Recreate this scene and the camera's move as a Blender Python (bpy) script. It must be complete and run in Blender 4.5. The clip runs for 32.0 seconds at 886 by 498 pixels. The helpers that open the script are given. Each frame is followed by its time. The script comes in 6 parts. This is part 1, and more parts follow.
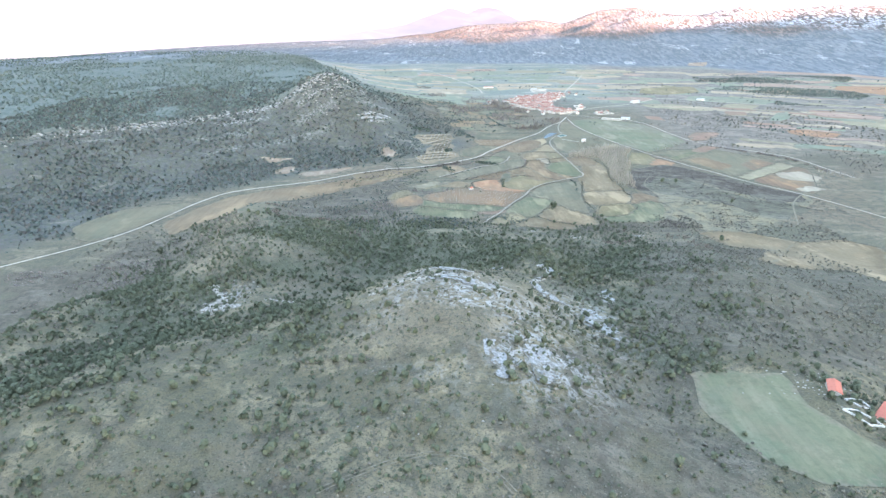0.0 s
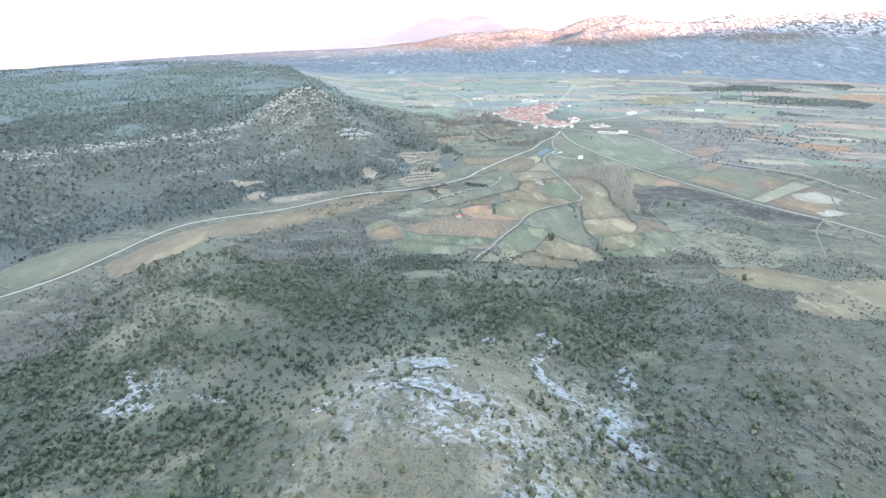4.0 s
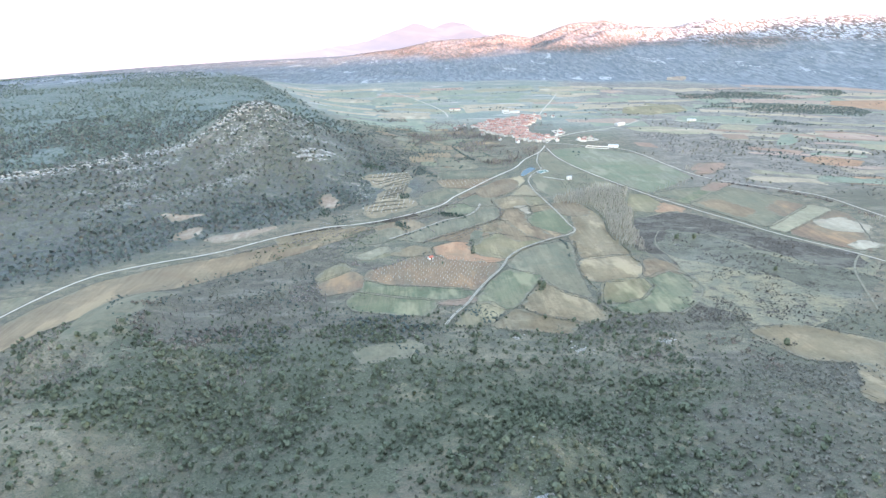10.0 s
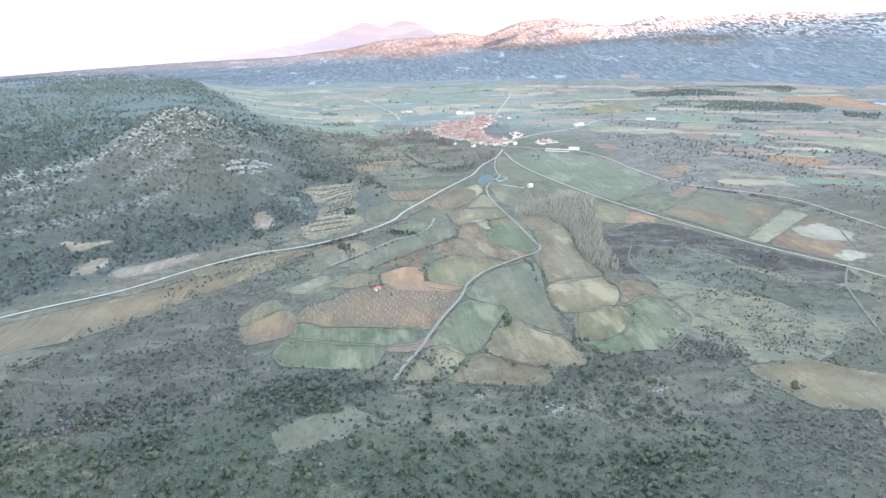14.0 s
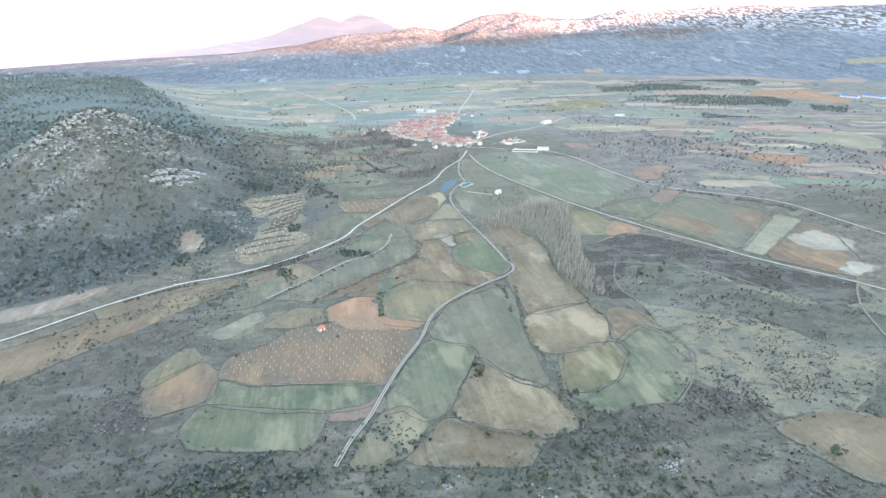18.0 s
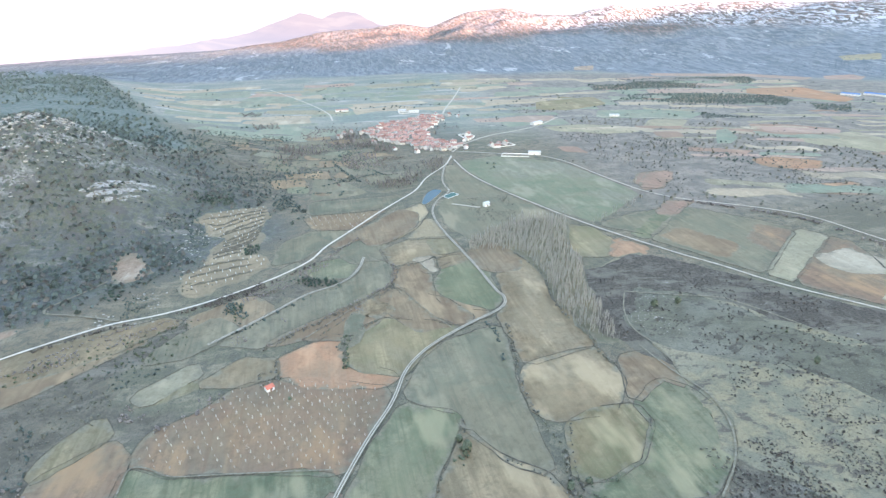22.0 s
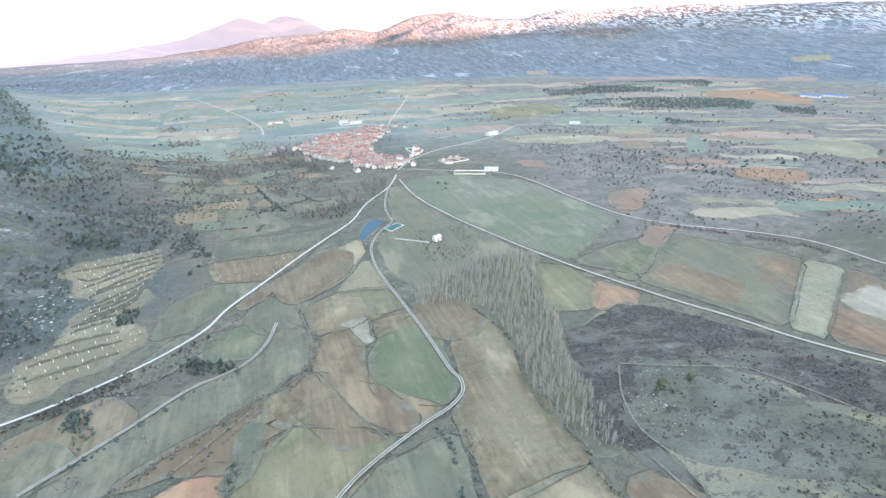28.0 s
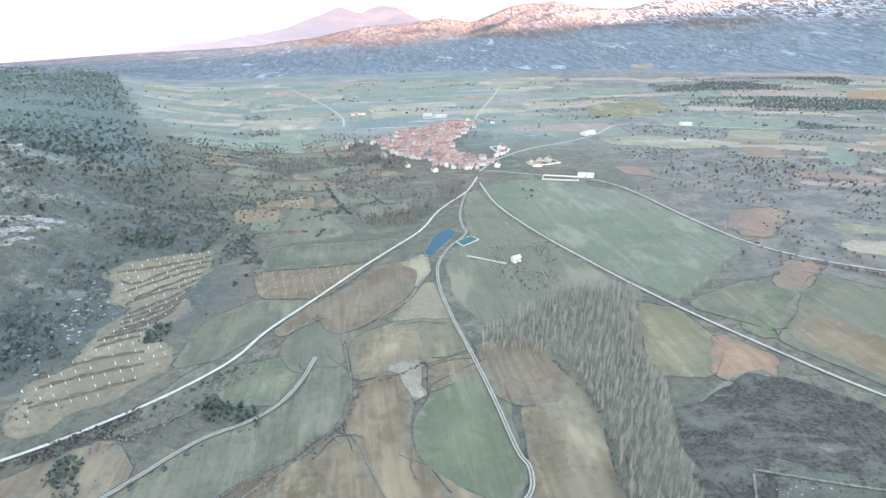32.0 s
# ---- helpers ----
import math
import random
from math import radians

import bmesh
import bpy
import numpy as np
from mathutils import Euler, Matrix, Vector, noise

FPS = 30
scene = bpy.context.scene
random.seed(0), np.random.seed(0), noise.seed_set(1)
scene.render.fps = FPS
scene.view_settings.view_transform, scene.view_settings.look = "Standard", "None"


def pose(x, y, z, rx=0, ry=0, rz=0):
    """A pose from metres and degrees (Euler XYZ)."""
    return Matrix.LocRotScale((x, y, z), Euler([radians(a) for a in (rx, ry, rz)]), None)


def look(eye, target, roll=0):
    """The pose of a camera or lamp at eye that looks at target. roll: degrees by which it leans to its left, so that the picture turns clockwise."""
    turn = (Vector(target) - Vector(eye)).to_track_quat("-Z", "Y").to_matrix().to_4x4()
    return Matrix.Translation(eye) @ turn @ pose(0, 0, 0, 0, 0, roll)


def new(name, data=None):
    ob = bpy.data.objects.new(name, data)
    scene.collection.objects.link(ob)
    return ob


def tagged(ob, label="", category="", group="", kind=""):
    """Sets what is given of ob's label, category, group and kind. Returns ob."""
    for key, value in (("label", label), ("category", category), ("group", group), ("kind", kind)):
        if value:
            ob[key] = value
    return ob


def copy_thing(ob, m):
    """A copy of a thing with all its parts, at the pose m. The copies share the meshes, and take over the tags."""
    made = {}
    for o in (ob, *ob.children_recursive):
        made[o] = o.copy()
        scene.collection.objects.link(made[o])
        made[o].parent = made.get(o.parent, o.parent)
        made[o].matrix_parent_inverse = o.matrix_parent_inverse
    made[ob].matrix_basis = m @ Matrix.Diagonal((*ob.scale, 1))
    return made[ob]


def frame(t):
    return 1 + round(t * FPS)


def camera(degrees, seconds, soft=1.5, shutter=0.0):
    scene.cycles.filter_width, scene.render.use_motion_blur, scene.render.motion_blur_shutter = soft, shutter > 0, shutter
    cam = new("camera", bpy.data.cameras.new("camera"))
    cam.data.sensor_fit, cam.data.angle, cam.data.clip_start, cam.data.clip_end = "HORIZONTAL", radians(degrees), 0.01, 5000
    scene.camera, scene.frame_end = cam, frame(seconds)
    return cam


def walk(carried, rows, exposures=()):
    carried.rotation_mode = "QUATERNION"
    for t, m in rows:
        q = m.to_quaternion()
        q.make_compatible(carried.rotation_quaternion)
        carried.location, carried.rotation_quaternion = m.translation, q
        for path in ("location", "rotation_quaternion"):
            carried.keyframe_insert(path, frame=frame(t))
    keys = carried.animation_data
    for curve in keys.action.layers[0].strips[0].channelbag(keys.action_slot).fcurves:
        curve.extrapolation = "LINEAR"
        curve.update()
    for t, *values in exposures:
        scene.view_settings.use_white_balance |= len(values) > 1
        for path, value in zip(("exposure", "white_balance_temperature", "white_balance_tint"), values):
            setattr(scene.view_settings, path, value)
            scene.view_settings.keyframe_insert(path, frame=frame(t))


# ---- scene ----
cam = camera(77.35, 32.0, soft=1.4)


def aim(x, y, z, yaw, pitch, roll):
    """A camera pose: turned to its left by yaw, tilted up by pitch, leaning by roll."""
    turn = Matrix.Rotation(radians(yaw), 4, "Z") @ Matrix.Rotation(radians(pitch), 4, "X")
    return Matrix.Translation((x, y, z)) @ turn @ Matrix.Rotation(radians(roll), 4, "Y") @ Matrix.Rotation(radians(90), 4, "X")


PATH = [
    (0, 0.00, 0.00, 277.55, -0.00, -23.88, 0.08),
    (0.5, 0.64, 13.08, 277.63, 0.37, -23.87, 0.08),
    (1, 1.43, 26.17, 277.67, 0.47, -23.84, 0.02),
    (1.5, 2.52, 39.07, 277.69, 0.32, -23.75, 0.01),
    (2, 3.96, 51.73, 277.92, 0.10, -23.66, 0.16),
    (2.5, 5.73, 64.05, 278.37, -0.14, -23.59, 0.31),
    (3, 7.49, 76.08, 278.74, -0.40, -23.46, 0.37),
    (3.5, 9.06, 88.19, 278.83, -0.66, -23.31, 0.34),
    (5.5, 15.90, 135.79, 276.04, -1.38, -23.06, 0.33),
    (6, 17.86, 147.64, 275.38, -1.55, -23.02, 0.25),
    (6.5, 19.86, 159.66, 274.96, -1.73, -22.96, 0.31),
    (7, 21.77, 171.79, 274.72, -1.93, -22.84, 0.34),
    (7.5, 23.49, 183.99, 274.39, -2.16, -22.73, 0.45),
    (8, 25.07, 196.09, 273.96, -2.37, -22.63, 0.53),
    (8.5, 26.61, 207.98, 273.53, -2.54, -22.58, 0.65),
    (9, 28.18, 219.78, 273.03, -2.68, -22.57, 0.72),
    (9.5, 29.75, 231.56, 272.54, -2.76, -22.53, 0.79),
    (10, 31.27, 243.28, 272.01, -2.79, -22.54, 0.78),
    (10.5, 32.78, 254.87, 271.47, -2.88, -22.50, 0.78),
    (11, 34.64, 266.61, 270.90, -3.34, -22.47, 0.77),
    (11.5, 36.96, 278.32, 270.27, -5.41, -22.46, 0.84),
    (12, 39.42, 290.14, 269.44, -7.12, -22.38, 0.95),
    (12.5, 41.82, 302.00, 268.36, -7.24, -22.42, 0.97),
    (13, 44.09, 313.72, 267.12, -7.25, -22.52, 0.93),
    (13.5, 46.46, 325.74, 265.69, -7.27, -22.59, 0.94),
    (15.5, 57.71, 376.06, 259.30, -7.93, -22.86, 0.77),
    (16, 60.19, 388.14, 258.07, -11.83, -22.88, 1.05),
    (16.5, 62.62, 399.92, 256.97, -11.42, -22.92, 1.04),
    (17, 65.29, 411.68, 255.82, -11.08, -22.99, 0.98),
    (17.5, 68.09, 423.46, 254.52, -11.08, -22.99, 0.97),
    (18, 71.06, 435.03, 253.30, -11.10, -23.06, 0.97),
    (18.5, 74.17, 446.35, 252.37, -11.25, -23.13, 0.90),
    (19, 77.17, 457.95, 251.36, -11.48, -23.16, 0.79),
    (19.5, 80.33, 469.61, 250.19, -11.51, -23.19, 0.80),
    (20, 83.80, 481.21, 249.10, -11.63, -23.25, 0.77),
    (20.5, 87.49, 492.62, 247.96, -11.80, -23.26, 0.80),
    (21, 91.21, 504.05, 246.75, -11.88, -23.26, 0.84),
    (21.5, 94.65, 515.11, 245.54, -11.99, -23.28, 0.87),
    (22, 98.03, 526.10, 244.22, -12.42, -23.29, 0.97),
    (22.5, 101.47, 537.15, 242.91, -13.36, -23.23, 1.04),
    (23, 105.00, 548.45, 241.44, -14.11, -23.18, 1.14),
    (23.5, 108.48, 559.91, 240.01, -15.33, -23.13, 1.23),
    (24, 112.04, 571.37, 238.40, -16.93, -23.12, 1.36),
    (24.5, 115.73, 583.00, 236.63, -18.42, -22.98, 1.42),
    (25, 119.61, 594.49, 234.88, -19.99, -22.89, 1.63),
    (25.5, 123.90, 605.63, 233.67, -21.32, -22.79, 1.76),
    (27.5, 142.16, 647.91, 231.28, -17.70, -22.83, 1.22),
    (28, 146.88, 658.44, 230.55, -17.11, -22.81, 1.18),
    (28.5, 151.58, 668.97, 229.67, -13.38, -22.84, 0.97),
    (29, 156.23, 679.79, 228.70, -12.49, -22.81, 0.98),
    (29.5, 160.60, 690.72, 227.53, -12.93, -22.84, 1.09),
    (30, 164.70, 701.73, 226.15, -13.13, -22.87, 1.14),
    (30.5, 168.41, 712.84, 224.64, -12.53, -22.98, 1.18),
    (31, 171.70, 723.89, 223.10, -10.09, -23.11, 1.14),
    (31.5, 174.81, 735.20, 221.54, -8.88, -23.27, 1.14),
    (32, 177.74, 746.72, 220.00, -7.70, -23.40, 1.17),
]
walk(cam, [(t, aim(*row)) for t, *row in PATH], exposures=[(0, 4.30, 6380, 23), (12, 4.22, 6380, 23), (20, 4.10, 6380, 23), (32, 4.08, 6380, 23)])

# ---- world, sun, haze ----
SUN_AZ, SUN_EL = 172.0, 4.0        # where the sun stands: degrees clockwise from +y, and its height
world = bpy.data.worlds.new("sky")
scene.world = world
world.use_nodes = True
wn = world.node_tree.nodes
sky = wn.new("ShaderNodeTexSky")
sky.sky_type = "NISHITA"
sky.sun_disc = False
sky.sun_elevation = radians(SUN_EL)
sky.sun_rotation = radians(SUN_AZ)
sky.air_density, sky.dust_density, sky.ozone_density = 1.0, 0.3, 1.0
wn["Background"].inputs[1].default_value = 0.12
world.node_tree.links.new(sky.outputs[0], wn["Background"].inputs[0])

sun = new("sun", bpy.data.lights.new("sun", "SUN"))
sun.data.energy, sun.data.angle, sun.data.color = 2.0, radians(0.6), (1.0, 0.56, 0.40)
az, el = radians(SUN_AZ), radians(SUN_EL)
sun.matrix_world = look((math.sin(az) * math.cos(el), math.cos(az) * math.cos(el), math.sin(el)), (0, 0, 0))

# ---- materials ----


class Nodes:
    """Short hand for building a procedural material."""

    def __init__(self, name, rough=0.9):
        self.mat = bpy.data.materials.new(name)
        self.mat.use_nodes = True
        self.tree = self.mat.node_tree
        self.bsdf = self.tree.nodes["Principled BSDF"]
        self.bsdf.inputs["Roughness"].default_value = rough
        self.bsdf.inputs["Specular IOR Level"].default_value = 0.15
        self.place = self.add("ShaderNodeNewGeometry").outputs["Position"]

    def add(self, kind, **values):
        n = self.tree.nodes.new(kind)
        for k, v in values.items():
            n.inputs[k].default_value = v
        return n

    def link(self, a, b):
        self.tree.links.new(a, b)

    def noise(self, scale, detail=4.0, rough=0.6, stretch=None, spin=0.0, lump=0.0):
        n = self.add("ShaderNodeTexNoise", Scale=scale, Detail=detail, Roughness=rough, Distortion=lump)
        src = self.place
        if stretch:
            m = self.add("ShaderNodeMapping", Scale=stretch, Rotation=(0, 0, radians(spin)))
            self.link(src, m.inputs["Vector"])
            src = m.outputs[0]
        self.link(src, n.inputs["Vector"])
        return n.outputs["Fac"]

    def ramp(self, fac, lo, hi):
        n = self.add("ShaderNodeMapRange")
        n.inputs["From Min"].default_value, n.inputs["From Max"].default_value = lo, hi
        n.interpolation_type = "SMOOTHSTEP"
        self.link(fac, n.inputs["Value"])
        return n.outputs[0]

    def attr(self, name):
        n = self.add("ShaderNodeAttribute")
        n.attribute_name = name
        return n.outputs["Fac"]

    def times(self, a, b):
        n = self.add("ShaderNodeMath")
        n.operation = "MULTIPLY"
        for i, v in enumerate((a, b)):
            if isinstance(v, (int, float)):
                n.inputs[i].default_value = v
            else:
                self.link(v, n.inputs[i])
        return n.outputs[0]

    def mix(self, fac, a, b):
        n = self.add("ShaderNodeMix")
        n.data_type = "RGBA"
        if isinstance(fac, (int, float)):
            n.inputs[0].default_value = fac
        else:
            self.link(fac, n.inputs[0])
        for i, v in ((6, a), (7, b)):
            if isinstance(v, tuple):
                n.inputs[i].default_value = (*v, 1)
            else:
                self.link(v, n.inputs[i])
        return n.outputs[2]

    def done(self, colour, bump=None, strength=0.5, distance=0.5):
        if isinstance(colour, tuple):
            self.bsdf.inputs["Base Color"].default_value = (*colour, 1)
        else:
            self.link(colour, self.bsdf.inputs["Base Color"])
        if bump is not None:
            b = self.add("ShaderNodeBump", Strength=strength, Distance=distance)
            self.link(bump, b.inputs["Height"])
            self.link(b.outputs[0], self.bsdf.inputs["Normal"])
        return self.mat


def ground_material():
    """Grass, scrub, wood, far slopes, rock and snow by the land's cover, the distant ones tinted for haze."""
    k = Nodes("hillside_ground")
    big, mid, patch, fine = k.noise(0.006, 5, lump=0.6), k.noise(0.03, 6), k.noise(0.10, 5, 0.65, lump=0.4), k.noise(0.45, 6, 0.7)
    band = k.noise(0.05, 5, 0.65, stretch=(0.35, 1, 1), spin=-35, lump=0.4)
    grass = k.mix(k.ramp(big, 0.40, 0.60), (0.150, 0.142, 0.098), (0.190, 0.156, 0.110))
    grass = k.mix(k.times(k.ramp(band, 0.48, 0.64), 0.8), grass, (0.262, 0.222, 0.158))
    grass = k.mix(k.times(k.ramp(patch, 0.48, 0.60), 0.75), grass, (0.105, 0.104, 0.080))
    grass = k.mix(k.times(k.ramp(fine, 0.48, 0.70), 0.65), grass, (0.075, 0.078, 0.058))
    hill = k.mix(k.ramp(mid, 0.42, 0.58), (0.148, 0.130, 0.082), (0.258, 0.216, 0.138))
    hill = k.mix(k.times(k.ramp(k.noise(0.045, 6, 0.7, lump=1.0), 0.50, 0.60), 0.8), hill, (0.136, 0.117, 0.086))
    hill = k.mix(k.times(k.ramp(patch, 0.49, 0.60), 0.6), hill, (0.092, 0.092, 0.068))
    hill = k.mix(k.times(k.ramp(fine, 0.49, 0.66), 0.7), hill, (0.080, 0.080, 0.060))
    crest = k.mix(k.ramp(mid, 0.40, 0.60), (0.190, 0.160, 0.110), (0.270, 0.228, 0.158))
    crest = k.mix(k.times(k.ramp(patch, 0.50, 0.62), 0.6), crest, (0.140, 0.122, 0.090))
    crest = k.mix(k.times(k.ramp(fine, 0.50, 0.64), 0.6), crest, (0.090, 0.086, 0.066))
    hill = k.mix(k.times(k.attr("dry"), 0.9), hill, crest)
    grass = k.mix(k.attr("hills"), grass, hill)
    heath = k.mix(k.ramp(fine, 0.35, 0.65), (0.094, 0.082, 0.064), (0.190, 0.160, 0.120))
    heath = k.mix(k.ramp(patch, 0.52, 0.68), heath, (0.190, 0.175, 0.135))
    c = k.mix(k.times(k.attr("heath"), k.ramp(mid, 0.36, 0.56)), grass, heath)
    moor = k.mix(k.ramp(patch, 0.40, 0.60), (0.098, 0.088, 0.068), (0.158, 0.138, 0.104))
    moor = k.mix(k.times(k.ramp(band, 0.52, 0.64), 0.8), moor, (0.205, 0.182, 0.148))
    moor = k.mix(k.times(k.ramp(fine, 0.50, 0.66), 0.7), moor, (0.085, 0.085, 0.068))
    c = k.mix(k.times(k.attr("moor"), k.ramp(mid, 0.30, 0.50)), c, moor)
    bush = k.mix(k.ramp(fine, 0.35, 0.65), (0.082, 0.094, 0.064), (0.140, 0.144, 0.104))
    spots = k.ramp(k.noise(0.13, 4, 0.7, lump=0.6), 0.47, 0.56)
    # table hill's face: haze is mixed into these teal-grey tones
    slope = k.mix(k.ramp(patch, 0.42, 0.60), (0.074, 0.086, 0.084), (0.138, 0.144, 0.134))
    slope = k.mix(k.times(k.ramp(mid, 0.47, 0.60), 0.7), slope, (0.104, 0.100, 0.098))
    slope = k.mix(k.times(k.ramp(k.noise(0.02, 6, 0.7, stretch=(0.4, 1, 1), spin=-38, lump=0.5), 0.58, 0.66), 0.7), slope, (0.255, 0.232, 0.195))
    c = k.mix(k.times(k.attr("face"), 0.9), c, slope)
    c = k.mix(k.times(k.times(k.attr("scrub"), spots), 0.8), c, bush)
    floor = k.mix(k.ramp(fine, 0.38, 0.62), (0.068, 0.078, 0.050), (0.120, 0.126, 0.084))
    c = k.mix(k.times(k.times(k.attr("dense"), k.ramp(k.noise(0.05, 5, 0.65, lump=0.5), 0.36, 0.50)), 0.8), c, floor)
    small = k.ramp(k.noise(0.38, 3, 0.6, lump=0.5), 0.56, 0.64)
    c = k.mix(k.times(k.times(k.attr("hills"), small), 0.75), c, (0.090, 0.094, 0.068))
    c = k.mix(k.times(k.ramp(k.noise(1.2, 3, 0.7), 0.55, 0.62), 0.75), c, (0.056, 0.058, 0.042))
    c = k.mix(k.times(k.ramp(k.noise(0.9, 3, 0.7, lump=0.4), 0.62, 0.68), 0.5), c, (0.330, 0.300, 0.235))
    # hilltop wood: base colours raised and blued to stand for haze
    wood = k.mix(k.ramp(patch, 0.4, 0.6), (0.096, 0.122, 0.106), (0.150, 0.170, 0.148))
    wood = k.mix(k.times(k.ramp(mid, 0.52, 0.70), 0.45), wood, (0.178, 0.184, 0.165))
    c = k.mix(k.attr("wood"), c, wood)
    # plain: lightened base colour takes the place of haze over it
    plain = k.mix(k.ramp(k.noise(0.009, 5, 0.65, stretch=(0.5, 1, 1)), 0.40, 0.60), (0.195, 0.230, 0.195), (0.300, 0.290, 0.238))
    plain = k.mix(k.times(k.ramp(patch, 0.50, 0.62), 0.7), plain, (0.170, 0.176, 0.158))
    plain = k.mix(k.times(k.ramp(k.noise(0.03, 4, 0.6, stretch=(0.15, 1, 1)), 0.60, 0.66), 0.7), plain, (0.52, 0.47, 0.42))
    c = k.mix(k.times(k.attr("plain"), 0.85), c, plain)
    mauve = k.mix(k.ramp(mid, 0.40, 0.60), (0.172, 0.150, 0.128), (0.268, 0.228, 0.184))
    mauve = k.mix(k.times(k.ramp(patch, 0.50, 0.60), 0.6), mauve, (0.128, 0.124, 0.110))
    c = k.mix(k.times(k.attr("mauve"), 0.8), c, mauve)
    # far slopes: the blue of distance haze is put into the base colour
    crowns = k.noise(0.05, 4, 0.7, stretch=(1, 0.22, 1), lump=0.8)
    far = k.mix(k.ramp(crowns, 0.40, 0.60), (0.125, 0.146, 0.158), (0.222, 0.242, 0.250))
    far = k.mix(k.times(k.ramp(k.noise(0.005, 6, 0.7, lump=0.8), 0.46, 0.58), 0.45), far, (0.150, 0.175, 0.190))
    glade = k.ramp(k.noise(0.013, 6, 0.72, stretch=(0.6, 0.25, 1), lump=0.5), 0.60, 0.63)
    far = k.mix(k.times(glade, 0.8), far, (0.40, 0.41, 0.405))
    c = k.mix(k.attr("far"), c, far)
    # upper ridge: sunlit warmth is put into this base colour, besides the sun lamp
    high = k.mix(k.ramp(k.noise(0.011, 6, 0.7, lump=0.6), 0.42, 0.6), (0.17, 0.125, 0.105), (0.27, 0.205, 0.17))
    high = k.mix(k.times(k.ramp(crowns, 0.56, 0.48), 0.85), high, (0.085, 0.085, 0.080))
    c = k.mix(k.times(k.attr("high"), 0.9), c, high)
    drift = k.noise(0.080, 3, 0.65, stretch=(0.9, 0.18, 1), lump=0.4)
    speck = k.times(k.attr("snow"), k.ramp(drift, 0.50, 0.54))
    c = k.mix(speck, c, (0.47, 0.48, 0.50))
    rock = k.times(k.attr("rock"), k.ramp(k.noise(0.16, 6, 0.78, lump=0.8), 0.47, 0.58))
    c = k.mix(rock, c, (0.40, 0.40, 0.385))
    return k.done(c, fine, 0.8, 0.8)


GROUND = ground_material()

# ---- the lie of the land ----
# hills near the start: centre x, y, half widths, height
HILLS = [
    (11, 286, 99, 121, 24.1), (22, 264, 242, 264, 100.2), (-187, 473, 80, 132, 41), (-165, 198, 110, 110, 58.1), (0, -132, 352, 220, 95.6),
    (176, 176, 110, 110, -9.9), (418, 440, 154, 132, 21.2), (-396, 352, 198, 198, -2.5), (-352, 22, 198, 198, 61.1), (308, 66, 176, 176, 55.6),
    (22, 462, 110, 110, -3.3), (-110, 616, 88, 88, 11.7), (220, 594, 110, 88, 2.1), (77, 319, 55, 77, -16.1), (-80, 400, 45, 90, -15.4),
    (-95, 270, 38, 60, 4.1), (130, 480, 40, 120, -6.4), (-190, 210, 90, 90, -5.8), (-80, 220, 90, 80, -24.2), (-215, 500, 60, 80, 7.9),
    (-250, 640, 45, 80, 37.5), (-255, 745, 35, 50, 11.7), (100, 470, 45, 45, 22.8), (230, 340, 80, 80, 11.2), (260, 440, 80, 70, 27.5),
    (-120, 540, 60, 60, 4.5), (0, 590, 70, 60, 9.6), (-300, 330, 60, 120, 48.6), (-400, 600, 80, 120, 0.4), (130, 240, 60, 60, -11.1),
    (280, 540, 70, 50, 17.4), (110, 380, 40, 40, -2.5), (-160, 620, 50, 40, 15.7), (200, 240, 80, 80, 16.3), (-272, 1350, 105, 110, 66),
    (-165, 1265, 80, 75, 18),
]
# height of the far ridge's crest by bearing in degrees
CREST_A = (-70, -45, -38, -32, -25, -18, -12, -8, -2, 1, 6, 8.5, 11, 12, 14.5, 18, 21, 24, 27.6, 30.4, 34, 38, 43, 50, 62, 80)
CREST_H = (-70, -90, -90, -60, -30, 0, 14, 30, 78, 125, 150, 172, 145, 165, 235, 255, 212, 205, 262, 238, 262, 268, 258, 264, 268, 270)
HUB = (88.0, 374.0)


def lattice(n, seed):
    return np.random.RandomState(seed).rand(n, n)


LATTICE = lattice(256, 5)


def vnoise(x, y):
    xi, yi = np.floor(x).astype(int), np.floor(y).astype(int)
    u, v = x - xi, y - yi
    u, v = u * u * (3 - 2 * u), v * v * (3 - 2 * v)
    a, b = LATTICE[xi % 256, yi % 256], LATTICE[(xi + 1) % 256, yi % 256]
    c, d = LATTICE[xi % 256, (yi + 1) % 256], LATTICE[(xi + 1) % 256, (yi + 1) % 256]
    return (a * (1 - u) + b * u) * (1 - v) + (c * (1 - u) + d * u) * v - 0.5


def fbm(x, y, size, octaves=4, fall=0.5):
    total, amp = 0, 1.0
    for i in range(octaves):
        total = total + amp * vnoise(x / size + 17.3 * i, y / size - 9.1 * i)
        size, amp = size / 2.1, amp * fall
    return total


def smooth(v, lo, hi):
    t = np.clip((v - lo) / (hi - lo), 0, 1)
    return t * t * (3 - 2 * t)


def left_hill(x, y):
    """The wooded table hill: a rim above the valley road, a plateau behind it."""
    s = (x + 253) * 0.625 - (y - 1353) * 0.78          # metres in front of the rim
    edge = -200 - 0.42 * (y - 1364)                     # its end towards the village
    body = (1 - smooth(s, -40, 215)) * (1 - smooth(x - edge, -70, 430))
    return body * 64 * (1 - smooth(y, 2900, 3700))


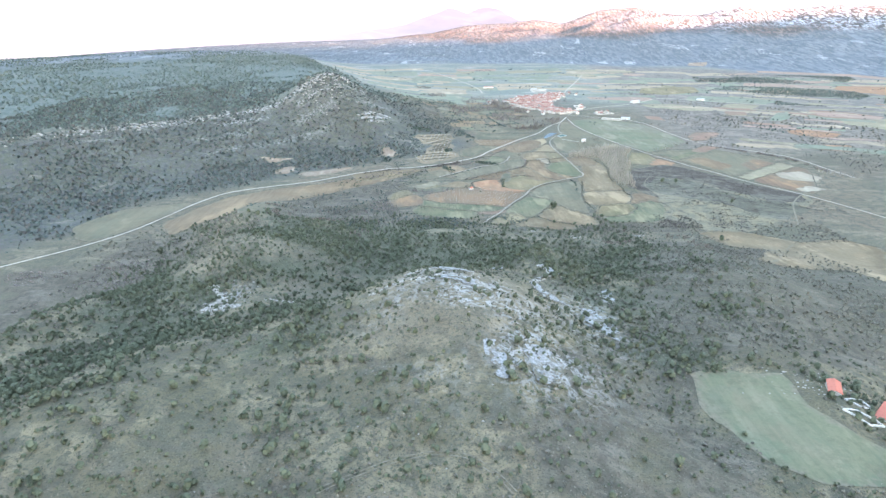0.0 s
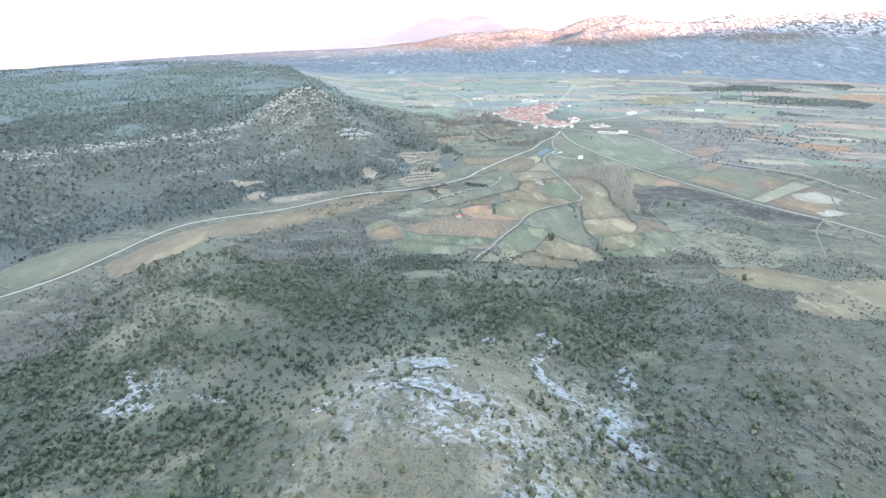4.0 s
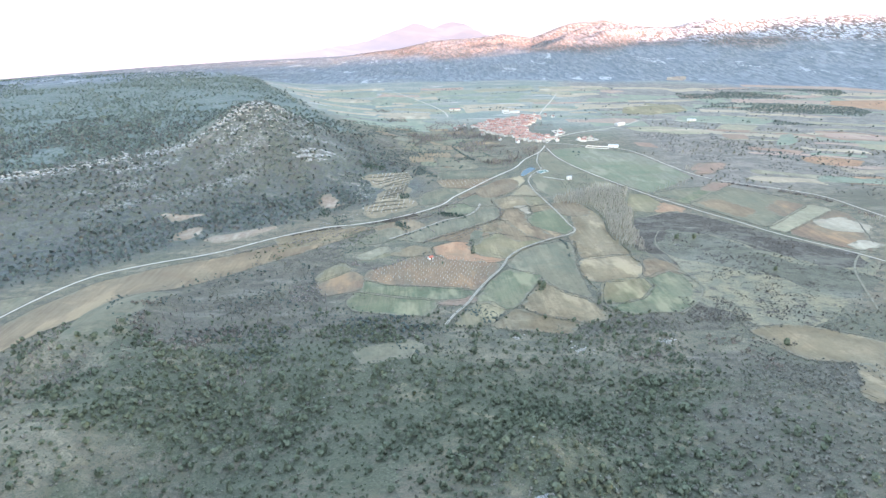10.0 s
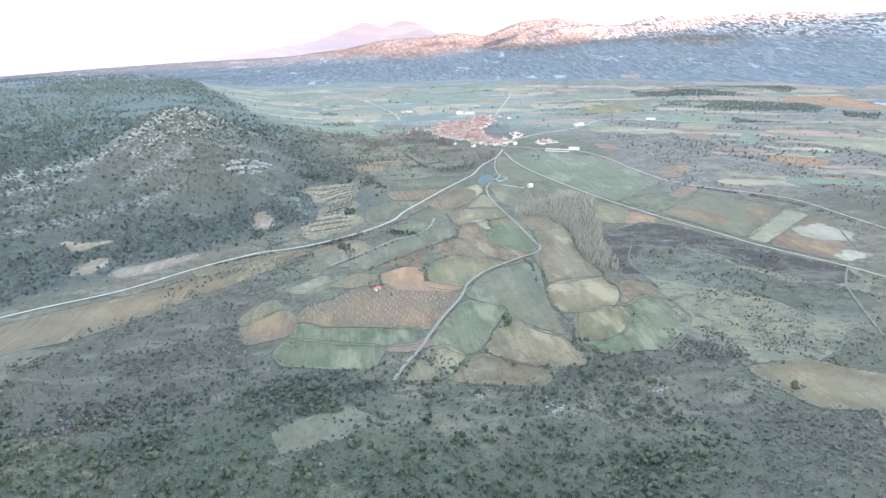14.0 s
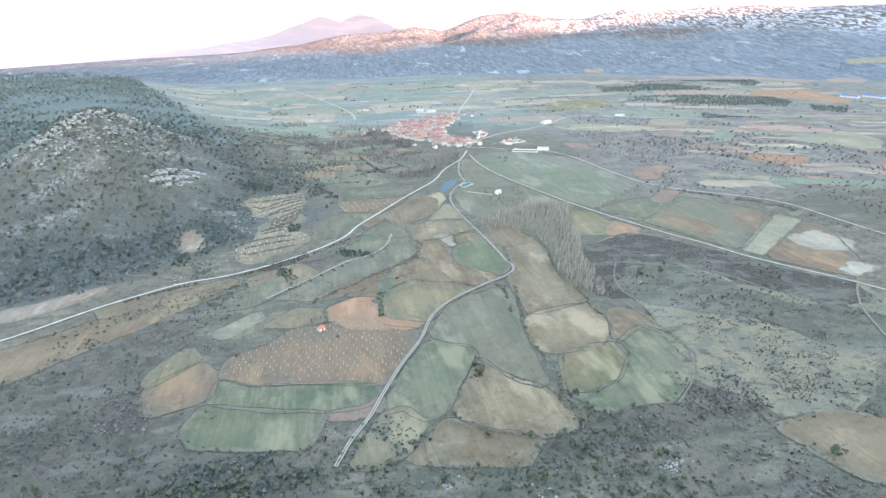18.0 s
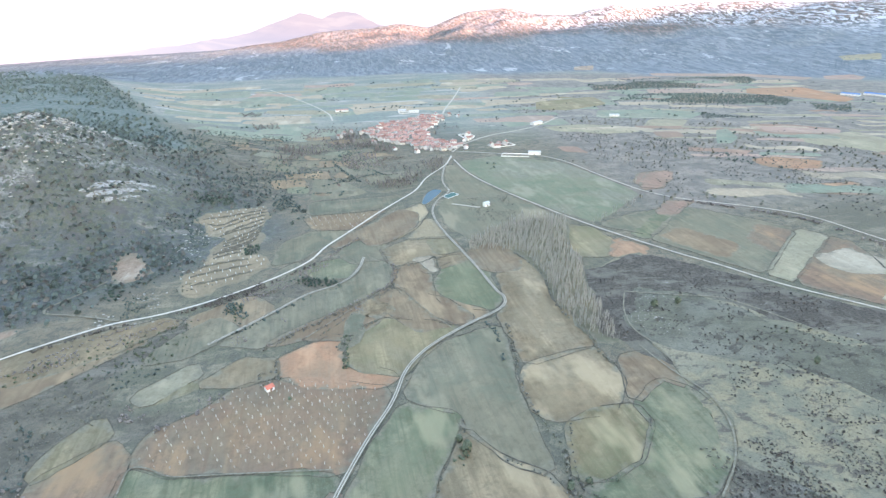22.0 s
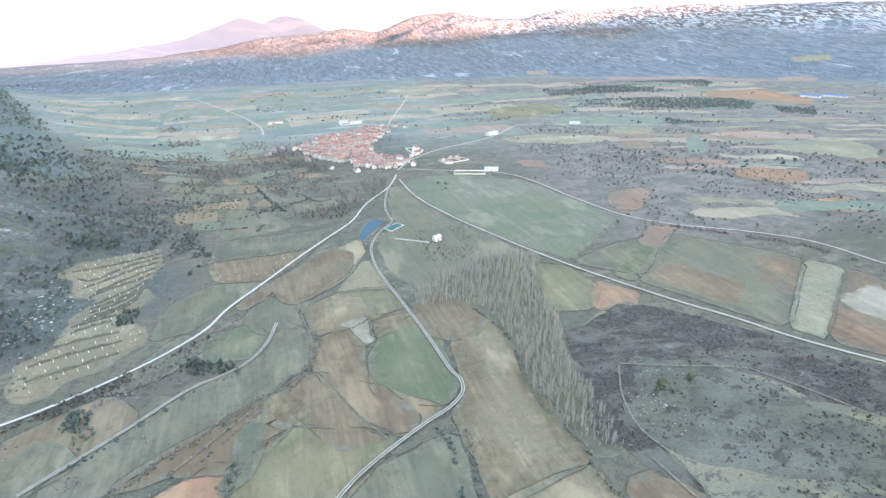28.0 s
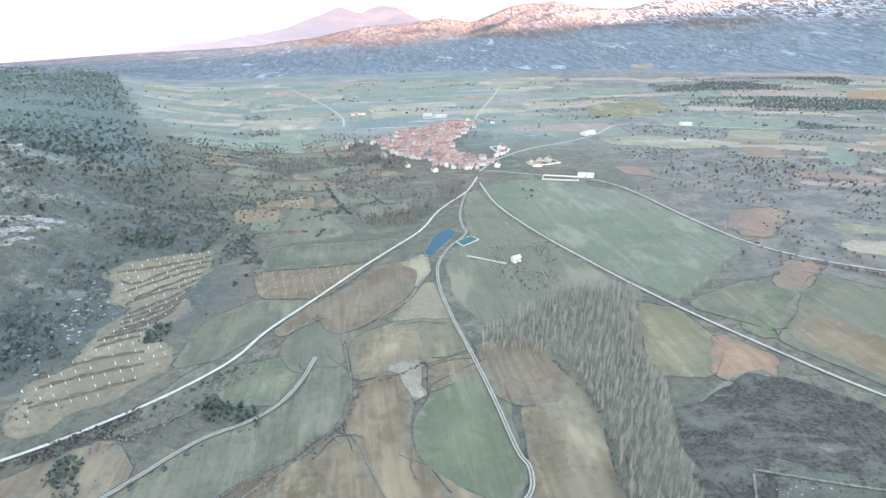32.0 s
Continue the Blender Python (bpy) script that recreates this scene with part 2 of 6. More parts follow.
def west_side(x, y):
    """The scrubby foot of the table hill, above the valley road."""
    bank = np.maximum(smooth(y - 895 - 0.69 * (x + 290), 0, 70), smooth(-x - 440 - 0.9 * np.maximum(700 - y, 0), 0, 70) * smooth(y, 300, 420))
    return bank * (1 - smooth(x + 200 + 0.42 * (y - 1364), 140, 210)) * (1 - smooth(y, 1900, 2200))


def height(x, y):
    """The land's height in metres: valley floor at 0."""
    x, y = np.asarray(x, float), np.asarray(y, float)
    z = np.zeros_like(x)
    for cx, cy, rx, ry, h in HILLS:
        z = z + h * np.exp(-((x - cx) / rx) ** 2 - ((y - cy) / ry) ** 2)
    z = z + left_hill(x, y)
    r = np.hypot(x - HUB[0], y - HUB[1])
    a = np.degrees(np.arctan2(x - HUB[0], y - HUB[1]))
    crest = np.interp(a, CREST_A, CREST_H)
    front = np.clip((r - 2640) / (4070 - 2640), 0, 1)
    ridge = crest * front ** 1.35 * (1 - 0.5 * smooth(r, 4090, 4600))
    ahead = smooth(y, 1300, 2000)
    z = z + ahead * ridge * (1 + 0.34 * fbm(x, y, 420, 5, 0.6) * smooth(r, 2700, 3300) * (1 - smooth(r, 3850, 4070)))
    hilly = np.clip(z / 40, 0, 1)
    z = z + hilly * (7.0 * fbm(x, y, 110, 5)) + 2.2 * fbm(x, y, 260, 3)
    return z


def lines(dense_lo, dense_hi, step, lo, hi, grow=1.06, widest=30):
    mid = list(np.arange(dense_lo, dense_hi + 0.1, step))
    up, d = [mid[-1]], step
    while up[-1] < hi:
        d = min(d * grow, widest)
        up.append(up[-1] + d)
    down, d = [mid[0]], step
    while down[-1] > lo:
        d *= grow
        down.append(down[-1] - d)
    return np.array(down[:0:-1] + mid + up[1:])


GX, GY = lines(-560, 760, 8, -4400, 4700), lines(60, 1800, 8, -3400, 5000)
GZ = height(*np.meshgrid(GX, GY, indexing="ij"))


def ground_z(x, y):
    """The height of the ground sheet itself (two triangles a cell)."""
    i = int(np.clip(np.searchsorted(GX, x) - 1, 0, len(GX) - 2))
    j = int(np.clip(np.searchsorted(GY, y) - 1, 0, len(GY) - 2))
    u, v = (x - GX[i]) / (GX[i + 1] - GX[i]), (y - GY[j]) / (GY[j + 1] - GY[j])
    a, b, c, d = GZ[i, j], GZ[i + 1, j], GZ[i + 1, j + 1], GZ[i, j + 1]
    return float(a + u * (b - a) + v * (c - b) if u >= v else a + v * (d - a) + u * (c - d))


def mesh_object(name, verts, faces, material, parent=None, smooth_faces=False):
    me = bpy.data.meshes.new(name)
    me.from_pydata(verts, [], faces)
    if material:
        me.materials.append(material)
    if smooth_faces:
        me.shade_smooth()
    ob = new(name, me)
    ob.parent = parent
    return ob


# rough ground that is neither farmed nor grazed, by outline
MOORS = []
MOORS.append([(587, 1629), (757, 1611), (782, 1459), (839, 1349), (1000, 1300), (1000, 1150), (671, 1177), (583, 1202), (611, 1302), (591, 1417), (569, 1505)])
MOORS.append([(-160, 885), (-104, 895), (-60, 890), (-50, 853), (-82, 843), (-85, 815), (-72, 772), (-130, 760), (-200, 800)])
MOORS.append([(-60, 867), (-48, 875), (-33, 852), (-14, 856), (-2, 841), (-28, 822), (-46, 838)])
MOORS.append([(300, 745), (349, 730), (352, 692), (267, 670), (152, 666), (161, 694), (213, 696), (262, 708), (292, 707)])
MOORS.append([(-250, 745), (-201, 755), (-134, 830), (-100, 752), (-122, 644), (-146, 604), (-196, 624)])
MOORS.append([(-40, 1300), (60, 1320), (70, 1500), (30, 1760), (-120, 1790), (-60, 1530)])
MOORS.append([(100, 1640), (190, 1560), (240, 1570), (190, 1740), (100, 1900), (40, 1860)])
MOORS.append([(-100, 2103), (-37, 2136), (15, 1856), (-41, 1853)])
MOORS.append([(328, 1780), (416, 1776), (387, 1619), (358, 1603), (341, 1685)])
MOORS.append([(690, 1080), (900, 1180), (960, 1000), (760, 820), (720, 900)])
MOORS.append([(120, 307), (184, 287), (291, 311), (494, 466), (434, 601), (262, 638), (177, 447)])
MOORS.append([(-430, 420), (-300, 420), (-248, 559), (-251, 598), (-396, 651)])
MOORS.append([(-448, 1066), (-236, 1197), (-159, 1059), (-243, 972), (-391, 977)])

MOORS.append([(-490, 560), (-404, 567), (-363, 636), (-340, 687), (-311, 563), (-338, 509), (-293, 400), (-360, 340), (-420, 430)])

MOORS.append([(-300, 790), (-200, 840), (-90, 860), (-80, 800), (-40, 775), (-40, 735), (20, 712), (60, 690), (60, 640), (-20, 600), (-120, 600), (-250, 690)])

MOORS.append([(-200, 905), (-120, 945), (-20, 985), (40, 1030), (70, 1050), (100, 1028), (60, 1000), (20, 962), (-20, 925), (-80, 890), (-150, 870)])

MOORS.append([(40, 150), (58, 205), (70, 250), (110, 300), (165, 310), (140, 255), (132, 225), (148, 180), (130, 140), (80, 120)])

# thick juniper wood on the hills, by outline
DENSE = []
DENSE.append([(-225, 688), (-133, 566), (-72, 665), (12, 701), (10, 458), (-81, 460), (-142, 492), (-196, 534)])
DENSE.append([(-225, 323), (-165, 291), (-158, 328), (-183, 404), (-298, 494), (-259, 394), (-275, 374)])
DENSE.append([(-178, 415), (-138, 408), (-104, 423), (-93, 458), (-141, 446), (-177, 430)])
DENSE.append([(-102, 267), (-73, 272), (-61, 251), (-86, 239), (-118, 255)])
DENSE.append([(12, 629), (78, 609), (162, 624), (238, 567), (195, 478), (154, 420), (151, 447), (104, 448), (65, 477), (9, 520)])
DENSE.append([(94, 400), (154, 420), (163, 384), (146, 355), (116, 329), (106, 358)])
DENSE.append([(112, 290), (149, 307), (165, 284), (186, 271), (168, 260), (143, 271), (117, 276)])
DENSE.append([(-183, 531), (-176, 556), (-153, 599), (-100, 631), (-27, 673), (-20, 599), (-66, 565), (-89, 535), (-91, 492), (-108, 479), (-137, 493)])
DENSE.append([(-40, 513), (9, 549), (44, 582), (40, 476), (-2, 458), (-58, 472), (-59, 497)])
DENSE.append([(45, 591), (101, 601), (107, 530), (146, 467), (132, 415), (86, 424), (57, 459), (40, 495)])
DENSE.append([(178, 545), (215, 545), (200, 493), (177, 452), (168, 486)])
DENSE.append([(-172, 587), (-134, 599), (-96, 587), (-80, 604), (-40, 561), (-71, 547), (-147, 549)])

# dry pale grass on the crests, by outline
CRESTS = [[(-239, 433), (-247, 517), (-207, 542), (-153, 493), (-130, 481), (-149, 456), (-159, 428), (-195, 423), (-217, 404)],
          [(-46, 298), (-68, 411), (-34, 434), (25, 406), (25, 389), (51, 374), (74, 322), (75, 306), (30, 238), (-31, 246)],
          [(-247, 721), (-221, 746), (-203, 680), (-226, 670)],
          [(-215, 640), (-190, 600), (-205, 520), (-240, 480), (-255, 560), (-250, 640)]]


def within(x, y, poly):
    hit = np.zeros(x.shape, bool)
    for (ax, ay), (bx, by) in zip(poly, poly[1:] + poly[:1]):
        if ay != by:
            hit ^= ((ay > y) != (by > y)) & (x < (bx - ax) * (y - ay) / (by - ay) + ax)
    return hit


def build_ground():
    nx, ny = len(GX), len(GY)
    X, Y = np.meshgrid(GX, GY, indexing="ij")
    verts = np.stack([X, Y, GZ], -1).reshape(-1, 3)
    i, j = np.meshgrid(np.arange(nx - 1), np.arange(ny - 1), indexing="ij")
    a = (i * ny + j).ravel()
    b, c, d = a + ny, a + ny + 1, a + 1
    faces = np.concatenate([np.stack([a, b, c], 1), np.stack([a, c, d], 1)])
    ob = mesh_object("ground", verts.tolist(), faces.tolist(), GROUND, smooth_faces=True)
    x, y, z = verts.T
    r = np.hypot(x - HUB[0], y - HUB[1])
    bear = np.degrees(np.arctan2(x - HUB[0], y - HUB[1]))
    rim = (x + 253) * 0.625 - (y - 1353) * 0.78
    table = (1 - smooth(x + 200 + 0.42 * (y - 1364), -20, 160)) * smooth(y, 900, 1100)
    face = west_side(x, y) * smooth(rim, -30, 30)
    hills = smooth(z, 8, 25) * (1 - smooth(y, 640, 760))
    rough = np.maximum((1 - smooth(x, 130, 300)) * smooth(y, 1230, 1330), smooth(x, 430 + 0.12 * (y - 1100), 560 + 0.12 * (y - 1100)) * smooth(y, 1080, 1180))
    ox, oy = x + 26 * fbm(x, y, 50, 3), y + 26 * fbm(x + 700, y, 50, 3)
    moor = np.zeros_like(x)
    for n, poly in enumerate(MOORS):
        moor = np.maximum(moor, within(ox, oy, poly) * (0.45 if n in (0, 9) else 1.0))
    dry = np.zeros_like(x)
    for poly in CRESTS:
        dry = np.maximum(dry, within(ox, oy, poly))
    dense = np.zeros_like(x)
    for poly in DENSE:
        dense = np.maximum(dense, within(ox, oy, poly))
    covers = {
        "dry": dry,
        "dense": dense * hills,
        "moor": moor,
        "face": face,
        "hills": hills,
        "plain": smooth(x + 200 + 0.42 * (y - 1364), 150, 200) * smooth(y + 0.2 * x, 1620, 1960) * (1 - smooth(r, 2600, 2900)),
        "mauve": smooth(x, 440 + 0.12 * (y - 1100), 560 + 0.12 * (y - 1100)) * smooth(y, 1060, 1160) * (1 - smooth(r, 2450, 2700)),
        # "far" lays the painted haze tint, nearer by on the left
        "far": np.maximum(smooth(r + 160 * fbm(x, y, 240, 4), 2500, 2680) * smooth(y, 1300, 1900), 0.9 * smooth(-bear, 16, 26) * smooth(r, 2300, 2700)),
        # "high" rises with bearing, as the sunlit band on the ridge does
        "high": smooth(z + 40 * fbm(x, y, 300, 4), 35 + 2.6 * np.maximum(bear, 0), 70 + 2.8 * np.maximum(bear, 0)) * smooth(r, 3100, 3300) * smooth(bear, -9, -4),
        "snow": smooth(z + 70 * fbm(x, y, 260, 4), 60 + 2.2 * np.clip(bear, 0, 30), 120 + 2.0 * np.clip(bear, 0, 30)) * smooth(r, 3000, 3300) * (0.30 + 0.70 * smooth(bear, 14, 28)) * smooth(bear, -5, 3),
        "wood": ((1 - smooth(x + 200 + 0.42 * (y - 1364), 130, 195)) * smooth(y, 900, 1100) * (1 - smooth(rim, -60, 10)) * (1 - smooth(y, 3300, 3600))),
        "heath": np.maximum(np.maximum(face, 0.5 * rough * smooth(fbm(x * 0.6 + 500, y, 200, 4), -0.12, 0.05)), 0.8 * smooth(fbm(x + 500, y, 240, 4), 0.0, 0.12) * hills),
        "scrub": np.maximum(np.maximum(face, 0.5 * rough), hills * (0.25 + 0.3 * smooth(y, 330, 430))),
        "rock": table * (np.exp(-((rim + 5) / 15) ** 2) + (0.75 * np.exp(-((rim - 38) / 11) ** 2) + 0.6 * np.exp(-((rim - 78) / 12) ** 2) + 0.55 * np.exp(-((rim - 125) / 10) ** 2)) * smooth(fbm(x, y, 70, 3), -0.02, 0.14)) + 0.8 * np.exp(-((x - 56) / 26) ** 2 - ((y - 230) / 24) ** 2) + 0.7 * np.exp(-((x - 98) / 22) ** 2 - ((y - 330) / 50) ** 2) + 0.9 * np.exp(-((x + 166) / 16) ** 2 - ((y - 367) / 22) ** 2) + 0.9 * np.exp(-((x - 18) / 48) ** 2 - ((y - 285) / 62) ** 2) * smooth(fbm(x, y, 60, 3), -0.02, 0.15),
    }
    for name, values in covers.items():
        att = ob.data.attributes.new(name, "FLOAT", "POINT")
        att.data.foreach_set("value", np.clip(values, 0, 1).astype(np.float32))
    tagged(ob, "grassy scrub hills and a farmed valley floor", "ground", kind="structure")


build_ground()

# ---- mountains round the place: glowing sheets, and an unseen range for shade ----


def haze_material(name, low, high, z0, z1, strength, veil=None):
    """Air and distance: a plain glow that pales with height, with faint spurs, folds and mist painted in."""
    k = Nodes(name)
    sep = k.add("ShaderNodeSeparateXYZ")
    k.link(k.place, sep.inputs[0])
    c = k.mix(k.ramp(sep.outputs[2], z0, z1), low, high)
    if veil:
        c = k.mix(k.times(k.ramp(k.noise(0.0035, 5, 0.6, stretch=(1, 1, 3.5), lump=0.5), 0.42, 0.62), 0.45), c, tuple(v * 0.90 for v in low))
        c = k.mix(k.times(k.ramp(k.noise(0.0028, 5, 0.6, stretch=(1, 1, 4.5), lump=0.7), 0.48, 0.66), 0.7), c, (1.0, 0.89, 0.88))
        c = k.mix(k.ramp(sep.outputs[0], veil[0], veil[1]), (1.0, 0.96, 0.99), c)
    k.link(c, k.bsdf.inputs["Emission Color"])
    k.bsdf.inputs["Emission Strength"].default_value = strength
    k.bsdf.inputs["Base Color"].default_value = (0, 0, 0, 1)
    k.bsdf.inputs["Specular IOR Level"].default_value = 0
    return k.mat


def curtain(name, radius, bearings, tops, foot, material, label):
    """A glowing sheet for a far range or bank of haze, standing on a circle round the valley."""
    verts, faces = [], []
    bs = np.arange(bearings[0], bearings[-1] + 0.01, 0.5)
    for n, b in enumerate(bs):
        a = radians(b)
        top = float(np.interp(b, bearings, tops)) + 14 * float(fbm(np.array(b * 9.0), np.array(0.0), 12, 4))
        for k, z in enumerate((foot, foot + (top - foot) * 0.5, top)):
            rr = radius + 60 * k
            verts.append((HUB[0] + rr * math.sin(a), HUB[1] + rr * math.cos(a), z))
        if n:
            q = 3 * n
            faces += [(q - 3, q, q + 1, q - 2), (q - 2, q + 1, q + 2, q - 1)]
    return tagged(mesh_object(name, verts, faces, material, smooth_faces=True), label, "backdrop", kind="structure")


# these sheets glow by themselves; haze and distance are colours of that glow
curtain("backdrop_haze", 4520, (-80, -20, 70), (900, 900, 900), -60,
        haze_material("glowing_haze", (0.96, 0.84, 0.88), (1.0, 1.0, 1.0), 0, 230, 0.080), "glowing sheet for the bright hazy sky behind the mountains")
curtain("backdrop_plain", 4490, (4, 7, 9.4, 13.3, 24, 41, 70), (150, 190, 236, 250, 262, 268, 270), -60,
        haze_material("glowing_plain", (0.76, 0.82, 0.93), (0.92, 0.94, 1.0), 150, 262, 0.060), "glowing pale blue sheet for the hazy plain behind the mountains")
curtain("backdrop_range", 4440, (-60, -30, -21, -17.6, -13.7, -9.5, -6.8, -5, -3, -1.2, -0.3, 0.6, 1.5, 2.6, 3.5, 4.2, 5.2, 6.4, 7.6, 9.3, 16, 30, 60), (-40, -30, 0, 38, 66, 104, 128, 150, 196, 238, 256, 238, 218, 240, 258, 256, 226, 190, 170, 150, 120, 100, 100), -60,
        haze_material("glowing_range", (0.70, 0.70, 0.82), (0.86, 0.76, 0.79), 20, 190, 0.060, (-1700, 300)), "glowing pale pink sheet for a misty mountain range")


# crest of the added range, set by where its shadow must end
BACK_X, BACK_H = (-4200, 500, 926, 1132, 1388, 1749, 2015, 2541, 3033, 4600), (485, 488, 500, 503, 530, 560, 572, 605, 662, 690)


def shade_range():
    """A high range added unseen behind the start, so that its shadow lies over the valley."""
    verts, faces = [], []
    xs = np.arange(-4200, 4600, 150.0)
    for n, x in enumerate(xs):
        top = float(np.interp(x, BACK_X, BACK_H)) + 16 * float(fbm(np.array(x), np.array(0.0), 500, 3))
        for y, z in ((-2000, -10), (-2350, top * 0.5), (-2640, top), (-3300, -20)):
            verts.append((x, y, z))
        if n:
            q = 4 * n
            for k in range(3):
                faces.append((q - 4 + k, q + k, q + k + 1, q - 3 + k))
    tagged(mesh_object("unseen_shade_range", verts, faces, GROUND, smooth_faces=True), "unseen mountain range added to shade the valley", "mountains", kind="structure")


shade_range()

# ---- fields, roads, water: sheets laid on the ground ----
LAYER = [0]


def chaikin(pts, rounds=2, closed=True, cut=0.22):
    pts = [Vector(p) for p in pts]
    for _ in range(rounds):
        nxt = []
        n = len(pts)
        for k in range(n if closed else n - 1):
            a, b = pts[k], pts[(k + 1) % n]
            nxt += [a.lerp(b, cut), a.lerp(b, 1 - cut)]
        pts = nxt if closed else [pts[0]] + nxt + [pts[-1]]
    return pts


def inside(x, y, poly):
    hit = False
    for (ax, ay), (bx, by) in zip(poly, poly[1:] + poly[:1]):
        if (ay > y) != (by > y) and x < (bx - ax) * (y - ay) / (by - ay) + ax:
            hit = not hit
    return hit


def clip(poly, a, b):
    """The part of poly to the left of the line a to b."""
    out, n = [], len(poly)
    dx, dy = b[0] - a[0], b[1] - a[1]
    side = [dx * (p[1] - a[1]) - dy * (p[0] - a[0]) for p in poly]
    for k in range(n):
        p, q, s, t = poly[k - 1], poly[k], side[k - 1], side[k]
        if (s >= 0) != (t >= 0):
            w = s / (s - t)
            out.append((p[0] + (q[0] - p[0]) * w, p[1] + (q[1] - p[1]) * w))
        if t >= 0:
            out.append(q)
    return out


def drape(pts, lift):
    """Faces of an outline laid over the ground sheet's triangles."""
    poly = [(float(p[0]), float(p[1])) for p in pts]
    xs, ys = [p[0] for p in poly], [p[1] for p in poly]
    i0, i1 = np.searchsorted(GX, min(xs)) - 1, np.searchsorted(GX, max(xs))
    j0, j1 = np.searchsorted(GY, min(ys)) - 1, np.searchsorted(GY, max(ys))
    index, verts, faces = {}, [], []
    for i in range(max(i0, 0), min(i1, len(GX) - 1)):
        x0, x1 = GX[i], GX[i + 1]
        col = clip(clip(poly, (x0, 1e5), (x0, -1e5)), (x1, -1e5), (x1, 1e5))
        if len(col) < 3:
            continue
        for j in range(max(j0, 0), min(j1, len(GY) - 1)):
            y0, y1 = GY[j], GY[j + 1]
            cell = clip(clip(col, (-1e5, y0), (1e5, y0)), (1e5, y1), (-1e5, y1))
            if len(cell) < 3:
                continue
            for tri in (clip(cell, (x1, y1), (x0, y0)), clip(cell, (x0, y0), (x1, y1))):
                if len(tri) < 3:
                    continue
                ids = []
                for p in tri:
                    key = (round(p[0], 2), round(p[1], 2))
                    if key not in index:
                        index[key] = len(verts)
                        verts.append((key[0], key[1], ground_z(*key) + lift))
                    if not ids or ids[-1] != index[key]:
                        ids.append(index[key])
                ids = list(dict.fromkeys(ids))
                if len(ids) >= 3:
                    faces.append(ids)
    return verts, faces


EDGES = []


def area(pts):
    return sum(a[0] * b[1] - b[0] * a[1] for a, b in zip(pts, pts[1:] + pts[:1])) / 2


def sheet(name, pts, material, label, category, rough=1.2, kind="", lift=None, rounds=1, grain=14, every=6, edge=None, spread=0.0):
    LAYER[0] += 1
    if area([tuple(p) for p in pts]) < 0:
        pts = pts[::-1]
    ring = chaikin(pts, rounds, cut=0.09)
    if spread:
        n = len(ring)
        turns = [(ring[(k + 1) % n] - ring[k - 1]).normalized() for k in range(n)]
        ring = [p + Vector((d.y, -d.x)) * spread for p, d in zip(ring, turns)]
    if rough:
        fine = []
        for a, b in zip(ring, ring[1:] + ring[:1]):
            n = max(1, int((b - a).length / every))
            fine += [a.lerp(b, k / n) for k in range(n)]
        ring = [p + Vector((float(fbm(np.array(p.x), np.array(p.y), grain, 3)), float(fbm(np.array(p.x + 900), np.array(p.y), grain, 3)))) * 2 * rough for p in fine]
    verts, faces = drape(ring, 0.12 + 0.0012 * LAYER[0] if lift is None else lift)
    ob = tagged(mesh_object(name, verts, faces, material, smooth_faces=True), label, category, kind=kind)
    # how far inside the outline each corner lies, for the weedy border
    p, a = np.array([v[:2] for v in verts]), np.array([tuple(q) for q in ring])
    d = np.roll(a, -1, 0) - a
    gap = np.full(len(p), 99.0)
    for q, e in zip(a, d) if max(a[:, 1]) < 1340 else ():
        t = np.clip(((p - q) @ e) / max(e @ e, 1e-9), 0, 1)
        gap = np.minimum(gap, np.hypot(*(p - q - t[:, None] * e).T))
    att = ob.data.attributes.new("inset", "FLOAT", "POINT")
    att.data.foreach_set("value", np.clip(gap / 25, 0, 1).astype(np.float32))
    if edge:
        EDGES.append((ring, edge, ob, len(PLOTS) - 1))
    return ob


def margin(ring, material, parent, covered):
    """The uncut grass bank round a field, low and uneven, left out where another field lies over it."""
    n, verts, faces = len(ring), [], []
    for k, p in enumerate(ring):
        d = (ring[(k + 1) % n] - ring[k - 1]).normalized()
        out = Vector((d.y, -d.x))
        wide = 0.12 + 2.6 * max(0.0, float(fbm(np.array(p.x), np.array(p.y), 40, 3)) + 0.02)
        for off, up in ((-0.4 * wide, 0.05), (0.2 * wide, 0.35), (0.7 * wide, 0.05)):
            q = p + out * off
            verts.append((q.x, q.y, ground_z(q.x, q.y) + 0.35 + up))
    for k in range(n):
        m = (k + 1) % n
        if not covered(ring[k]):
            faces += [(3 * k, 3 * k + 1, 3 * m + 1, 3 * m), (3 * k + 1, 3 * k + 2, 3 * m + 2, 3 * m + 1)]
    mesh_object("grass_margin", verts, faces, material, parent, smooth_faces=True)


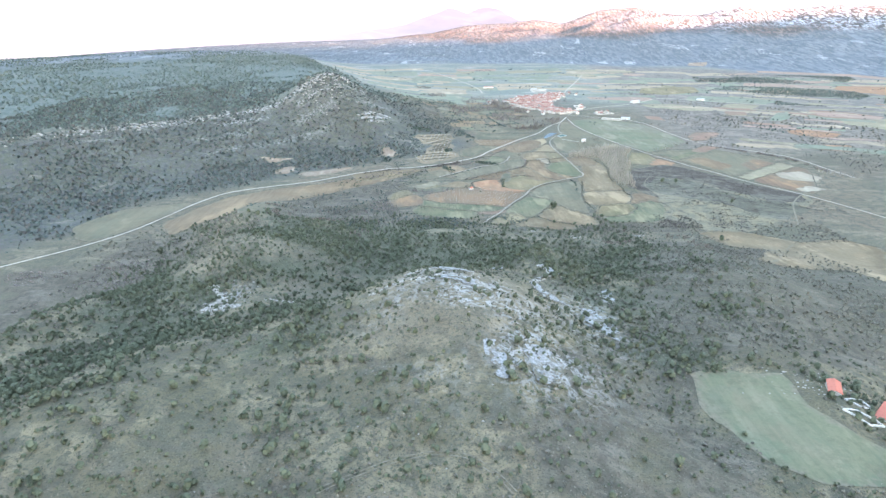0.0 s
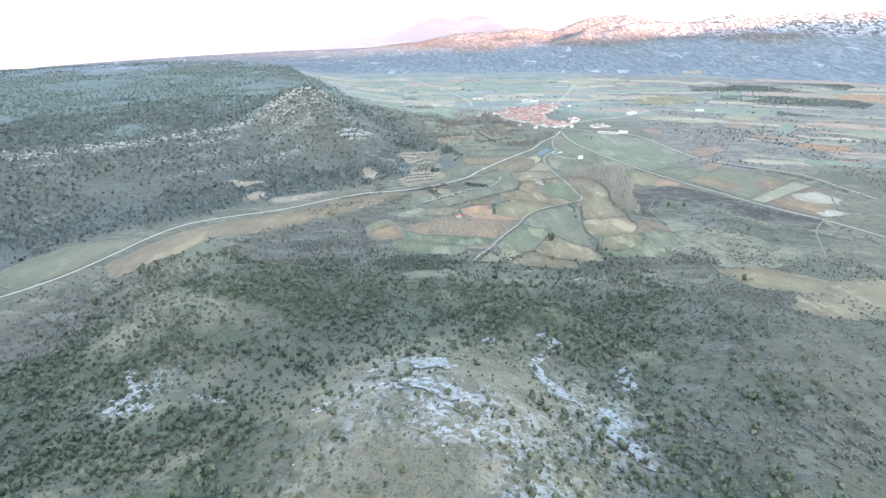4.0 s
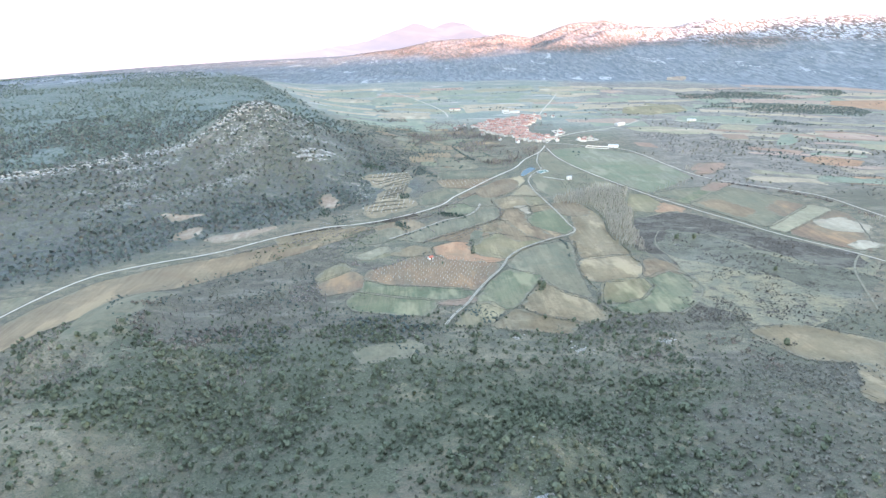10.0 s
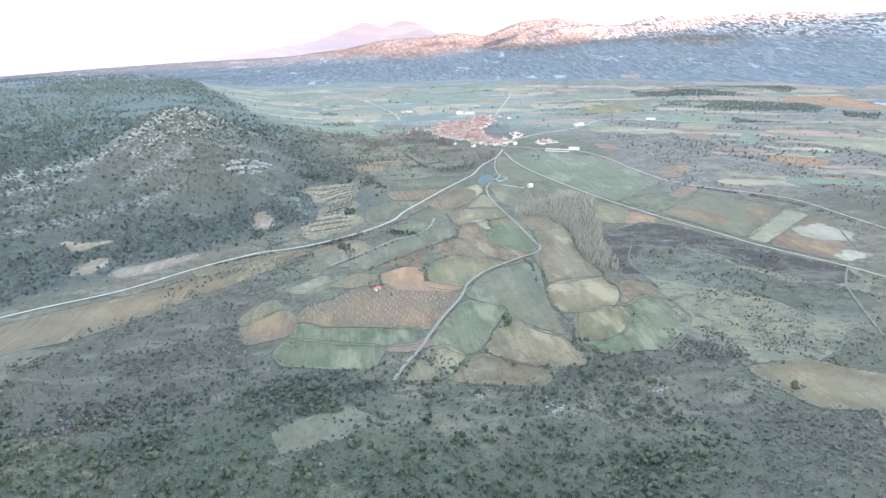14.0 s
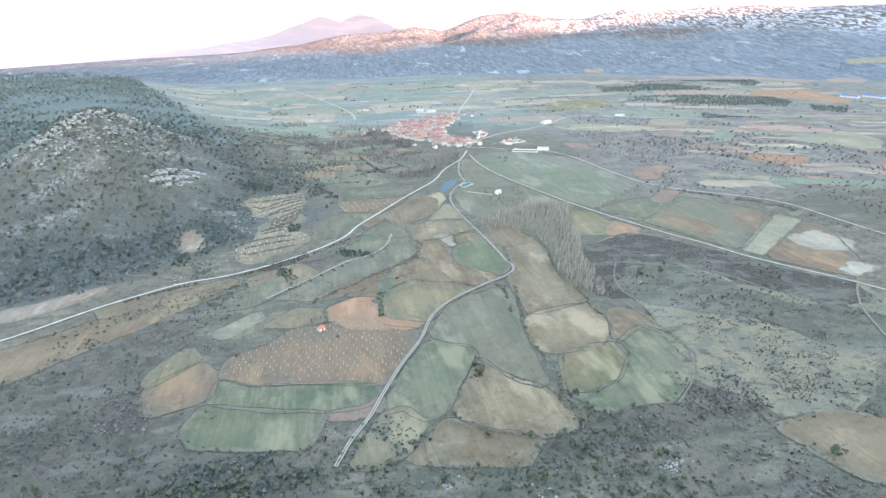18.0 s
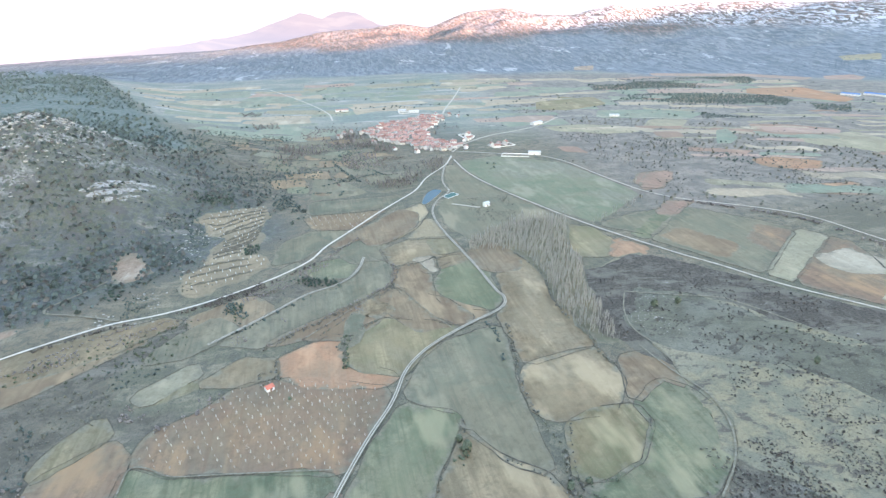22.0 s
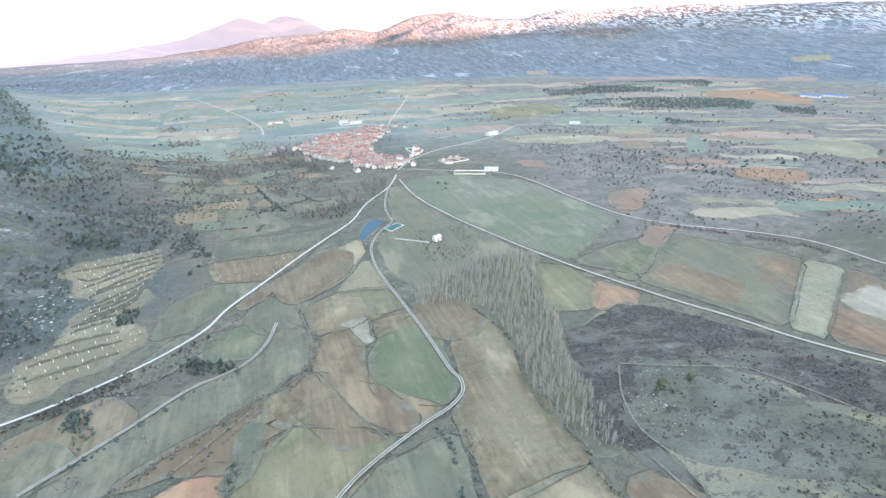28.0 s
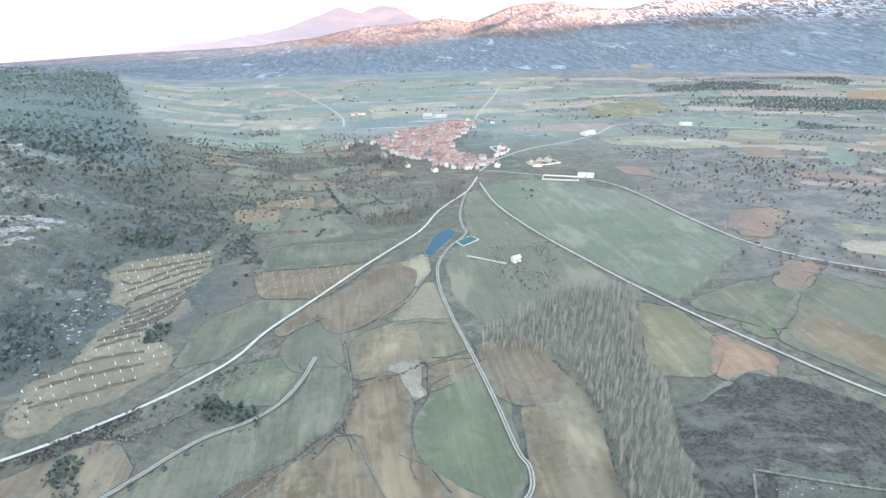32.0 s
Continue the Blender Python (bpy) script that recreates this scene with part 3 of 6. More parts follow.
def field_material(name, a, b, c, streak=0.5, zones=0.5):
    """Worked soil or crop: blotches, drill lines at each field's own angle, pale wear."""
    k = Nodes(name)
    info = k.add("ShaderNodeObjectInfo")
    turn = k.add("ShaderNodeCombineXYZ")
    k.link(k.times(info.outputs["Random"], 3.14), turn.inputs[2])

    def lined(scale, squeeze):
        m = k.add("ShaderNodeMapping", Scale=(1, squeeze, 1))
        k.link(k.place, m.inputs["Vector"])
        k.link(turn.outputs[0], m.inputs["Rotation"])
        n = k.add("ShaderNodeTexNoise", Scale=scale, Detail=4.0, Roughness=0.65)
        k.link(m.outputs[0], n.inputs["Vector"])
        return n.outputs["Fac"]

    blot, fine, drill = k.noise(0.016, 6, 0.65, lump=0.8), k.noise(0.4, 5, 0.7), lined(0.35, 0.06)
    warm = lambda v: (v[0] * 1.03, v[1] * 1.0, v[2] * 0.95)
    a, b, c = warm(a), warm(b), warm(c)
    col = k.mix(k.ramp(blot, 0.42, 0.58), a, b)
    wide = k.noise(0.008, 5, 0.6, lump=0.6)
    col = k.mix(k.times(k.ramp(wide, 0.47, 0.58), zones), col, tuple(0.25 * u + 0.75 * v for u, v in zip(c, (0.150, 0.145, 0.115))))
    tone = k.noise(0.03, 5, 0.65, lump=0.5)
    col = k.mix(k.times(k.ramp(tone, 0.49, 0.64), 0.45), col, (0.190, 0.155, 0.105))
    col = k.mix(k.times(k.ramp(k.noise(0.026, 6, 0.65, lump=0.4), 0.54, 0.68), 0.38), col, c)
    col = k.mix(k.times(k.ramp(lined(0.05, 0.16), 0.53, 0.67), 0.38), col, c)
    col = k.mix(k.times(k.ramp(lined(0.13, 0.08), 0.50, 0.66), 0.30), col, tuple(v * 0.72 for v in a))
    col = k.mix(k.times(k.ramp(drill, 0.45, 0.66), streak), col, tuple(v * 0.72 for v in a))
    col = k.mix(k.times(k.ramp(fine, 0.46, 0.66), 0.4), col, tuple(v * 0.7 for v in b))
    col = k.mix(k.times(k.ramp(k.noise(0.16, 5, 0.7), 0.50, 0.64), 0.5), col, tuple(v * 0.62 for v in b))
    col = k.mix(k.times(k.ramp(k.noise(1.1, 3, 0.7), 0.56, 0.70), 0.22), col, c)
    col = k.mix(k.times(k.ramp(lined(0.018, 0.45), 0.55, 0.66), 0.55), col, c)
    shade = k.mix(k.times(info.outputs["Random"], 0.12), col, c)
    ragged = k.add("ShaderNodeMath")
    k.link(k.times(k.attr("inset"), 2.5), ragged.inputs[0])
    k.link(k.ramp(k.noise(0.09, 5, 0.65), 0.25, 0.75), ragged.inputs[1])
    weeds = k.mix(k.ramp(fine, 0.4, 0.65), (0.215, 0.190, 0.138), (0.150, 0.140, 0.100))
    heart = k.add("ShaderNodeMath")
    k.link(k.times(k.attr("inset"), 0.5), heart.inputs[0])
    k.link(k.noise(0.02, 4, 0.6, lump=0.5), heart.inputs[1])
    shade = k.mix(k.times(k.ramp(heart.outputs[0], 0.66, 1.06), 0.18), shade, c)
    shade = k.mix(k.ramp(ragged.outputs[0], 0.25, 0.95), weeds, shade)
    return k.done(shade, drill, 0.35, 0.3)


def heath_material():
    """Dark purple heather with paler gaps."""
    k = Nodes("winter_heath")
    fine, patch = k.noise(0.5, 6, 0.7), k.noise(0.07, 6, 0.7, lump=0.6)
    dark = k.mix(k.ramp(fine, 0.36, 0.62), (0.046, 0.041, 0.034), (0.106, 0.092, 0.074))
    dark = k.mix(k.times(k.ramp(patch, 0.50, 0.60), 0.70), dark, (0.146, 0.131, 0.104))
    dark = k.mix(k.times(k.ramp(k.noise(0.022, 6, 0.7, stretch=(0.45, 1, 1), spin=50, lump=0.4), 0.50, 0.60), 0.70), dark, (0.170, 0.157, 0.120))
    dark = k.mix(k.times(k.ramp(k.noise(0.12, 5, 0.75, stretch=(0.3, 1, 1), spin=50), 0.63, 0.70), 0.6), dark, (0.30, 0.28, 0.25))
    return k.done(dark, fine, 0.8, 0.6)


def poor_grass_material(name, a, b, spot, stone):
    """Thin grazing with heather spots and bare stony ground."""
    k = Nodes(name)
    fine, patch = k.noise(0.5, 6, 0.7), k.noise(0.045, 6, 0.7, lump=0.6)
    col = k.mix(k.ramp(patch, 0.42, 0.58), a, b)
    col = k.mix(k.times(k.ramp(k.noise(0.012, 5, 0.65, stretch=(0.5, 1, 1), spin=50), 0.45, 0.62), 0.6), col, tuple(0.5 * (u + v) for u, v in zip(b, stone)))
    col = k.mix(k.times(k.ramp(k.noise(0.12, 6, 0.72, stretch=(0.6, 1, 1), spin=40, lump=0.5), 0.54, 0.60), 0.75), col, spot)
    col = k.mix(k.times(k.ramp(fine, 0.50, 0.64), 0.5), col, spot)
    col = k.mix(k.times(k.ramp(k.noise(0.9, 3, 0.7), 0.60, 0.68), 0.55), col, stone)
    return k.done(col, fine, 0.8, 0.5)


MARGIN = Nodes("grass_margin")
MARGIN = MARGIN.done(MARGIN.mix(MARGIN.ramp(MARGIN.noise(0.25, 6), 0.38, 0.62), (0.082, 0.074, 0.056), (0.165, 0.142, 0.106)))

FIELD = {
    "green": (field_material("winter_crop", (0.098, 0.122, 0.078), (0.140, 0.146, 0.090), (0.32, 0.295, 0.19)), "young green winter crop in a drilled field", "field"),
    "greygreen": (field_material("grazed_grass", (0.116, 0.126, 0.092), (0.160, 0.146, 0.102), (0.28, 0.250, 0.175)), "grey-green grazed grass on the valley floor", "meadow"),
    "olive": (field_material("stubble_green", (0.136, 0.134, 0.078), (0.190, 0.156, 0.094), (0.38, 0.320, 0.20)), "olive stubble field with fresh growth", "field"),
    "tan": (field_material("stubble_tan", (0.186, 0.140, 0.088), (0.142, 0.118, 0.078), (0.43, 0.345, 0.225)), "tan stubble field with pale streaks", "field"),
    "brown": (field_material("ploughed_brown", (0.165, 0.120, 0.082), (0.215, 0.165, 0.110), (0.36, 0.275, 0.175)), "bare ploughed brown field", "field"),
    "redbrown": (field_material("orchard_soil", (0.205, 0.138, 0.100), (0.160, 0.138, 0.105), (0.36, 0.235, 0.135)), "red-brown orchard soil with faint rows", "field"),
    "red": (field_material("red_soil", (0.285, 0.185, 0.140), (0.245, 0.175, 0.135), (0.35, 0.245, 0.180)), "bare field of reddish soil", "field"),
    "orange": (field_material("orange_soil", (0.365, 0.200, 0.122), (0.285, 0.176, 0.112), (0.47, 0.295, 0.185)), "bare field of orange soil", "field"),
    "pale": (field_material("pale_grass", (0.300, 0.280, 0.195), (0.230, 0.215, 0.148), (0.38, 0.33, 0.235)), "pale field of dry grass", "field"),
    "yellow": (field_material("yellow_stubble", (0.31, 0.25, 0.155), (0.255, 0.21, 0.140), (0.40, 0.33, 0.22)), "yellow stubble field beside the pond", "field"),
    "white": (field_material("chalky_soil", (0.36, 0.315, 0.24), (0.31, 0.265, 0.20), (0.46, 0.415, 0.33)), "chalky white fallow plot", "field"),
    "meadow": (field_material("valley_meadow", (0.115, 0.148, 0.096), (0.160, 0.172, 0.112), (0.285, 0.270, 0.200), 0.3, 0.95), "wide green meadow beside the gravel roads", "meadow"),
    "drygrass": (field_material("dry_grass", (0.275, 0.240, 0.150), (0.190, 0.180, 0.122), (0.40, 0.345, 0.215), 0.15), "dry yellowish pasture with low tufts", "meadow"),
    "bare": (field_material("chalk_and_clay", (0.31, 0.235, 0.175), (0.25, 0.175, 0.125), (0.47, 0.42, 0.35)), "bare chalk and clay patch", "field"),
    # plain fields: paler than the near ones, with haze put into their colours
    "plaingreen": (field_material("hazed_pasture", (0.150, 0.200, 0.152), (0.205, 0.236, 0.178), (0.34, 0.33, 0.25), 0.2), "pale green winter pasture on the plain, tinted for haze", "meadow"),
    "plaintan": (field_material("hazed_stubble", (0.370, 0.295, 0.212), (0.300, 0.255, 0.185), (0.48, 0.41, 0.31), 0.2), "pale stubble field on the plain, tinted for haze", "field"),
    "plainred": (field_material("hazed_red_soil", (0.350, 0.235, 0.190), (0.305, 0.235, 0.190), (0.41, 0.31, 0.25), 0.2), "reddish ploughed field on the plain, tinted for haze", "field"),
    "heath": (heath_material(), "dark purple winter heather with pale gaps", "heath"),
    "greyheath": (poor_grass_material("grey_grazing", (0.108, 0.105, 0.076), (0.145, 0.138, 0.098), (0.066, 0.060, 0.048), (0.270, 0.255, 0.215)), "blue-grey grazing with white stones", "meadow"),
    "pasture": (poor_grass_material("yellow_pasture", (0.250, 0.215, 0.135), (0.172, 0.164, 0.116), (0.092, 0.080, 0.066), (0.320, 0.285, 0.205)), "dry yellow pasture with dark heather spots", "meadow"),
    "terrace": (field_material("terrace_soil", (0.275, 0.222, 0.150), (0.195, 0.162, 0.114), (0.37, 0.31, 0.22), 0.2), "pale terraced planting ground", "field"),
}


PLOTS = []


def field(kind, pts, ragged=False):
    material, label, category = FIELD[kind]
    PLOTS.append(pts)
    wild = ragged or kind == "heath" or max(p[1] for p in pts) < 400
    near = max(p[1] for p in pts) < 1320 and kind not in ("heath", "drygrass", "meadow")
    ob = sheet("field" if category == "field" else category, pts, material, label, category, edge=MARGIN if near and kind != "terrace" and not wild else None, spread=3.6 if near else 0.0, rough=9 if wild or kind == "terrace" else 1.4, grain=40 if wild else 26 if kind == "terrace" else 14)
    return tagged(ob, group="fields of the valley")


field("green", [(197, 1000), (213, 1034), (252, 1056), (245, 952), (229, 936), (208, 944), (192, 964)])
field("tan", [(274, 1081), (305, 1043), (310, 1006), (293, 935), (293, 863), (233, 851), (235, 887), (234, 922), (251, 944)])
field("tan", [(231, 849), (274, 857), (291, 857), (290, 815), (266, 786), (231, 787), (219, 797), (219, 822)])
field("greygreen", [(168, 887), (229, 909), (218, 849), (211, 815), (211, 776), (207, 746), (187, 763), (168, 797), (170, 808), (137, 834)])
field("green", [(134, 824), (168, 808), (153, 775), (144, 763), (138, 746), (119, 724), (102, 742), (88, 739), (109, 784)])
field("tan", [(170, 791), (178, 768), (204, 745), (210, 722), (210, 699), (184, 696), (165, 703), (147, 714), (135, 729), (145, 747), (161, 773)])
field("tan", [(130, 723), (148, 707), (184, 694), (163, 671), (97, 690), (112, 702)])
field("olive", [(234, 778), (253, 789), (284, 789), (284, 771), (261, 744), (240, 735), (221, 738), (226, 759)])
field("green", [(286, 790), (319, 811), (330, 796), (335, 764), (319, 738), (287, 714), (266, 715), (242, 710), (226, 722), (220, 729), (240, 731), (263, 739), (287, 770)])
field("brown", [(305, 843), (334, 842), (331, 799), (321, 814), (286, 793)])
field("redbrown", [(-1, 845), (28, 873), (70, 872), (128, 845), (104, 792), (90, 772), (36, 789), (5, 796), (-3, 794), (-29, 810), (-23, 836)])
field("orange", [(50, 902), (99, 929), (98, 886), (135, 859), (124, 850), (70, 865), (56, 878)])
field("olive", [(108, 929), (139, 942), (197, 916), (154, 877), (139, 860), (113, 872), (101, 886)])
field("brown", [(154, 995), (190, 969), (229, 928), (199, 920), (139, 947), (132, 973)])
field("green", [(-30, 803), (10, 784), (67, 778), (87, 769), (81, 751), (52, 749), (5, 762), (-31, 778)])
field("green", [(-40, 753), (-35, 774), (9, 759), (50, 745), (39, 714), (1, 723), (-32, 732), (-39, 742)])
field("red", [(53, 746), (81, 748), (87, 758), (86, 743), (69, 738), (52, 740)])
field("redbrown", [(-77, 789), (-77, 806), (-48, 832), (-33, 816), (-34, 786), (-43, 779), (-71, 773)])
field("olive", [(-83, 813), (-79, 834), (-61, 858), (-50, 838), (-77, 808)])
field("olive", [(-43, 870), (-16, 901), (-5, 880), (-28, 863)], True)
field("green", [(72, 1074), (114, 1081), (126, 1054), (114, 1033), (86, 1037), (69, 1058)])
field("greygreen", [(110, 1100), (124, 1130), (153, 1125), (158, 1097), (148, 1067), (136, 1070), (123, 1066), (110, 1085)])
field("greygreen", [(135, 1078), (148, 1064), (158, 1039), (152, 1009), (125, 989), (81, 958), (38, 924), (3, 935), (47, 980), (76, 1004), (114, 1027)])
field("greygreen", [(41, 1105), (47, 1143), (79, 1170), (129, 1162), (99, 1131), (62, 1090), (37, 1085)])
field("brown", [(70, 1222), (143, 1223), (176, 1231), (129, 1167), (83, 1177)])
field("greygreen", [(78, 1285), (133, 1282), (207, 1285), (179, 1233), (126, 1229), (75, 1232)])
field("yellow", [(211, 1168), (225, 1176), (234, 1112), (209, 1116), (188, 1114)])
field("tan", [(235, 1109), (239, 1062), (223, 1063), (188, 1051), (161, 1051), (158, 1095), (187, 1112), (208, 1113)])
field("white", [(185, 1061), (204, 1062), (202, 1028), (192, 1021), (184, 1041)])
field("tan", [(208, 1053), (239, 1065), (241, 1046), (212, 1033), (206, 1031)])
field("brown", [(160, 1039), (184, 1050), (192, 1017), (187, 993), (191, 971), (202, 948), (210, 928), (204, 915), (177, 935), (165, 974), (155, 1012)])
field("brown", [(153, 997), (163, 971), (176, 933), (191, 919), (164, 916), (150, 938), (132, 984)])
field("meadow", [(332, 1453), (415, 1472), (504, 1391), (531, 1246), (533, 1200), (481, 1154), (421, 1110), (384, 1182), (351, 1281), (331, 1378)])
field("greygreen", [(305, 1431), (318, 1432), (323, 1369), (345, 1263), (379, 1170), (393, 1123), (360, 1126), (321, 1105), (257, 1095), (242, 1143), (241, 1207), (257, 1246), (279, 1278), (281, 1334)])
field("greygreen", [(339, 1148), (390, 1131), (355, 1054), (352, 1012), (331, 952), (325, 902), (322, 864), (301, 866), (295, 891), (293, 931), (303, 993), (301, 1046), (274, 1054), (248, 1066), (253, 1088), (268, 1097), (306, 1122)], True)
field("olive", [(382, 1114), (408, 1097), (413, 1045), (385, 1014), (346, 1024), (363, 1076)])
field("orange", [(419, 1059), (440, 1026), (413, 998), (389, 1013)])
field("pasture", [(348, 981), (398, 1011), (429, 1013), (469, 941), (526, 884), (565, 855), (577, 829), (530, 780), (492, 752), (471, 733), (402, 671), (344, 681), (343, 714), (324, 737), (338, 763), (340, 800), (342, 843), (350, 890), (352, 925)], True)
field("greyheath", [(366, 940), (412, 928), (434, 885), (456, 845), (475, 800), (520, 800), (540, 760), (480, 735), (455, 760), (422, 804), (393, 828), (360, 851), (325, 868), (330, 900)], True)
field("heath", [(350, 990), (409, 1015), (440, 1008), (482, 941), (522, 896), (566, 850), (560, 810), (500, 800), (474, 835), (444, 890), (420, 922), (369, 945), (345, 900), (327, 896), (332, 942)], True)
field("tan", [(334, 673), (390, 677), (429, 652), (448, 634), (391, 568), (348, 549), (395, 612), (353, 619)])
field("tan", [(398, 614), (387, 563), (362, 536), (342, 543)])
field("tan", [(350, 532), (441, 541), (454, 492), (539, 619), (509, 649), (437, 633)])
field("brown", [(-385, 715), (-363, 771), (-331, 828), (-280, 861), (-200, 895), (-114, 950), (-52, 959), (-108, 909), (-201, 828), (-274, 772), (-335, 718), (-357, 671)])
field("greygreen", [(-500, 700), (-488, 735), (-471, 770), (-441, 783), (-405, 798), (-384, 800), (-401, 745), (-423, 690), (-447, 650), (-470, 660)])
field("bare", [(-344, 1051), (-287, 1067), (-322, 1030)], True)
field("bare", [(-304, 982), (-281, 1009), (-268, 990), (-285, 963)], True)
field("bare", [(-253, 947), (-245, 971), (-171, 998), (-187, 963)], True)
field("bare", [(-129, 1129), (-114, 1152), (-92, 1104), (-111, 1075)], True)
field("terrace", [(-53, 1071), (-31, 1109), (-25, 1177), (-63, 1236), (-62, 1263), (19, 1287), (17, 1227), (14, 1155), (-1, 1119), (28, 1113), (25, 1088), (14, 1063), (-18, 1044), (-33, 1031)])
field("greygreen", [(-25, 622), (-3, 648), (20, 664), (34, 648), (19, 622), (2, 607), (-12, 606)], True)
field("orange", [(784, 1173), (873, 1168), (833, 1128), (772, 1138)])
field("red", [(586, 1293), (632, 1302), (588, 1239), (554, 1243)])
field("red", [(1039, 1597), (1129, 1560), (1180, 1494), (1141, 1462), (1014, 1547)])
field("pale", [(1088, 1451), (1194, 1471), (1178, 1368), (1087, 1286), (1061, 1341)])
field("olive", [(819, 2139), (900, 2014), (807, 1882), (723, 1954)])
field("bare", [(1229, 2904), (1317, 2887), (1263, 2792), (1191, 2821)])
field("pale", [(2249, 2548), (2374, 2465), (2299, 2392), (2209, 2477)])
field("meadow", [(137, 255), (202, 266), (199, 220), (211, 203), (189, 176), (159, 175), (144, 214), (133, 229)])
field("brown", [(-29, 984), (-5, 1000), (20, 1015), (41, 987), (19, 963), (-7, 949), (-15, 944)])
field("brown", [(150, 996), (132, 942), (108, 923), (100, 921), (69, 928), (56, 924), (39, 925), (81, 955), (125, 980)])
field("brown", [(244, 1066), (279, 1082), (294, 1049), (284, 1008), (256, 1009), (248, 1021)])
field("yellow", [(149, 1141), (174, 1184), (202, 1221), (227, 1239), (223, 1197), (198, 1148), (174, 1125), (161, 1124)])
field("greygreen", [(253, 1091), (319, 1099), (358, 1122), (382, 1113), (355, 1054), (352, 1012), (328, 953), (294, 930), (303, 993), (299, 1047), (280, 1084)])
field("greygreen", [(80, 1375), (129, 1381), (160, 1313), (127, 1295), (77, 1294)])
field("greygreen", [(51, 1074), (62, 1083), (69, 1055), (56, 1033), (33, 1020), (22, 1024), (38, 1054)])
field("tan", [(-5, 881), (22, 907), (47, 904), (48, 882), (28, 875)])
field("greygreen", [(-244, 623), (-312, 742), (-281, 773), (-230, 782), (-240, 734), (-222, 638)], True)
field("olive", [(207, 1107), (232, 1104), (237, 1068), (210, 1067)])
field("olive", [(87, 737), (102, 741), (115, 722), (96, 698), (77, 689), (64, 691)])
field("red", [(585, 1265), (626, 1268), (584, 1220), (546, 1217)])
field("red", [(798, 1165), (867, 1128), (822, 1115), (779, 1137)])
field("red", [(917, 1596), (1037, 1533), (1149, 1471), (1059, 1452), (919, 1526)])
field("pale", [(589, 1700), (688, 1707), (771, 1652), (696, 1615), (604, 1641)])
field("pale", [(866, 1715), (949, 1682), (883, 1609), (805, 1639)])
field("pale", [(999, 1446), (1112, 1435), (1071, 1336), (1022, 1387)])
field("tan", [(-163, 954), (-89, 978), (-50, 990), (-34, 980), (-78, 943), (-143, 912)])
field("greygreen", [(-34, 954), (-5, 979), (16, 952), (-19, 922), (-48, 921)])
field("pale", [(-46, 879), (-11, 909), (-6, 895), (-35, 867)])
field("greygreen", [(422, 1102), (479, 1126), (560, 1138), (535, 1108), (466, 1056)])
field("green", [(444, 1065), (480, 1092), (510, 1120), (525, 1112), (490, 1076), (452, 1049)])
field("greygreen", [(560, 1134), (616, 1066), (636, 1032), (516, 938), (486, 990), (458, 1050)])
field("brown", [(511, 1072), (540, 1006), (503, 980), (470, 1050)])
field("redbrown", [(605, 1056), (630, 1026), (565, 978), (560, 1014)])
field("pale", [(640, 1030), (655, 1005), (528, 916), (517, 935)])
field("redbrown", [(657, 1001), (664, 984), (640, 930), (598, 845), (571, 858), (530, 912)])
field("white", [(612, 964), (640, 968), (645, 930), (624, 910), (598, 926)], True)
field("white", [(603, 880), (621, 862), (589, 837), (578, 856)], True)
field("red", [(512, 1122), (555, 1163), (583, 1152), (527, 1110)])
field("heath", [(327, 942), (339, 942), (340, 908), (334, 876), (338, 855), (347, 834), (336, 830), (321, 848), (316, 872), (320, 903)])


def strip(rng, kind, x, y, w, depth, turn, wave, ragged=False):
    """A long field whose far and near edges run at the given turn."""
    c, d = math.cos(turn), math.sin(turn)
    pts = []
    for u, v in ((0, 0), (0.35, 0), (0.7, 0), (1, 0), (1, 1), (0.65, 1), (0.3, 1), (0, 1)):
        p, q = u * w + rng.uniform(-0.03, 0.03) * w, v * depth + rng.uniform(-wave, wave) * depth
        pts.append((x + p * c - q * d, y + p * d + q * c))
    field(kind, pts, ragged)


def far_parcels():
    """Patchwork of long narrow fields on the plain behind the village."""
    rng = random.Random(12)
    kinds = ["plaingreen", "plaingreen", "plaintan", "plaingreen", "pale", "plaintan", "plaingreen", "plainred"]
    y = 1720.0
    while y < 2700:
        depth = rng.uniform(40, 90) * (0.7 + y / 3400)
        x = -0.42 * (y - 1364) + 5 + rng.uniform(0, 20)
        while x < 0.75 * y:
            w = rng.uniform(80, 261)
            mx = x + w / 2
            busy = 120 < mx < 480 and y < 1990 or math.hypot(mx - HUB[0], y + depth - HUB[1]) > 2480
            if rng.random() < 0.9 and not busy and not (x > 520 and y < 1900):
                strip(rng, rng.choice(kinds), x, y, w, depth * rng.uniform(0.6, 1.0), rng.uniform(-0.4, 0.22), 0.3)
            x += w
        y += depth


def scrub_strips():
    """Thin fields between the scrub on the right side of the plain."""
    rng = random.Random(77)
    kinds = ["plainred", "plaintan", "pale", "plaingreen", "plaintan", "red", "plainred", "plaingreen", "pale"]
    for i in range(26):
        for j in range(9):
            u, v = j * 190 + rng.uniform(-60, 60), i * 46 + rng.uniform(-14, 14)
            x, y = 600 + 0.86 * u + 0.5 * v, 1190 - 0.5 * u + 0.86 * v
            if rng.random() < 0.6 and x > 590 + 0.12 * (y - 1100) and y > 1090 and math.hypot(x - HUB[0], y - HUB[1]) < 2350:
                strip(rng, rng.choice(kinds), x, y, rng.uniform(71, 214), rng.uniform(12, 34), -0.45 + rng.uniform(-0.12, 0.12), 0.25, True)


far_parcels()
scrub_strips()


OLD_PLOTS = []


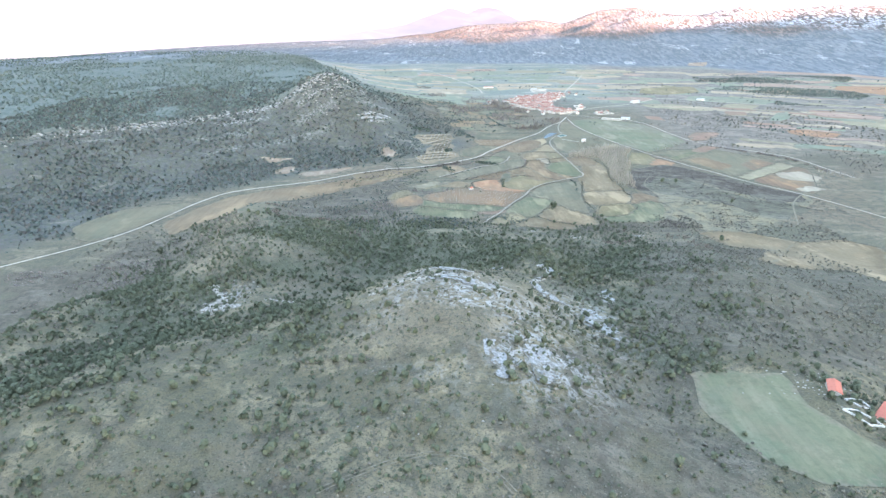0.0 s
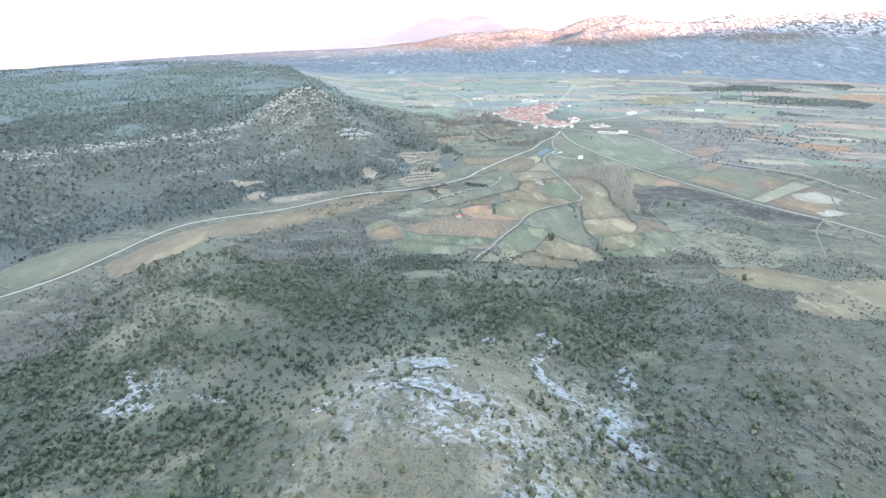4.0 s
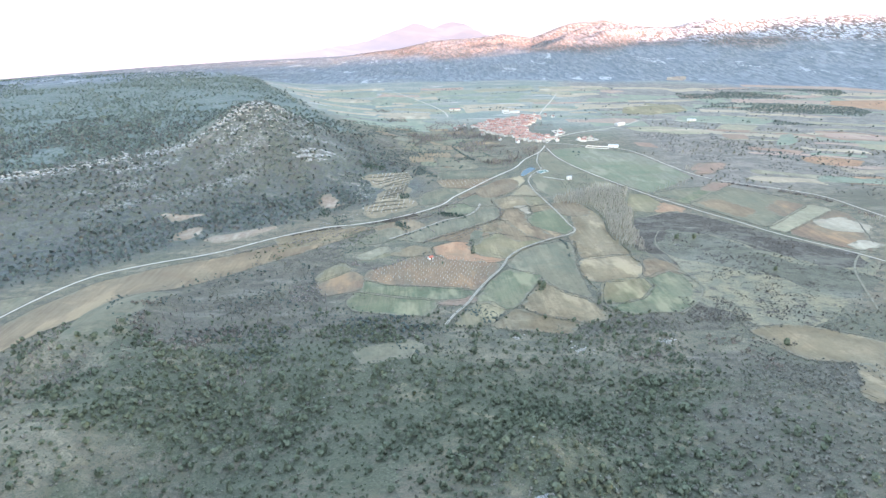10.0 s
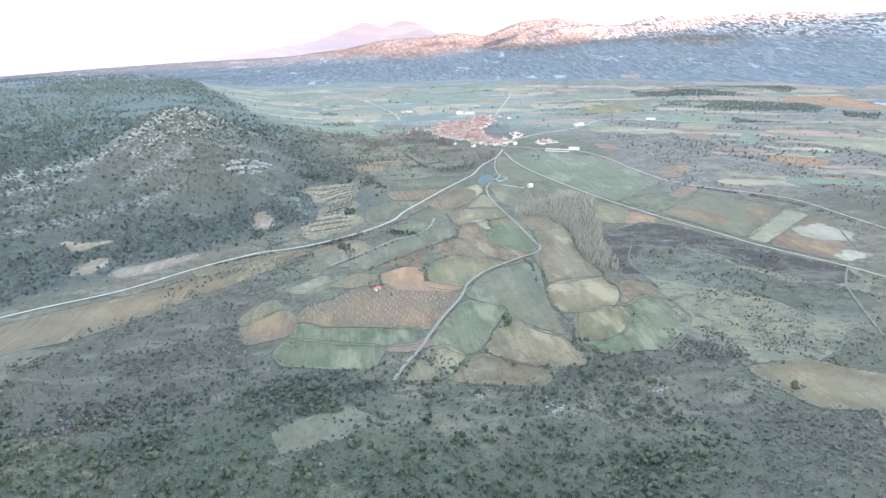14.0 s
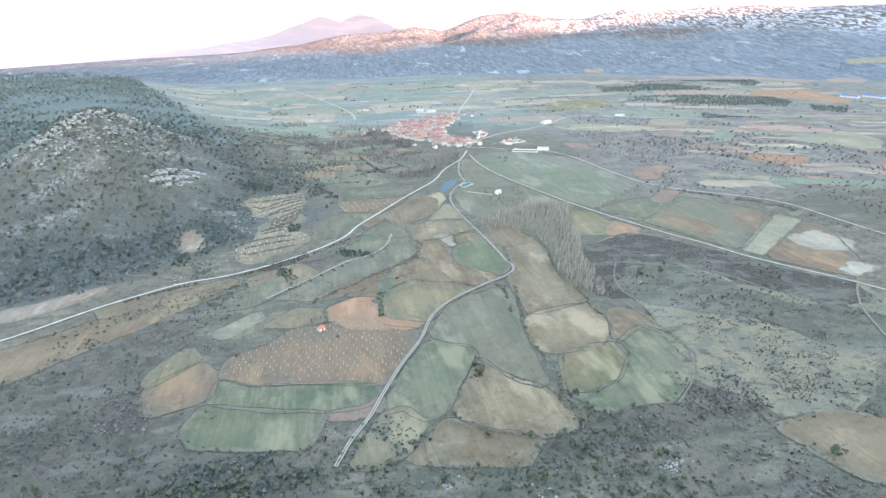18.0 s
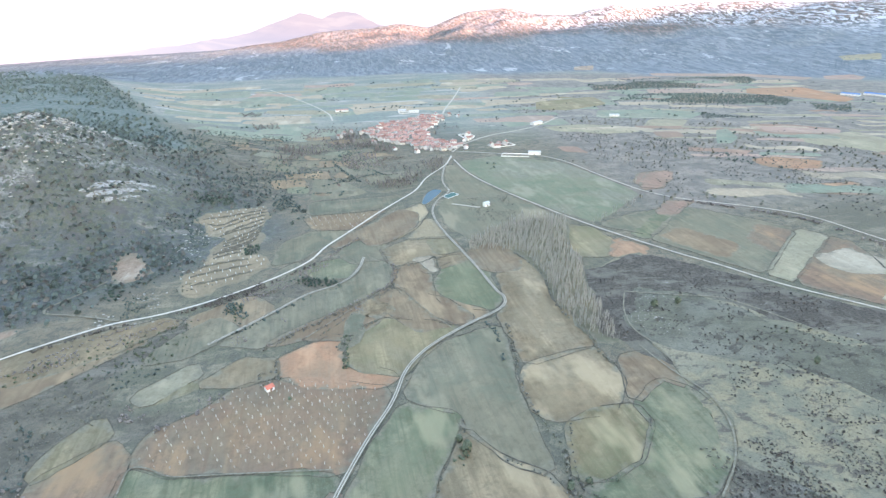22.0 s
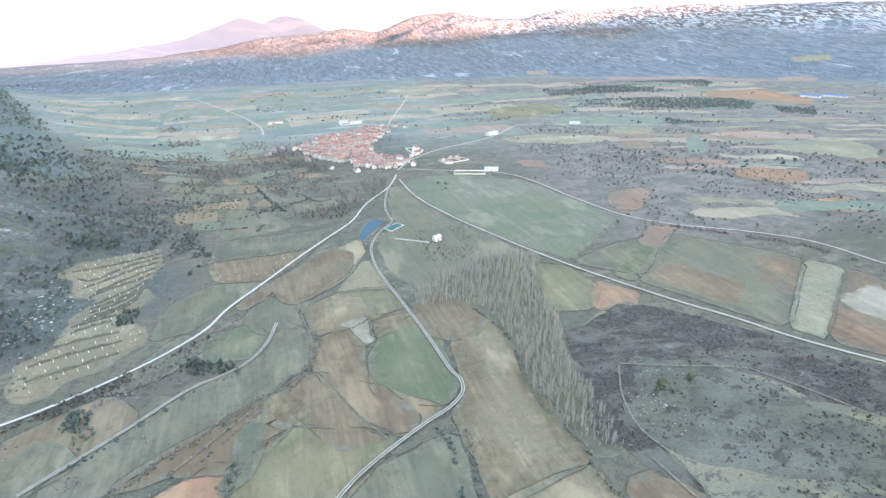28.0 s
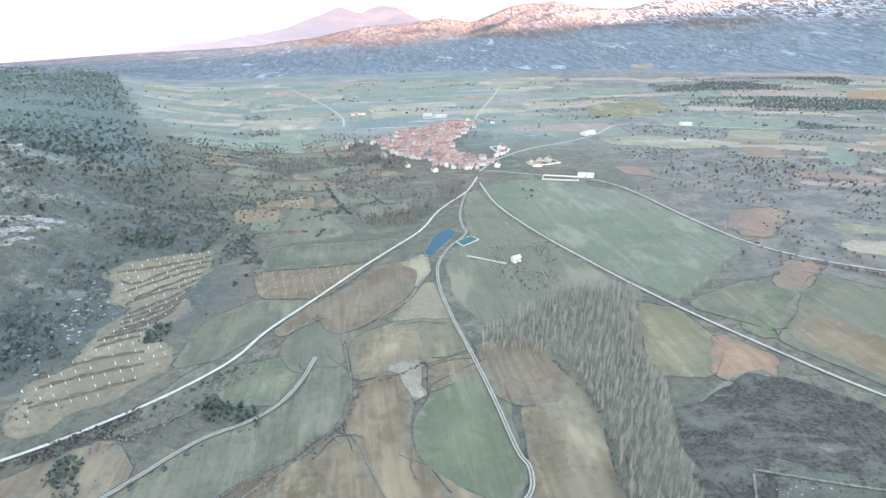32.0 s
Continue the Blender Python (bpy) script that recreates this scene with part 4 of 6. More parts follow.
def garden_parcels():
    """Small old plots between the table hill and the village."""
    rng = random.Random(31)
    y = 1305.0
    while y < 1720:
        depth = rng.uniform(22, 48)
        x = -0.42 * (y - 1364) + 20 + rng.uniform(0, 25)
        while x < 175:
            w = rng.uniform(24, 62)
            if rng.random() < 0.6:
                s, g = rng.uniform(-12, 12), rng.uniform(1, 4)
                OLD_PLOTS.append([(x + g, y + g), (x + w - g, y + g + rng.uniform(-7, 7)), (x + w - g + s, y + depth - g), (x + g + s, y + depth - g + rng.uniform(-7, 7))])
                field(rng.choice(["greygreen", "greygreen", "brown", "meadow", "greygreen", "brown", "greygreen"]), OLD_PLOTS[-1], True)
            x += w
        y += depth


garden_parcels()
for kind, pts in (
    ("plainred", [(1148, 2193), (1436, 2098), (1362, 2034), (1101, 2093)]),
    ("orange", [(1449, 2102), (1635, 2080), (1572, 1820), (1495, 1781), (1450, 1898), (1375, 2007)]),
    ("plainred", [(1414, 2610), (1749, 2458), (1877, 2272), (1782, 2224), (1694, 2394), (1381, 2523)]),
    ("plainred", [(1936, 2296), (2038, 2271), (2043, 2218), (1962, 2164), (1863, 2206)]),
    ("plaintan", [(633, 1669), (768, 1654), (816, 1599), (734, 1598)]),
    ("plaingreen", [(810, 1868), (961, 1831), (1048, 1753), (954, 1686), (758, 1771)]),
    ("plaingreen", [(924, 1552), (960, 1566), (923, 1483), (872, 1439), (846, 1446)]),
    ("red", [(792, 1581), (845, 1565), (803, 1523), (776, 1540)]),
    ("plainred", [(1033, 1564), (1179, 1489), (1136, 1452), (1016, 1508)]),
    ("orange", [(820, 1327), (874, 1332), (930, 1284), (887, 1242), (828, 1260), (808, 1286)]),
    ("red", [(803, 1578), (844, 1568), (827, 1518), (775, 1518)]),
    ("red", [(608, 1297), (646, 1296), (616, 1250), (576, 1220), (552, 1229)]),
    ("pale", [(648, 1629), (762, 1641), (768, 1586), (677, 1592)]),
    ("olive", [(713, 2051), (912, 2093), (882, 1948), (735, 1888), (664, 1926)]),
    ("red", [(542, 1512), (580, 1502), (576, 1440), (540, 1470)]),
):
    field(kind, pts, max(p[1] for p in pts) < 1000)

field("tan", [(124, 979), (134, 977), (146, 965), (149, 952), (139, 950), (132, 942), (126, 952), (121, 949), (128, 963)], True)
field("greygreen", [(121, 949), (114, 936), (106, 920), (101, 905), (98, 901), (95, 907), (99, 922), (108, 938), (116, 950)], True)
field("brown", [(164, 1188), (196, 1224), (211, 1201), (202, 1160), (168, 1121), (145, 1108), (134, 1135), (114, 1125), (105, 1112), (100, 1119), (124, 1150)])


def deep_in_other(own):
    """Tells whether a point lies well inside a field other than its own."""
    others = [(min(p[0] for p in q), max(p[0] for p in q), min(p[1] for p in q), max(p[1] for p in q), q) for n, q in enumerate(PLOTS) if n != own and max(p[1] for p in q) < 1400]

    def test(p):
        for x0, x1, y0, y1, q in others:
            if x0 + 3 < p.x < x1 - 3 and y0 + 3 < p.y < y1 - 3:
                if all(inside(p.x + dx, p.y + dy, q) for dx, dy in ((5, 0), (-5, 0), (0, 5), (0, -5))):
                    return True
        return False

    return test


for ring, material, ob, own in EDGES:
    margin(ring, material, ob, deep_in_other(own))
GRAVEL = Nodes("pale_gravel")
GRAVEL = GRAVEL.done(GRAVEL.mix(GRAVEL.ramp(GRAVEL.noise(0.3, 5), 0.35, 0.7), (0.38, 0.338, 0.272), (0.49, 0.440, 0.360)))
ASPHALT = Nodes("worn_pale_asphalt", 0.8)
ASPHALT = ASPHALT.done(ASPHALT.mix(ASPHALT.ramp(ASPHALT.noise(0.15, 6), 0.35, 0.7), (0.50, 0.447, 0.368), (0.60, 0.540, 0.450)))
BARESOIL = Nodes("trodden_soil")
BARESOIL = BARESOIL.done(BARESOIL.mix(BARESOIL.ramp(BARESOIL.noise(0.4, 5), 0.4, 0.65), (0.17, 0.155, 0.11), (0.255, 0.23, 0.175)))
VERGE = Nodes("track_verge")
VERGE = VERGE.done(VERGE.mix(VERGE.ramp(VERGE.noise(0.5, 6), 0.35, 0.7), (0.145, 0.138, 0.100), (0.235, 0.21, 0.16)))


def spline(pts, step=4.0):
    line = chaikin(pts, 3, closed=False)
    out = [line[0]]
    for a, b in zip(line, line[1:]):
        n = max(1, int((b - a).length / step))
        out += [a.lerp(b, (k + 1) / n) for k in range(n)]
    return out


def ribbon(name, pts, width, material, lift, offset=0.0, parent=None, step=4.0):
    line = spline(pts, step)
    verts, faces = [], []
    for k, p in enumerate(line):
        d = (line[min(k + 1, len(line) - 1)] - line[max(k - 1, 0)]).normalized()
        n = Vector((-d.y, d.x))
        wob = 1 + 0.12 * math.sin(k * 1.7) * math.sin(k * 0.31)
        for s in (-0.5, 0, 0.5):
            q = p + n * (offset + s * width * wob)
            verts.append((q.x, q.y, ground_z(q.x, q.y) + lift + (0.05 if s == 0 else 0)))
        if k:
            b = 3 * k
            faces += [(b - 3, b - 2, b + 1, b), (b - 2, b - 1, b + 2, b + 1)]
    return mesh_object(name, verts, faces, material, parent, smooth_faces=True)


def road(name, pts, width, material, label):
    tagged(ribbon(name, pts, width, material, 0.75), label, "road", kind="structure")


def track(name, pts, width, label, surface=GRAVEL):
    ob = tagged(ribbon(name, pts, width, VERGE, 0.7), label, "track", kind="structure")
    for s in (-1, 1):
        ribbon("wheel_rut", pts, width * 0.22, surface, 0.82, s * width * 0.27, ob)


road("main_road", [(-760, 340), (-560, 528), (-487, 595), (-447, 635), (-416, 682), (-397, 734), (-378, 797), (-349, 849), (-294, 878), (-224, 905), (-162, 954), (-119, 979), (-92, 993), (-56, 998), (-13, 1015), (38, 1048), (77, 1085), (91, 1119), (124, 1162), (160, 1212), (194, 1257), (231, 1303), (256, 1365), (305, 1431), (330, 1496)], 2.5, ASPHALT, "pale worn asphalt road along the valley")
track("farm_track", [(329, 1489), (298, 1418), (279, 1348), (275, 1304), (278, 1285), (250, 1250), (234, 1210), (230, 1164), (234, 1109), (239, 1068), (244, 1013), (246, 966), (250, 958), (247, 942), (233, 930), (213, 921), (168, 894), (143, 867), (129, 830), (109, 799), (89, 760), (80, 739), (65, 716), (55, 693)], 3.0, "two-rut gravel farm track between the fields")
road("valley_road", [(328, 1468), (327, 1368), (349, 1273), (382, 1176), (411, 1103), (438, 1047), (462, 999), (487, 962), (505, 925), (526, 895), (549, 866), (575, 832), (603, 785), (640, 700), (672, 620)], 2.5, GRAVEL, "pale gravel road across the valley")
road("upper_road", [(348, 1529), (421, 1489), (485, 1454), (511, 1405), (524, 1306), (541, 1223), (558, 1189), (584, 1157), (641, 1116), (691, 1067), (703, 985), (714, 925)], 2.7, GRAVEL, "pale gravel road curving past the meadow")
road("north_road", [(369, 1579), (441, 1646), (545, 1689), (610, 1735), (685, 1824), (808, 1769), (965, 1683), (1095, 1671), (1263, 1626)], 4.0, GRAVEL, "pale road leaving the village")
road("hill_lane", [(413, 1933), (442, 2028), (496, 2165), (589, 2437)], 4, GRAVEL, "pale lane climbing behind the village")
road("west_lane", [(134, 1923), (131, 2030), (62, 2284), (-53, 2605)], 4, GRAVEL, "pale lane on the plain")
track("river_lane", [(-6, 936), (20, 958), (46, 982), (61, 997), (75, 1009), (99, 1018), (114, 1031), (125, 1052), (132, 1079)], 3.0, "two-rut gravel lane beside the field bank")
road("side_lane", [(413, 1697), (390, 1625), (367, 1570), (339, 1525)], 4, GRAVEL, "pale village lane")
road("pasture_track", [(585, 851), (552, 821), (529, 793), (505, 745), (483, 699)], 2.2, BARESOIL, "pale worn path in the pasture")
for side in (-0.9, 0.9):
    tagged(ribbon("wheel_rut", [(-48, 153), (-36, 161), (-20, 169), (-3, 172), (11, 169), (21, 160), (27, 152)], 0.55, BARESOIL, 0.35, side), "faint wheel rut worn into the grassy hill", "track", kind="structure")
road("house_drive", [(266, 1227), (288, 1211), (299, 1203)], 3.5, GRAVEL, "short gravel drive")

road("heath_path", [(362, 938), (400, 922), (443, 906), (450, 893), (462, 873), (469, 858), (479, 837)], 1.4, BARESOIL, "narrow trodden path across the heath")
road("pasture_path", [(360, 935), (343, 907), (334, 876), (341, 850), (339, 821)], 1.2, BARESOIL, "narrow trodden path beside the heath")

road("bank_path", [(69, 927), (85, 943), (107, 964), (132, 985), (151, 1006), (157, 1023), (157, 1048), (151, 1094)], 1.1, BARESOIL, "narrow worn path along the field bank")
road("field_path", [(157, 1004), (165, 977), (178, 939), (190, 914)], 0.8, BARESOIL, "narrow worn path across the brown field")
road("quarry_lane", [(-123, 1084), (-137, 1064), (-168, 1030), (-126, 1016), (-89, 997)], 2.2, BARESOIL, "pale earth lane looping up to the old pit")
road("rim_path", [(327, 855), (332, 816), (342, 786), (333, 754), (315, 729), (289, 708)], 1.2, BARESOIL, "worn path round the curved green field")
road("crop_path", [(-30, 784), (-30, 807), (-19, 804), (-5, 792), (17, 789), (86, 776)], 1.0, BARESOIL, "pale path between the crop and the orchard")
WATER = Nodes("pond_water", 0.25)
WATER.bsdf.inputs["Specular IOR Level"].default_value = 0.03
WATER = WATER.done((0.025, 0.075, 0.105), WATER.noise(0.8, 3), 0.08, 0.2)
POOL = Nodes("pool_water", 0.5)
POOL.bsdf.inputs["Specular IOR Level"].default_value = 0.15
POOL = POOL.done((0.022, 0.095, 0.080), POOL.noise(0.8, 3), 0.05, 0.2)
CONCRETE = Nodes("pale_concrete")
CONCRETE = CONCRETE.done(CONCRETE.mix(CONCRETE.ramp(CONCRETE.noise(0.6, 5), 0.3, 0.7), (0.55, 0.55, 0.53), (0.70, 0.69, 0.66)))


def water(name, pts, material, rim, label):
    """A level sheet of water inside a raised bank."""
    if area(pts) < 0:
        pts = pts[::-1]
    ring = chaikin(pts, 2 if rim is VERGE else 0)
    z = max(ground_z(p.x, p.y) for p in ring) + 0.5
    mid = sum(ring, Vector((0, 0))) / len(ring)
    verts, faces = [(p.x, p.y, z) for p in ring], [list(range(len(ring)))]
    ob = tagged(mesh_object(name, verts, faces, material), label, "water", kind="structure")
    bank, bf, n = [], [], len(ring)
    for p in ring:
        d = (p - mid).normalized()
        for off, up in ((-0.2, -0.1), (0.3, 0.45), (2.0, 0.4), (3.4, -1.6)) if rim is VERGE else ((-0.1, -0.1), (0.1, 0.3), (0.5, 0.28), (0.8, -1.2)):
            q = p + d * off
            bank.append((q.x, q.y, z + up))
    for k in range(n):
        m = (k + 1) % n
        bf += [(4 * k + s, 4 * k + s + 1, 4 * m + s + 1, 4 * m + s) for s in range(3)]
    mesh_object("bank", bank, bf, rim, ob)
    return ob


water("pond", [(225, 1239), (242, 1286), (258, 1302), (268, 1290), (246, 1256), (231, 1232)], WATER, VERGE, "still blue pond beside the farm track")
water("water_tank", [(262, 1264), (279, 1277), (285, 1266), (267, 1252)], POOL, CONCRETE, "green water in an open concrete irrigation tank")

LIMESTONE = Nodes("bare_limestone", 0.85)
LIMESTONE = LIMESTONE.done(LIMESTONE.mix(LIMESTONE.ramp(LIMESTONE.noise(0.13, 7, 0.75, lump=0.8), 0.50, 0.55),
    LIMESTONE.mix(LIMESTONE.ramp(LIMESTONE.noise(0.5, 7, 0.78), 0.38, 0.62), (0.21, 0.212, 0.205), (0.40, 0.402, 0.392)),
    LIMESTONE.mix(LIMESTONE.ramp(LIMESTONE.noise(0.6, 5, 0.7), 0.4, 0.6), (0.125, 0.120, 0.092), (0.215, 0.195, 0.150))), LIMESTONE.noise(0.7, 6), 0.9, 0.8)
CRAGSTONE = Nodes("weathered_crag", 0.85)
CRAGSTONE = CRAGSTONE.done(CRAGSTONE.mix(CRAGSTONE.ramp(CRAGSTONE.noise(0.35, 7, 0.75), 0.35, 0.65), (0.27, 0.255, 0.225), (0.47, 0.445, 0.395)), CRAGSTONE.noise(0.7, 6), 0.8, 0.6)
for pts in (
    [(41, 247), (48, 246), (57, 242), (63, 236), (59, 220), (49, 213), (42, 216), (41, 227)],
    [(93, 340), (105, 341), (113, 319), (113, 288), (106, 287), (96, 306)],
    [(21, 242), (28, 241), (31, 225), (28, 212), (24, 213), (23, 226)],
    [(-5, 346), (17, 355), (18, 331), (0, 327)],
    [(-13, 310), (20, 308), (20, 296), (5, 302)],
    [(82, 427), (90, 427), (97, 415), (89, 414)],
    [(65, 380), (73, 382), (80, 356), (86, 341), (72, 340)],
    [(129, 400), (138, 403), (128, 366), (122, 372)],
    [(37, 421), (52, 423), (47, 408)],
    [(-192, 1246), (-176, 1262), (-150, 1282), (-148, 1279), (-172, 1257), (-188, 1244)],
    [(-184, 1241), (-160, 1262), (-128, 1290), (-126, 1285), (-154, 1258), (-178, 1240)],
    [(-168, 1276), (-146, 1294), (-122, 1306), (-121, 1302), (-144, 1288), (-164, 1272)],
    [(-172, 1240), (-150, 1256), (-132, 1272), (-131, 1268), (-150, 1250), (-168, 1237)],
):
    tagged(sheet("rock_slab", pts, LIMESTONE, "bare pale limestone slab breaking through the hillside", "rock", rough=2.4, lift=0.6, grain=7, every=1.5), group="limestone slabs on the hills")

# ---- plants ----


def leaf_material(name, dark, light, tip, rough=0.9):
    k = Nodes(name, rough)
    isle = k.add("ShaderNodeNewGeometry").outputs["Random Per Island"]
    c = k.mix(isle, dark, light)
    c = k.mix(k.times(k.ramp(k.noise(0.035, 3), 0.42, 0.66), 0.7), c, tip)
    c = k.mix(k.times(k.ramp(k.noise(0.16, 2, 0.5), 0.38, 0.62), 0.55), c, light)
    return k.done(c)


JUNIPER = leaf_material("juniper_leaves", (0.082, 0.097, 0.064), (0.138, 0.154, 0.103), (0.136, 0.144, 0.092))
OAK = leaf_material("grey_oak_scrub", (0.125, 0.120, 0.098), (0.220, 0.205, 0.168), (0.185, 0.188, 0.132))
# less red and more blue in these leaves, in place of haze
HILLSCRUB = leaf_material("hazed_hillside_leaves", (0.070, 0.092, 0.082), (0.128, 0.154, 0.136), (0.112, 0.130, 0.114))
HILLOAK = leaf_material("hillside_bare_oak", (0.095, 0.092, 0.084), (0.165, 0.158, 0.142), (0.135, 0.128, 0.116))
# plateau leaves carry the hilltop's haze as a lighter, bluer tone
PLATEAU = leaf_material("hazed_plateau_leaves", (0.100, 0.130, 0.112), (0.160, 0.190, 0.166), (0.142, 0.170, 0.148))
PINE = leaf_material("pine_needles", (0.038, 0.062, 0.050), (0.085, 0.115, 0.085), (0.085, 0.110, 0.075))
# ridge trees paled and blued in their colour to stand for haze
HAZEWOOD = leaf_material("hazed_distant_wood", (0.104, 0.137, 0.150), (0.178, 0.218, 0.230), (0.156, 0.192, 0.206))
# pines of the plain, their green lightened to imitate haze
STRIPWOOD = leaf_material("hazed_strip_wood", (0.105, 0.128, 0.112), (0.165, 0.188, 0.165), (0.148, 0.168, 0.148))
HEATHER = leaf_material("dark_heather", (0.085, 0.074, 0.064), (0.150, 0.130, 0.110), (0.125, 0.112, 0.094))
BROWNOAK = leaf_material("withered_oak_leaves", (0.150, 0.122, 0.100), (0.245, 0.205, 0.168), (0.200, 0.180, 0.155))
TWIG = leaf_material("bare_twigs", (0.400, 0.360, 0.300), (0.580, 0.530, 0.455), (0.490, 0.440, 0.370))
POPLARTWIG = leaf_material("poplar_twigs", (0.290, 0.262, 0.222), (0.450, 0.412, 0.354), (0.375, 0.342, 0.290))
DRYTWIG = leaf_material("brown_twigs", (0.180, 0.156, 0.140), (0.280, 0.245, 0.218), (0.235, 0.202, 0.178))
BARK = Nodes("grey_bark")
BARK = BARK.done(BARK.mix(BARK.ramp(BARK.noise(3.0, 5), 0.3, 0.7), (0.12, 0.10, 0.085), (0.22, 0.19, 0.165)))


def clump(rng, n, wide, high, leaf, pointed=0.0, spread=0.45):
    """A crown of n small leaf sprays; arrays of corners (n, 4, 3)."""
    out = np.zeros((n, 4, 3))
    lobes = [(rng.uniform(-spread, spread) * wide, rng.uniform(-spread, spread) * wide, rng.uniform(0.3, 0.75) * high, rng.uniform(0.4, 0.62)) for _ in range(5)]
    for k in range(n):
        lx, ly, lz, s = rng.choice(lobes)
        d = Vector((rng.gauss(0, 1), rng.gauss(0, 1), rng.gauss(0.15, 1))).normalized()
        f = rng.uniform(0.75, 1.0)
        p = Vector((lx + d.x * wide * s * f, ly + d.y * wide * s * f, lz + d.z * high * s * 0.75 * f))
        p.z = max(p.z, 0.04 * high)
        if pointed:
            t = min(max(p.z / high, 0), 1.1)
            p.x, p.y = p.x * (1 - pointed * t), p.y * (1 - pointed * t)
        n2 = (d + Vector((rng.uniform(-0.6, 0.6), rng.uniform(-0.6, 0.6), rng.uniform(-0.2, 0.6)))).normalized()
        a = n2.orthogonal().normalized()
        a.rotate(Matrix.Rotation(rng.uniform(0, 6.28), 3, n2))
        b = n2.cross(a)
        sz = leaf * rng.uniform(0.6, 1.3)
        for c, (u, v) in enumerate(((-1, -0.6), (0.7, -1), (1, 0.7), (-0.5, 1))):
            q = p + a * sz * u + b * sz * v
            out[k, c] = (q.x, q.y, max(q.z, 0))
    return out


def bare_crown(rng, n, wide, high, thick, narrow=1.0):
    """Bare twigs rising from a stem; thin blades (n, 4, 3)."""
    out = np.zeros((n, 4, 3))
    for k in range(n):
        z0 = high * rng.uniform(0.12, 0.75)
        a = rng.uniform(0, 6.28)
        reach = wide * rng.uniform(0.35, 1.0) * (1.15 - narrow * z0 / high)
        z1 = min(high * 1.02, z0 + high * rng.uniform(0.18, 0.4))
        t = thick * rng.uniform(0.6, 1.3)
        ca, sa = math.cos(a), math.sin(a)
        base, tip = (0.1 * reach * ca, 0.1 * reach * sa, z0), (reach * ca, reach * sa, z1)
        out[k] = [(base[0] - sa * t, base[1] + ca * t, base[2]), (base[0] + sa * t, base[1] - ca * t, base[2]),
                  (tip[0] + sa * t * 0.4, tip[1] - ca * t * 0.4, tip[2]), (tip[0] - sa * t * 0.4, tip[1] + ca * t * 0.4, tip[2])]
    return out


def quads_mesh(name, quads, material):
    v = np.ascontiguousarray(quads.reshape(-1, 3), dtype=np.float32)
    n = len(v)
    me = bpy.data.meshes.new(name)
    me.vertices.add(n)
    me.vertices.foreach_set("co", v.ravel())
    me.loops.add(n)
    me.loops.foreach_set("vertex_index", np.arange(n, dtype=np.int32))
    me.polygons.add(n // 4)
    me.polygons.foreach_set("loop_start", np.arange(0, n, 4, dtype=np.int32))
    me.update()
    me.materials.append(material)
    return me


def stem_mesh(name, r0, r1, high, material, lean=0.0, sides=6):
    verts, faces = [], []
    for k, (t, r) in enumerate(((0, r0 * 1.3), (0.12, r0), (0.6, (r0 + r1) / 2), (1, r1))):
        for s in range(sides):
            a = 6.283 * s / sides
            verts.append((r * math.cos(a) + lean * t * t, r * math.sin(a), t * high - 0.3 * (k == 0)))
        if k:
            for s in range(sides):
                m = (s + 1) % sides
                faces.append(((k - 1) * sides + s, (k - 1) * sides + m, k * sides + m, k * sides + s))
    me = bpy.data.meshes.new(name)
    me.from_pydata(verts, [], faces)
    me.materials.append(material)
    return me


def plant(name, trunk, crown, label, category):
    """A plant of two parts under an empty at its foot."""
    top = tagged(new(name), label, category)
    for n, me in (("trunk", trunk), ("crown", crown)):
        ob = new(n, me)
        ob.parent = top
    return top


def thicket(name, protos, spots, material, label, category):
    """One sheet of growth that nobody could count: spots are (x, y, size, turn)."""
    parts = []
    for k, (x, y, s, turn) in enumerate(spots):
        q = protos[k % len(protos)]
        c, d = math.cos(turn), math.sin(turn)
        r = np.empty_like(q)
        r[..., 0] = (q[..., 0] * c - q[..., 1] * d) * s + x
        r[..., 1] = (q[..., 0] * d + q[..., 1] * c) * s + y
        r[..., 2] = q[..., 2] * s + ground_z(x, y) - 0.1
        parts.append(r)
    ob = new(name, quads_mesh(name, np.concatenate(parts), material))
    return tagged(ob, label, category, kind="stuff")


BOXES = [(min(p[0] for p in q), max(p[0] for p in q), min(p[1] for p in q), max(p[1] for p in q), q) for q in PLOTS]


def farmed(x, y):
    return any(a < x < b and c < y < d and inside(x, y, q) for a, b, c, d, q in BOXES)


def scatter(rng, x0, x1, y0, y1, step, chance, small, big, avoid=True):
    """Jittered spots where chance(x, y) lets them stand."""
    xs, ys = np.arange(x0, x1, step), np.arange(y0, y1, step)
    X, Y = np.meshgrid(xs, ys, indexing="ij")
    rs = np.random.RandomState(rng.randrange(10 ** 6))
    X, Y = (X + rs.uniform(-0.6, 0.6, X.shape) * step).ravel(), (Y + rs.uniform(-0.6, 0.6, Y.shape) * step).ravel()
    keep = rs.rand(len(X)) < chance(X, Y)
    out = []
    for x, y in zip(X[keep], Y[keep]):
        if not (avoid and farmed(x, y)):
            out.append((float(x), float(y), small + (big - small) * rng.random() ** 2.2, rng.uniform(0, 6.28)))
    return out


rng = random.Random(41)
BUSHES = [clump(rng, 220, 1.15, 1.8, 0.20, 0.30, 0.25) for _ in range(5)]          # unit bushes, about 2 m wide
LIGHT_BUSHES = [clump(rng, 64, 1.1, 1.6, 0.34, 0.25, 0.28) for _ in range(6)]
SCRUB = [clump(rng, 24, 1.0, 1.3, 0.36) for _ in range(6)]
TUFTS = [clump(rng, 10, 1.0, 1.2, 0.5) for _ in range(6)]
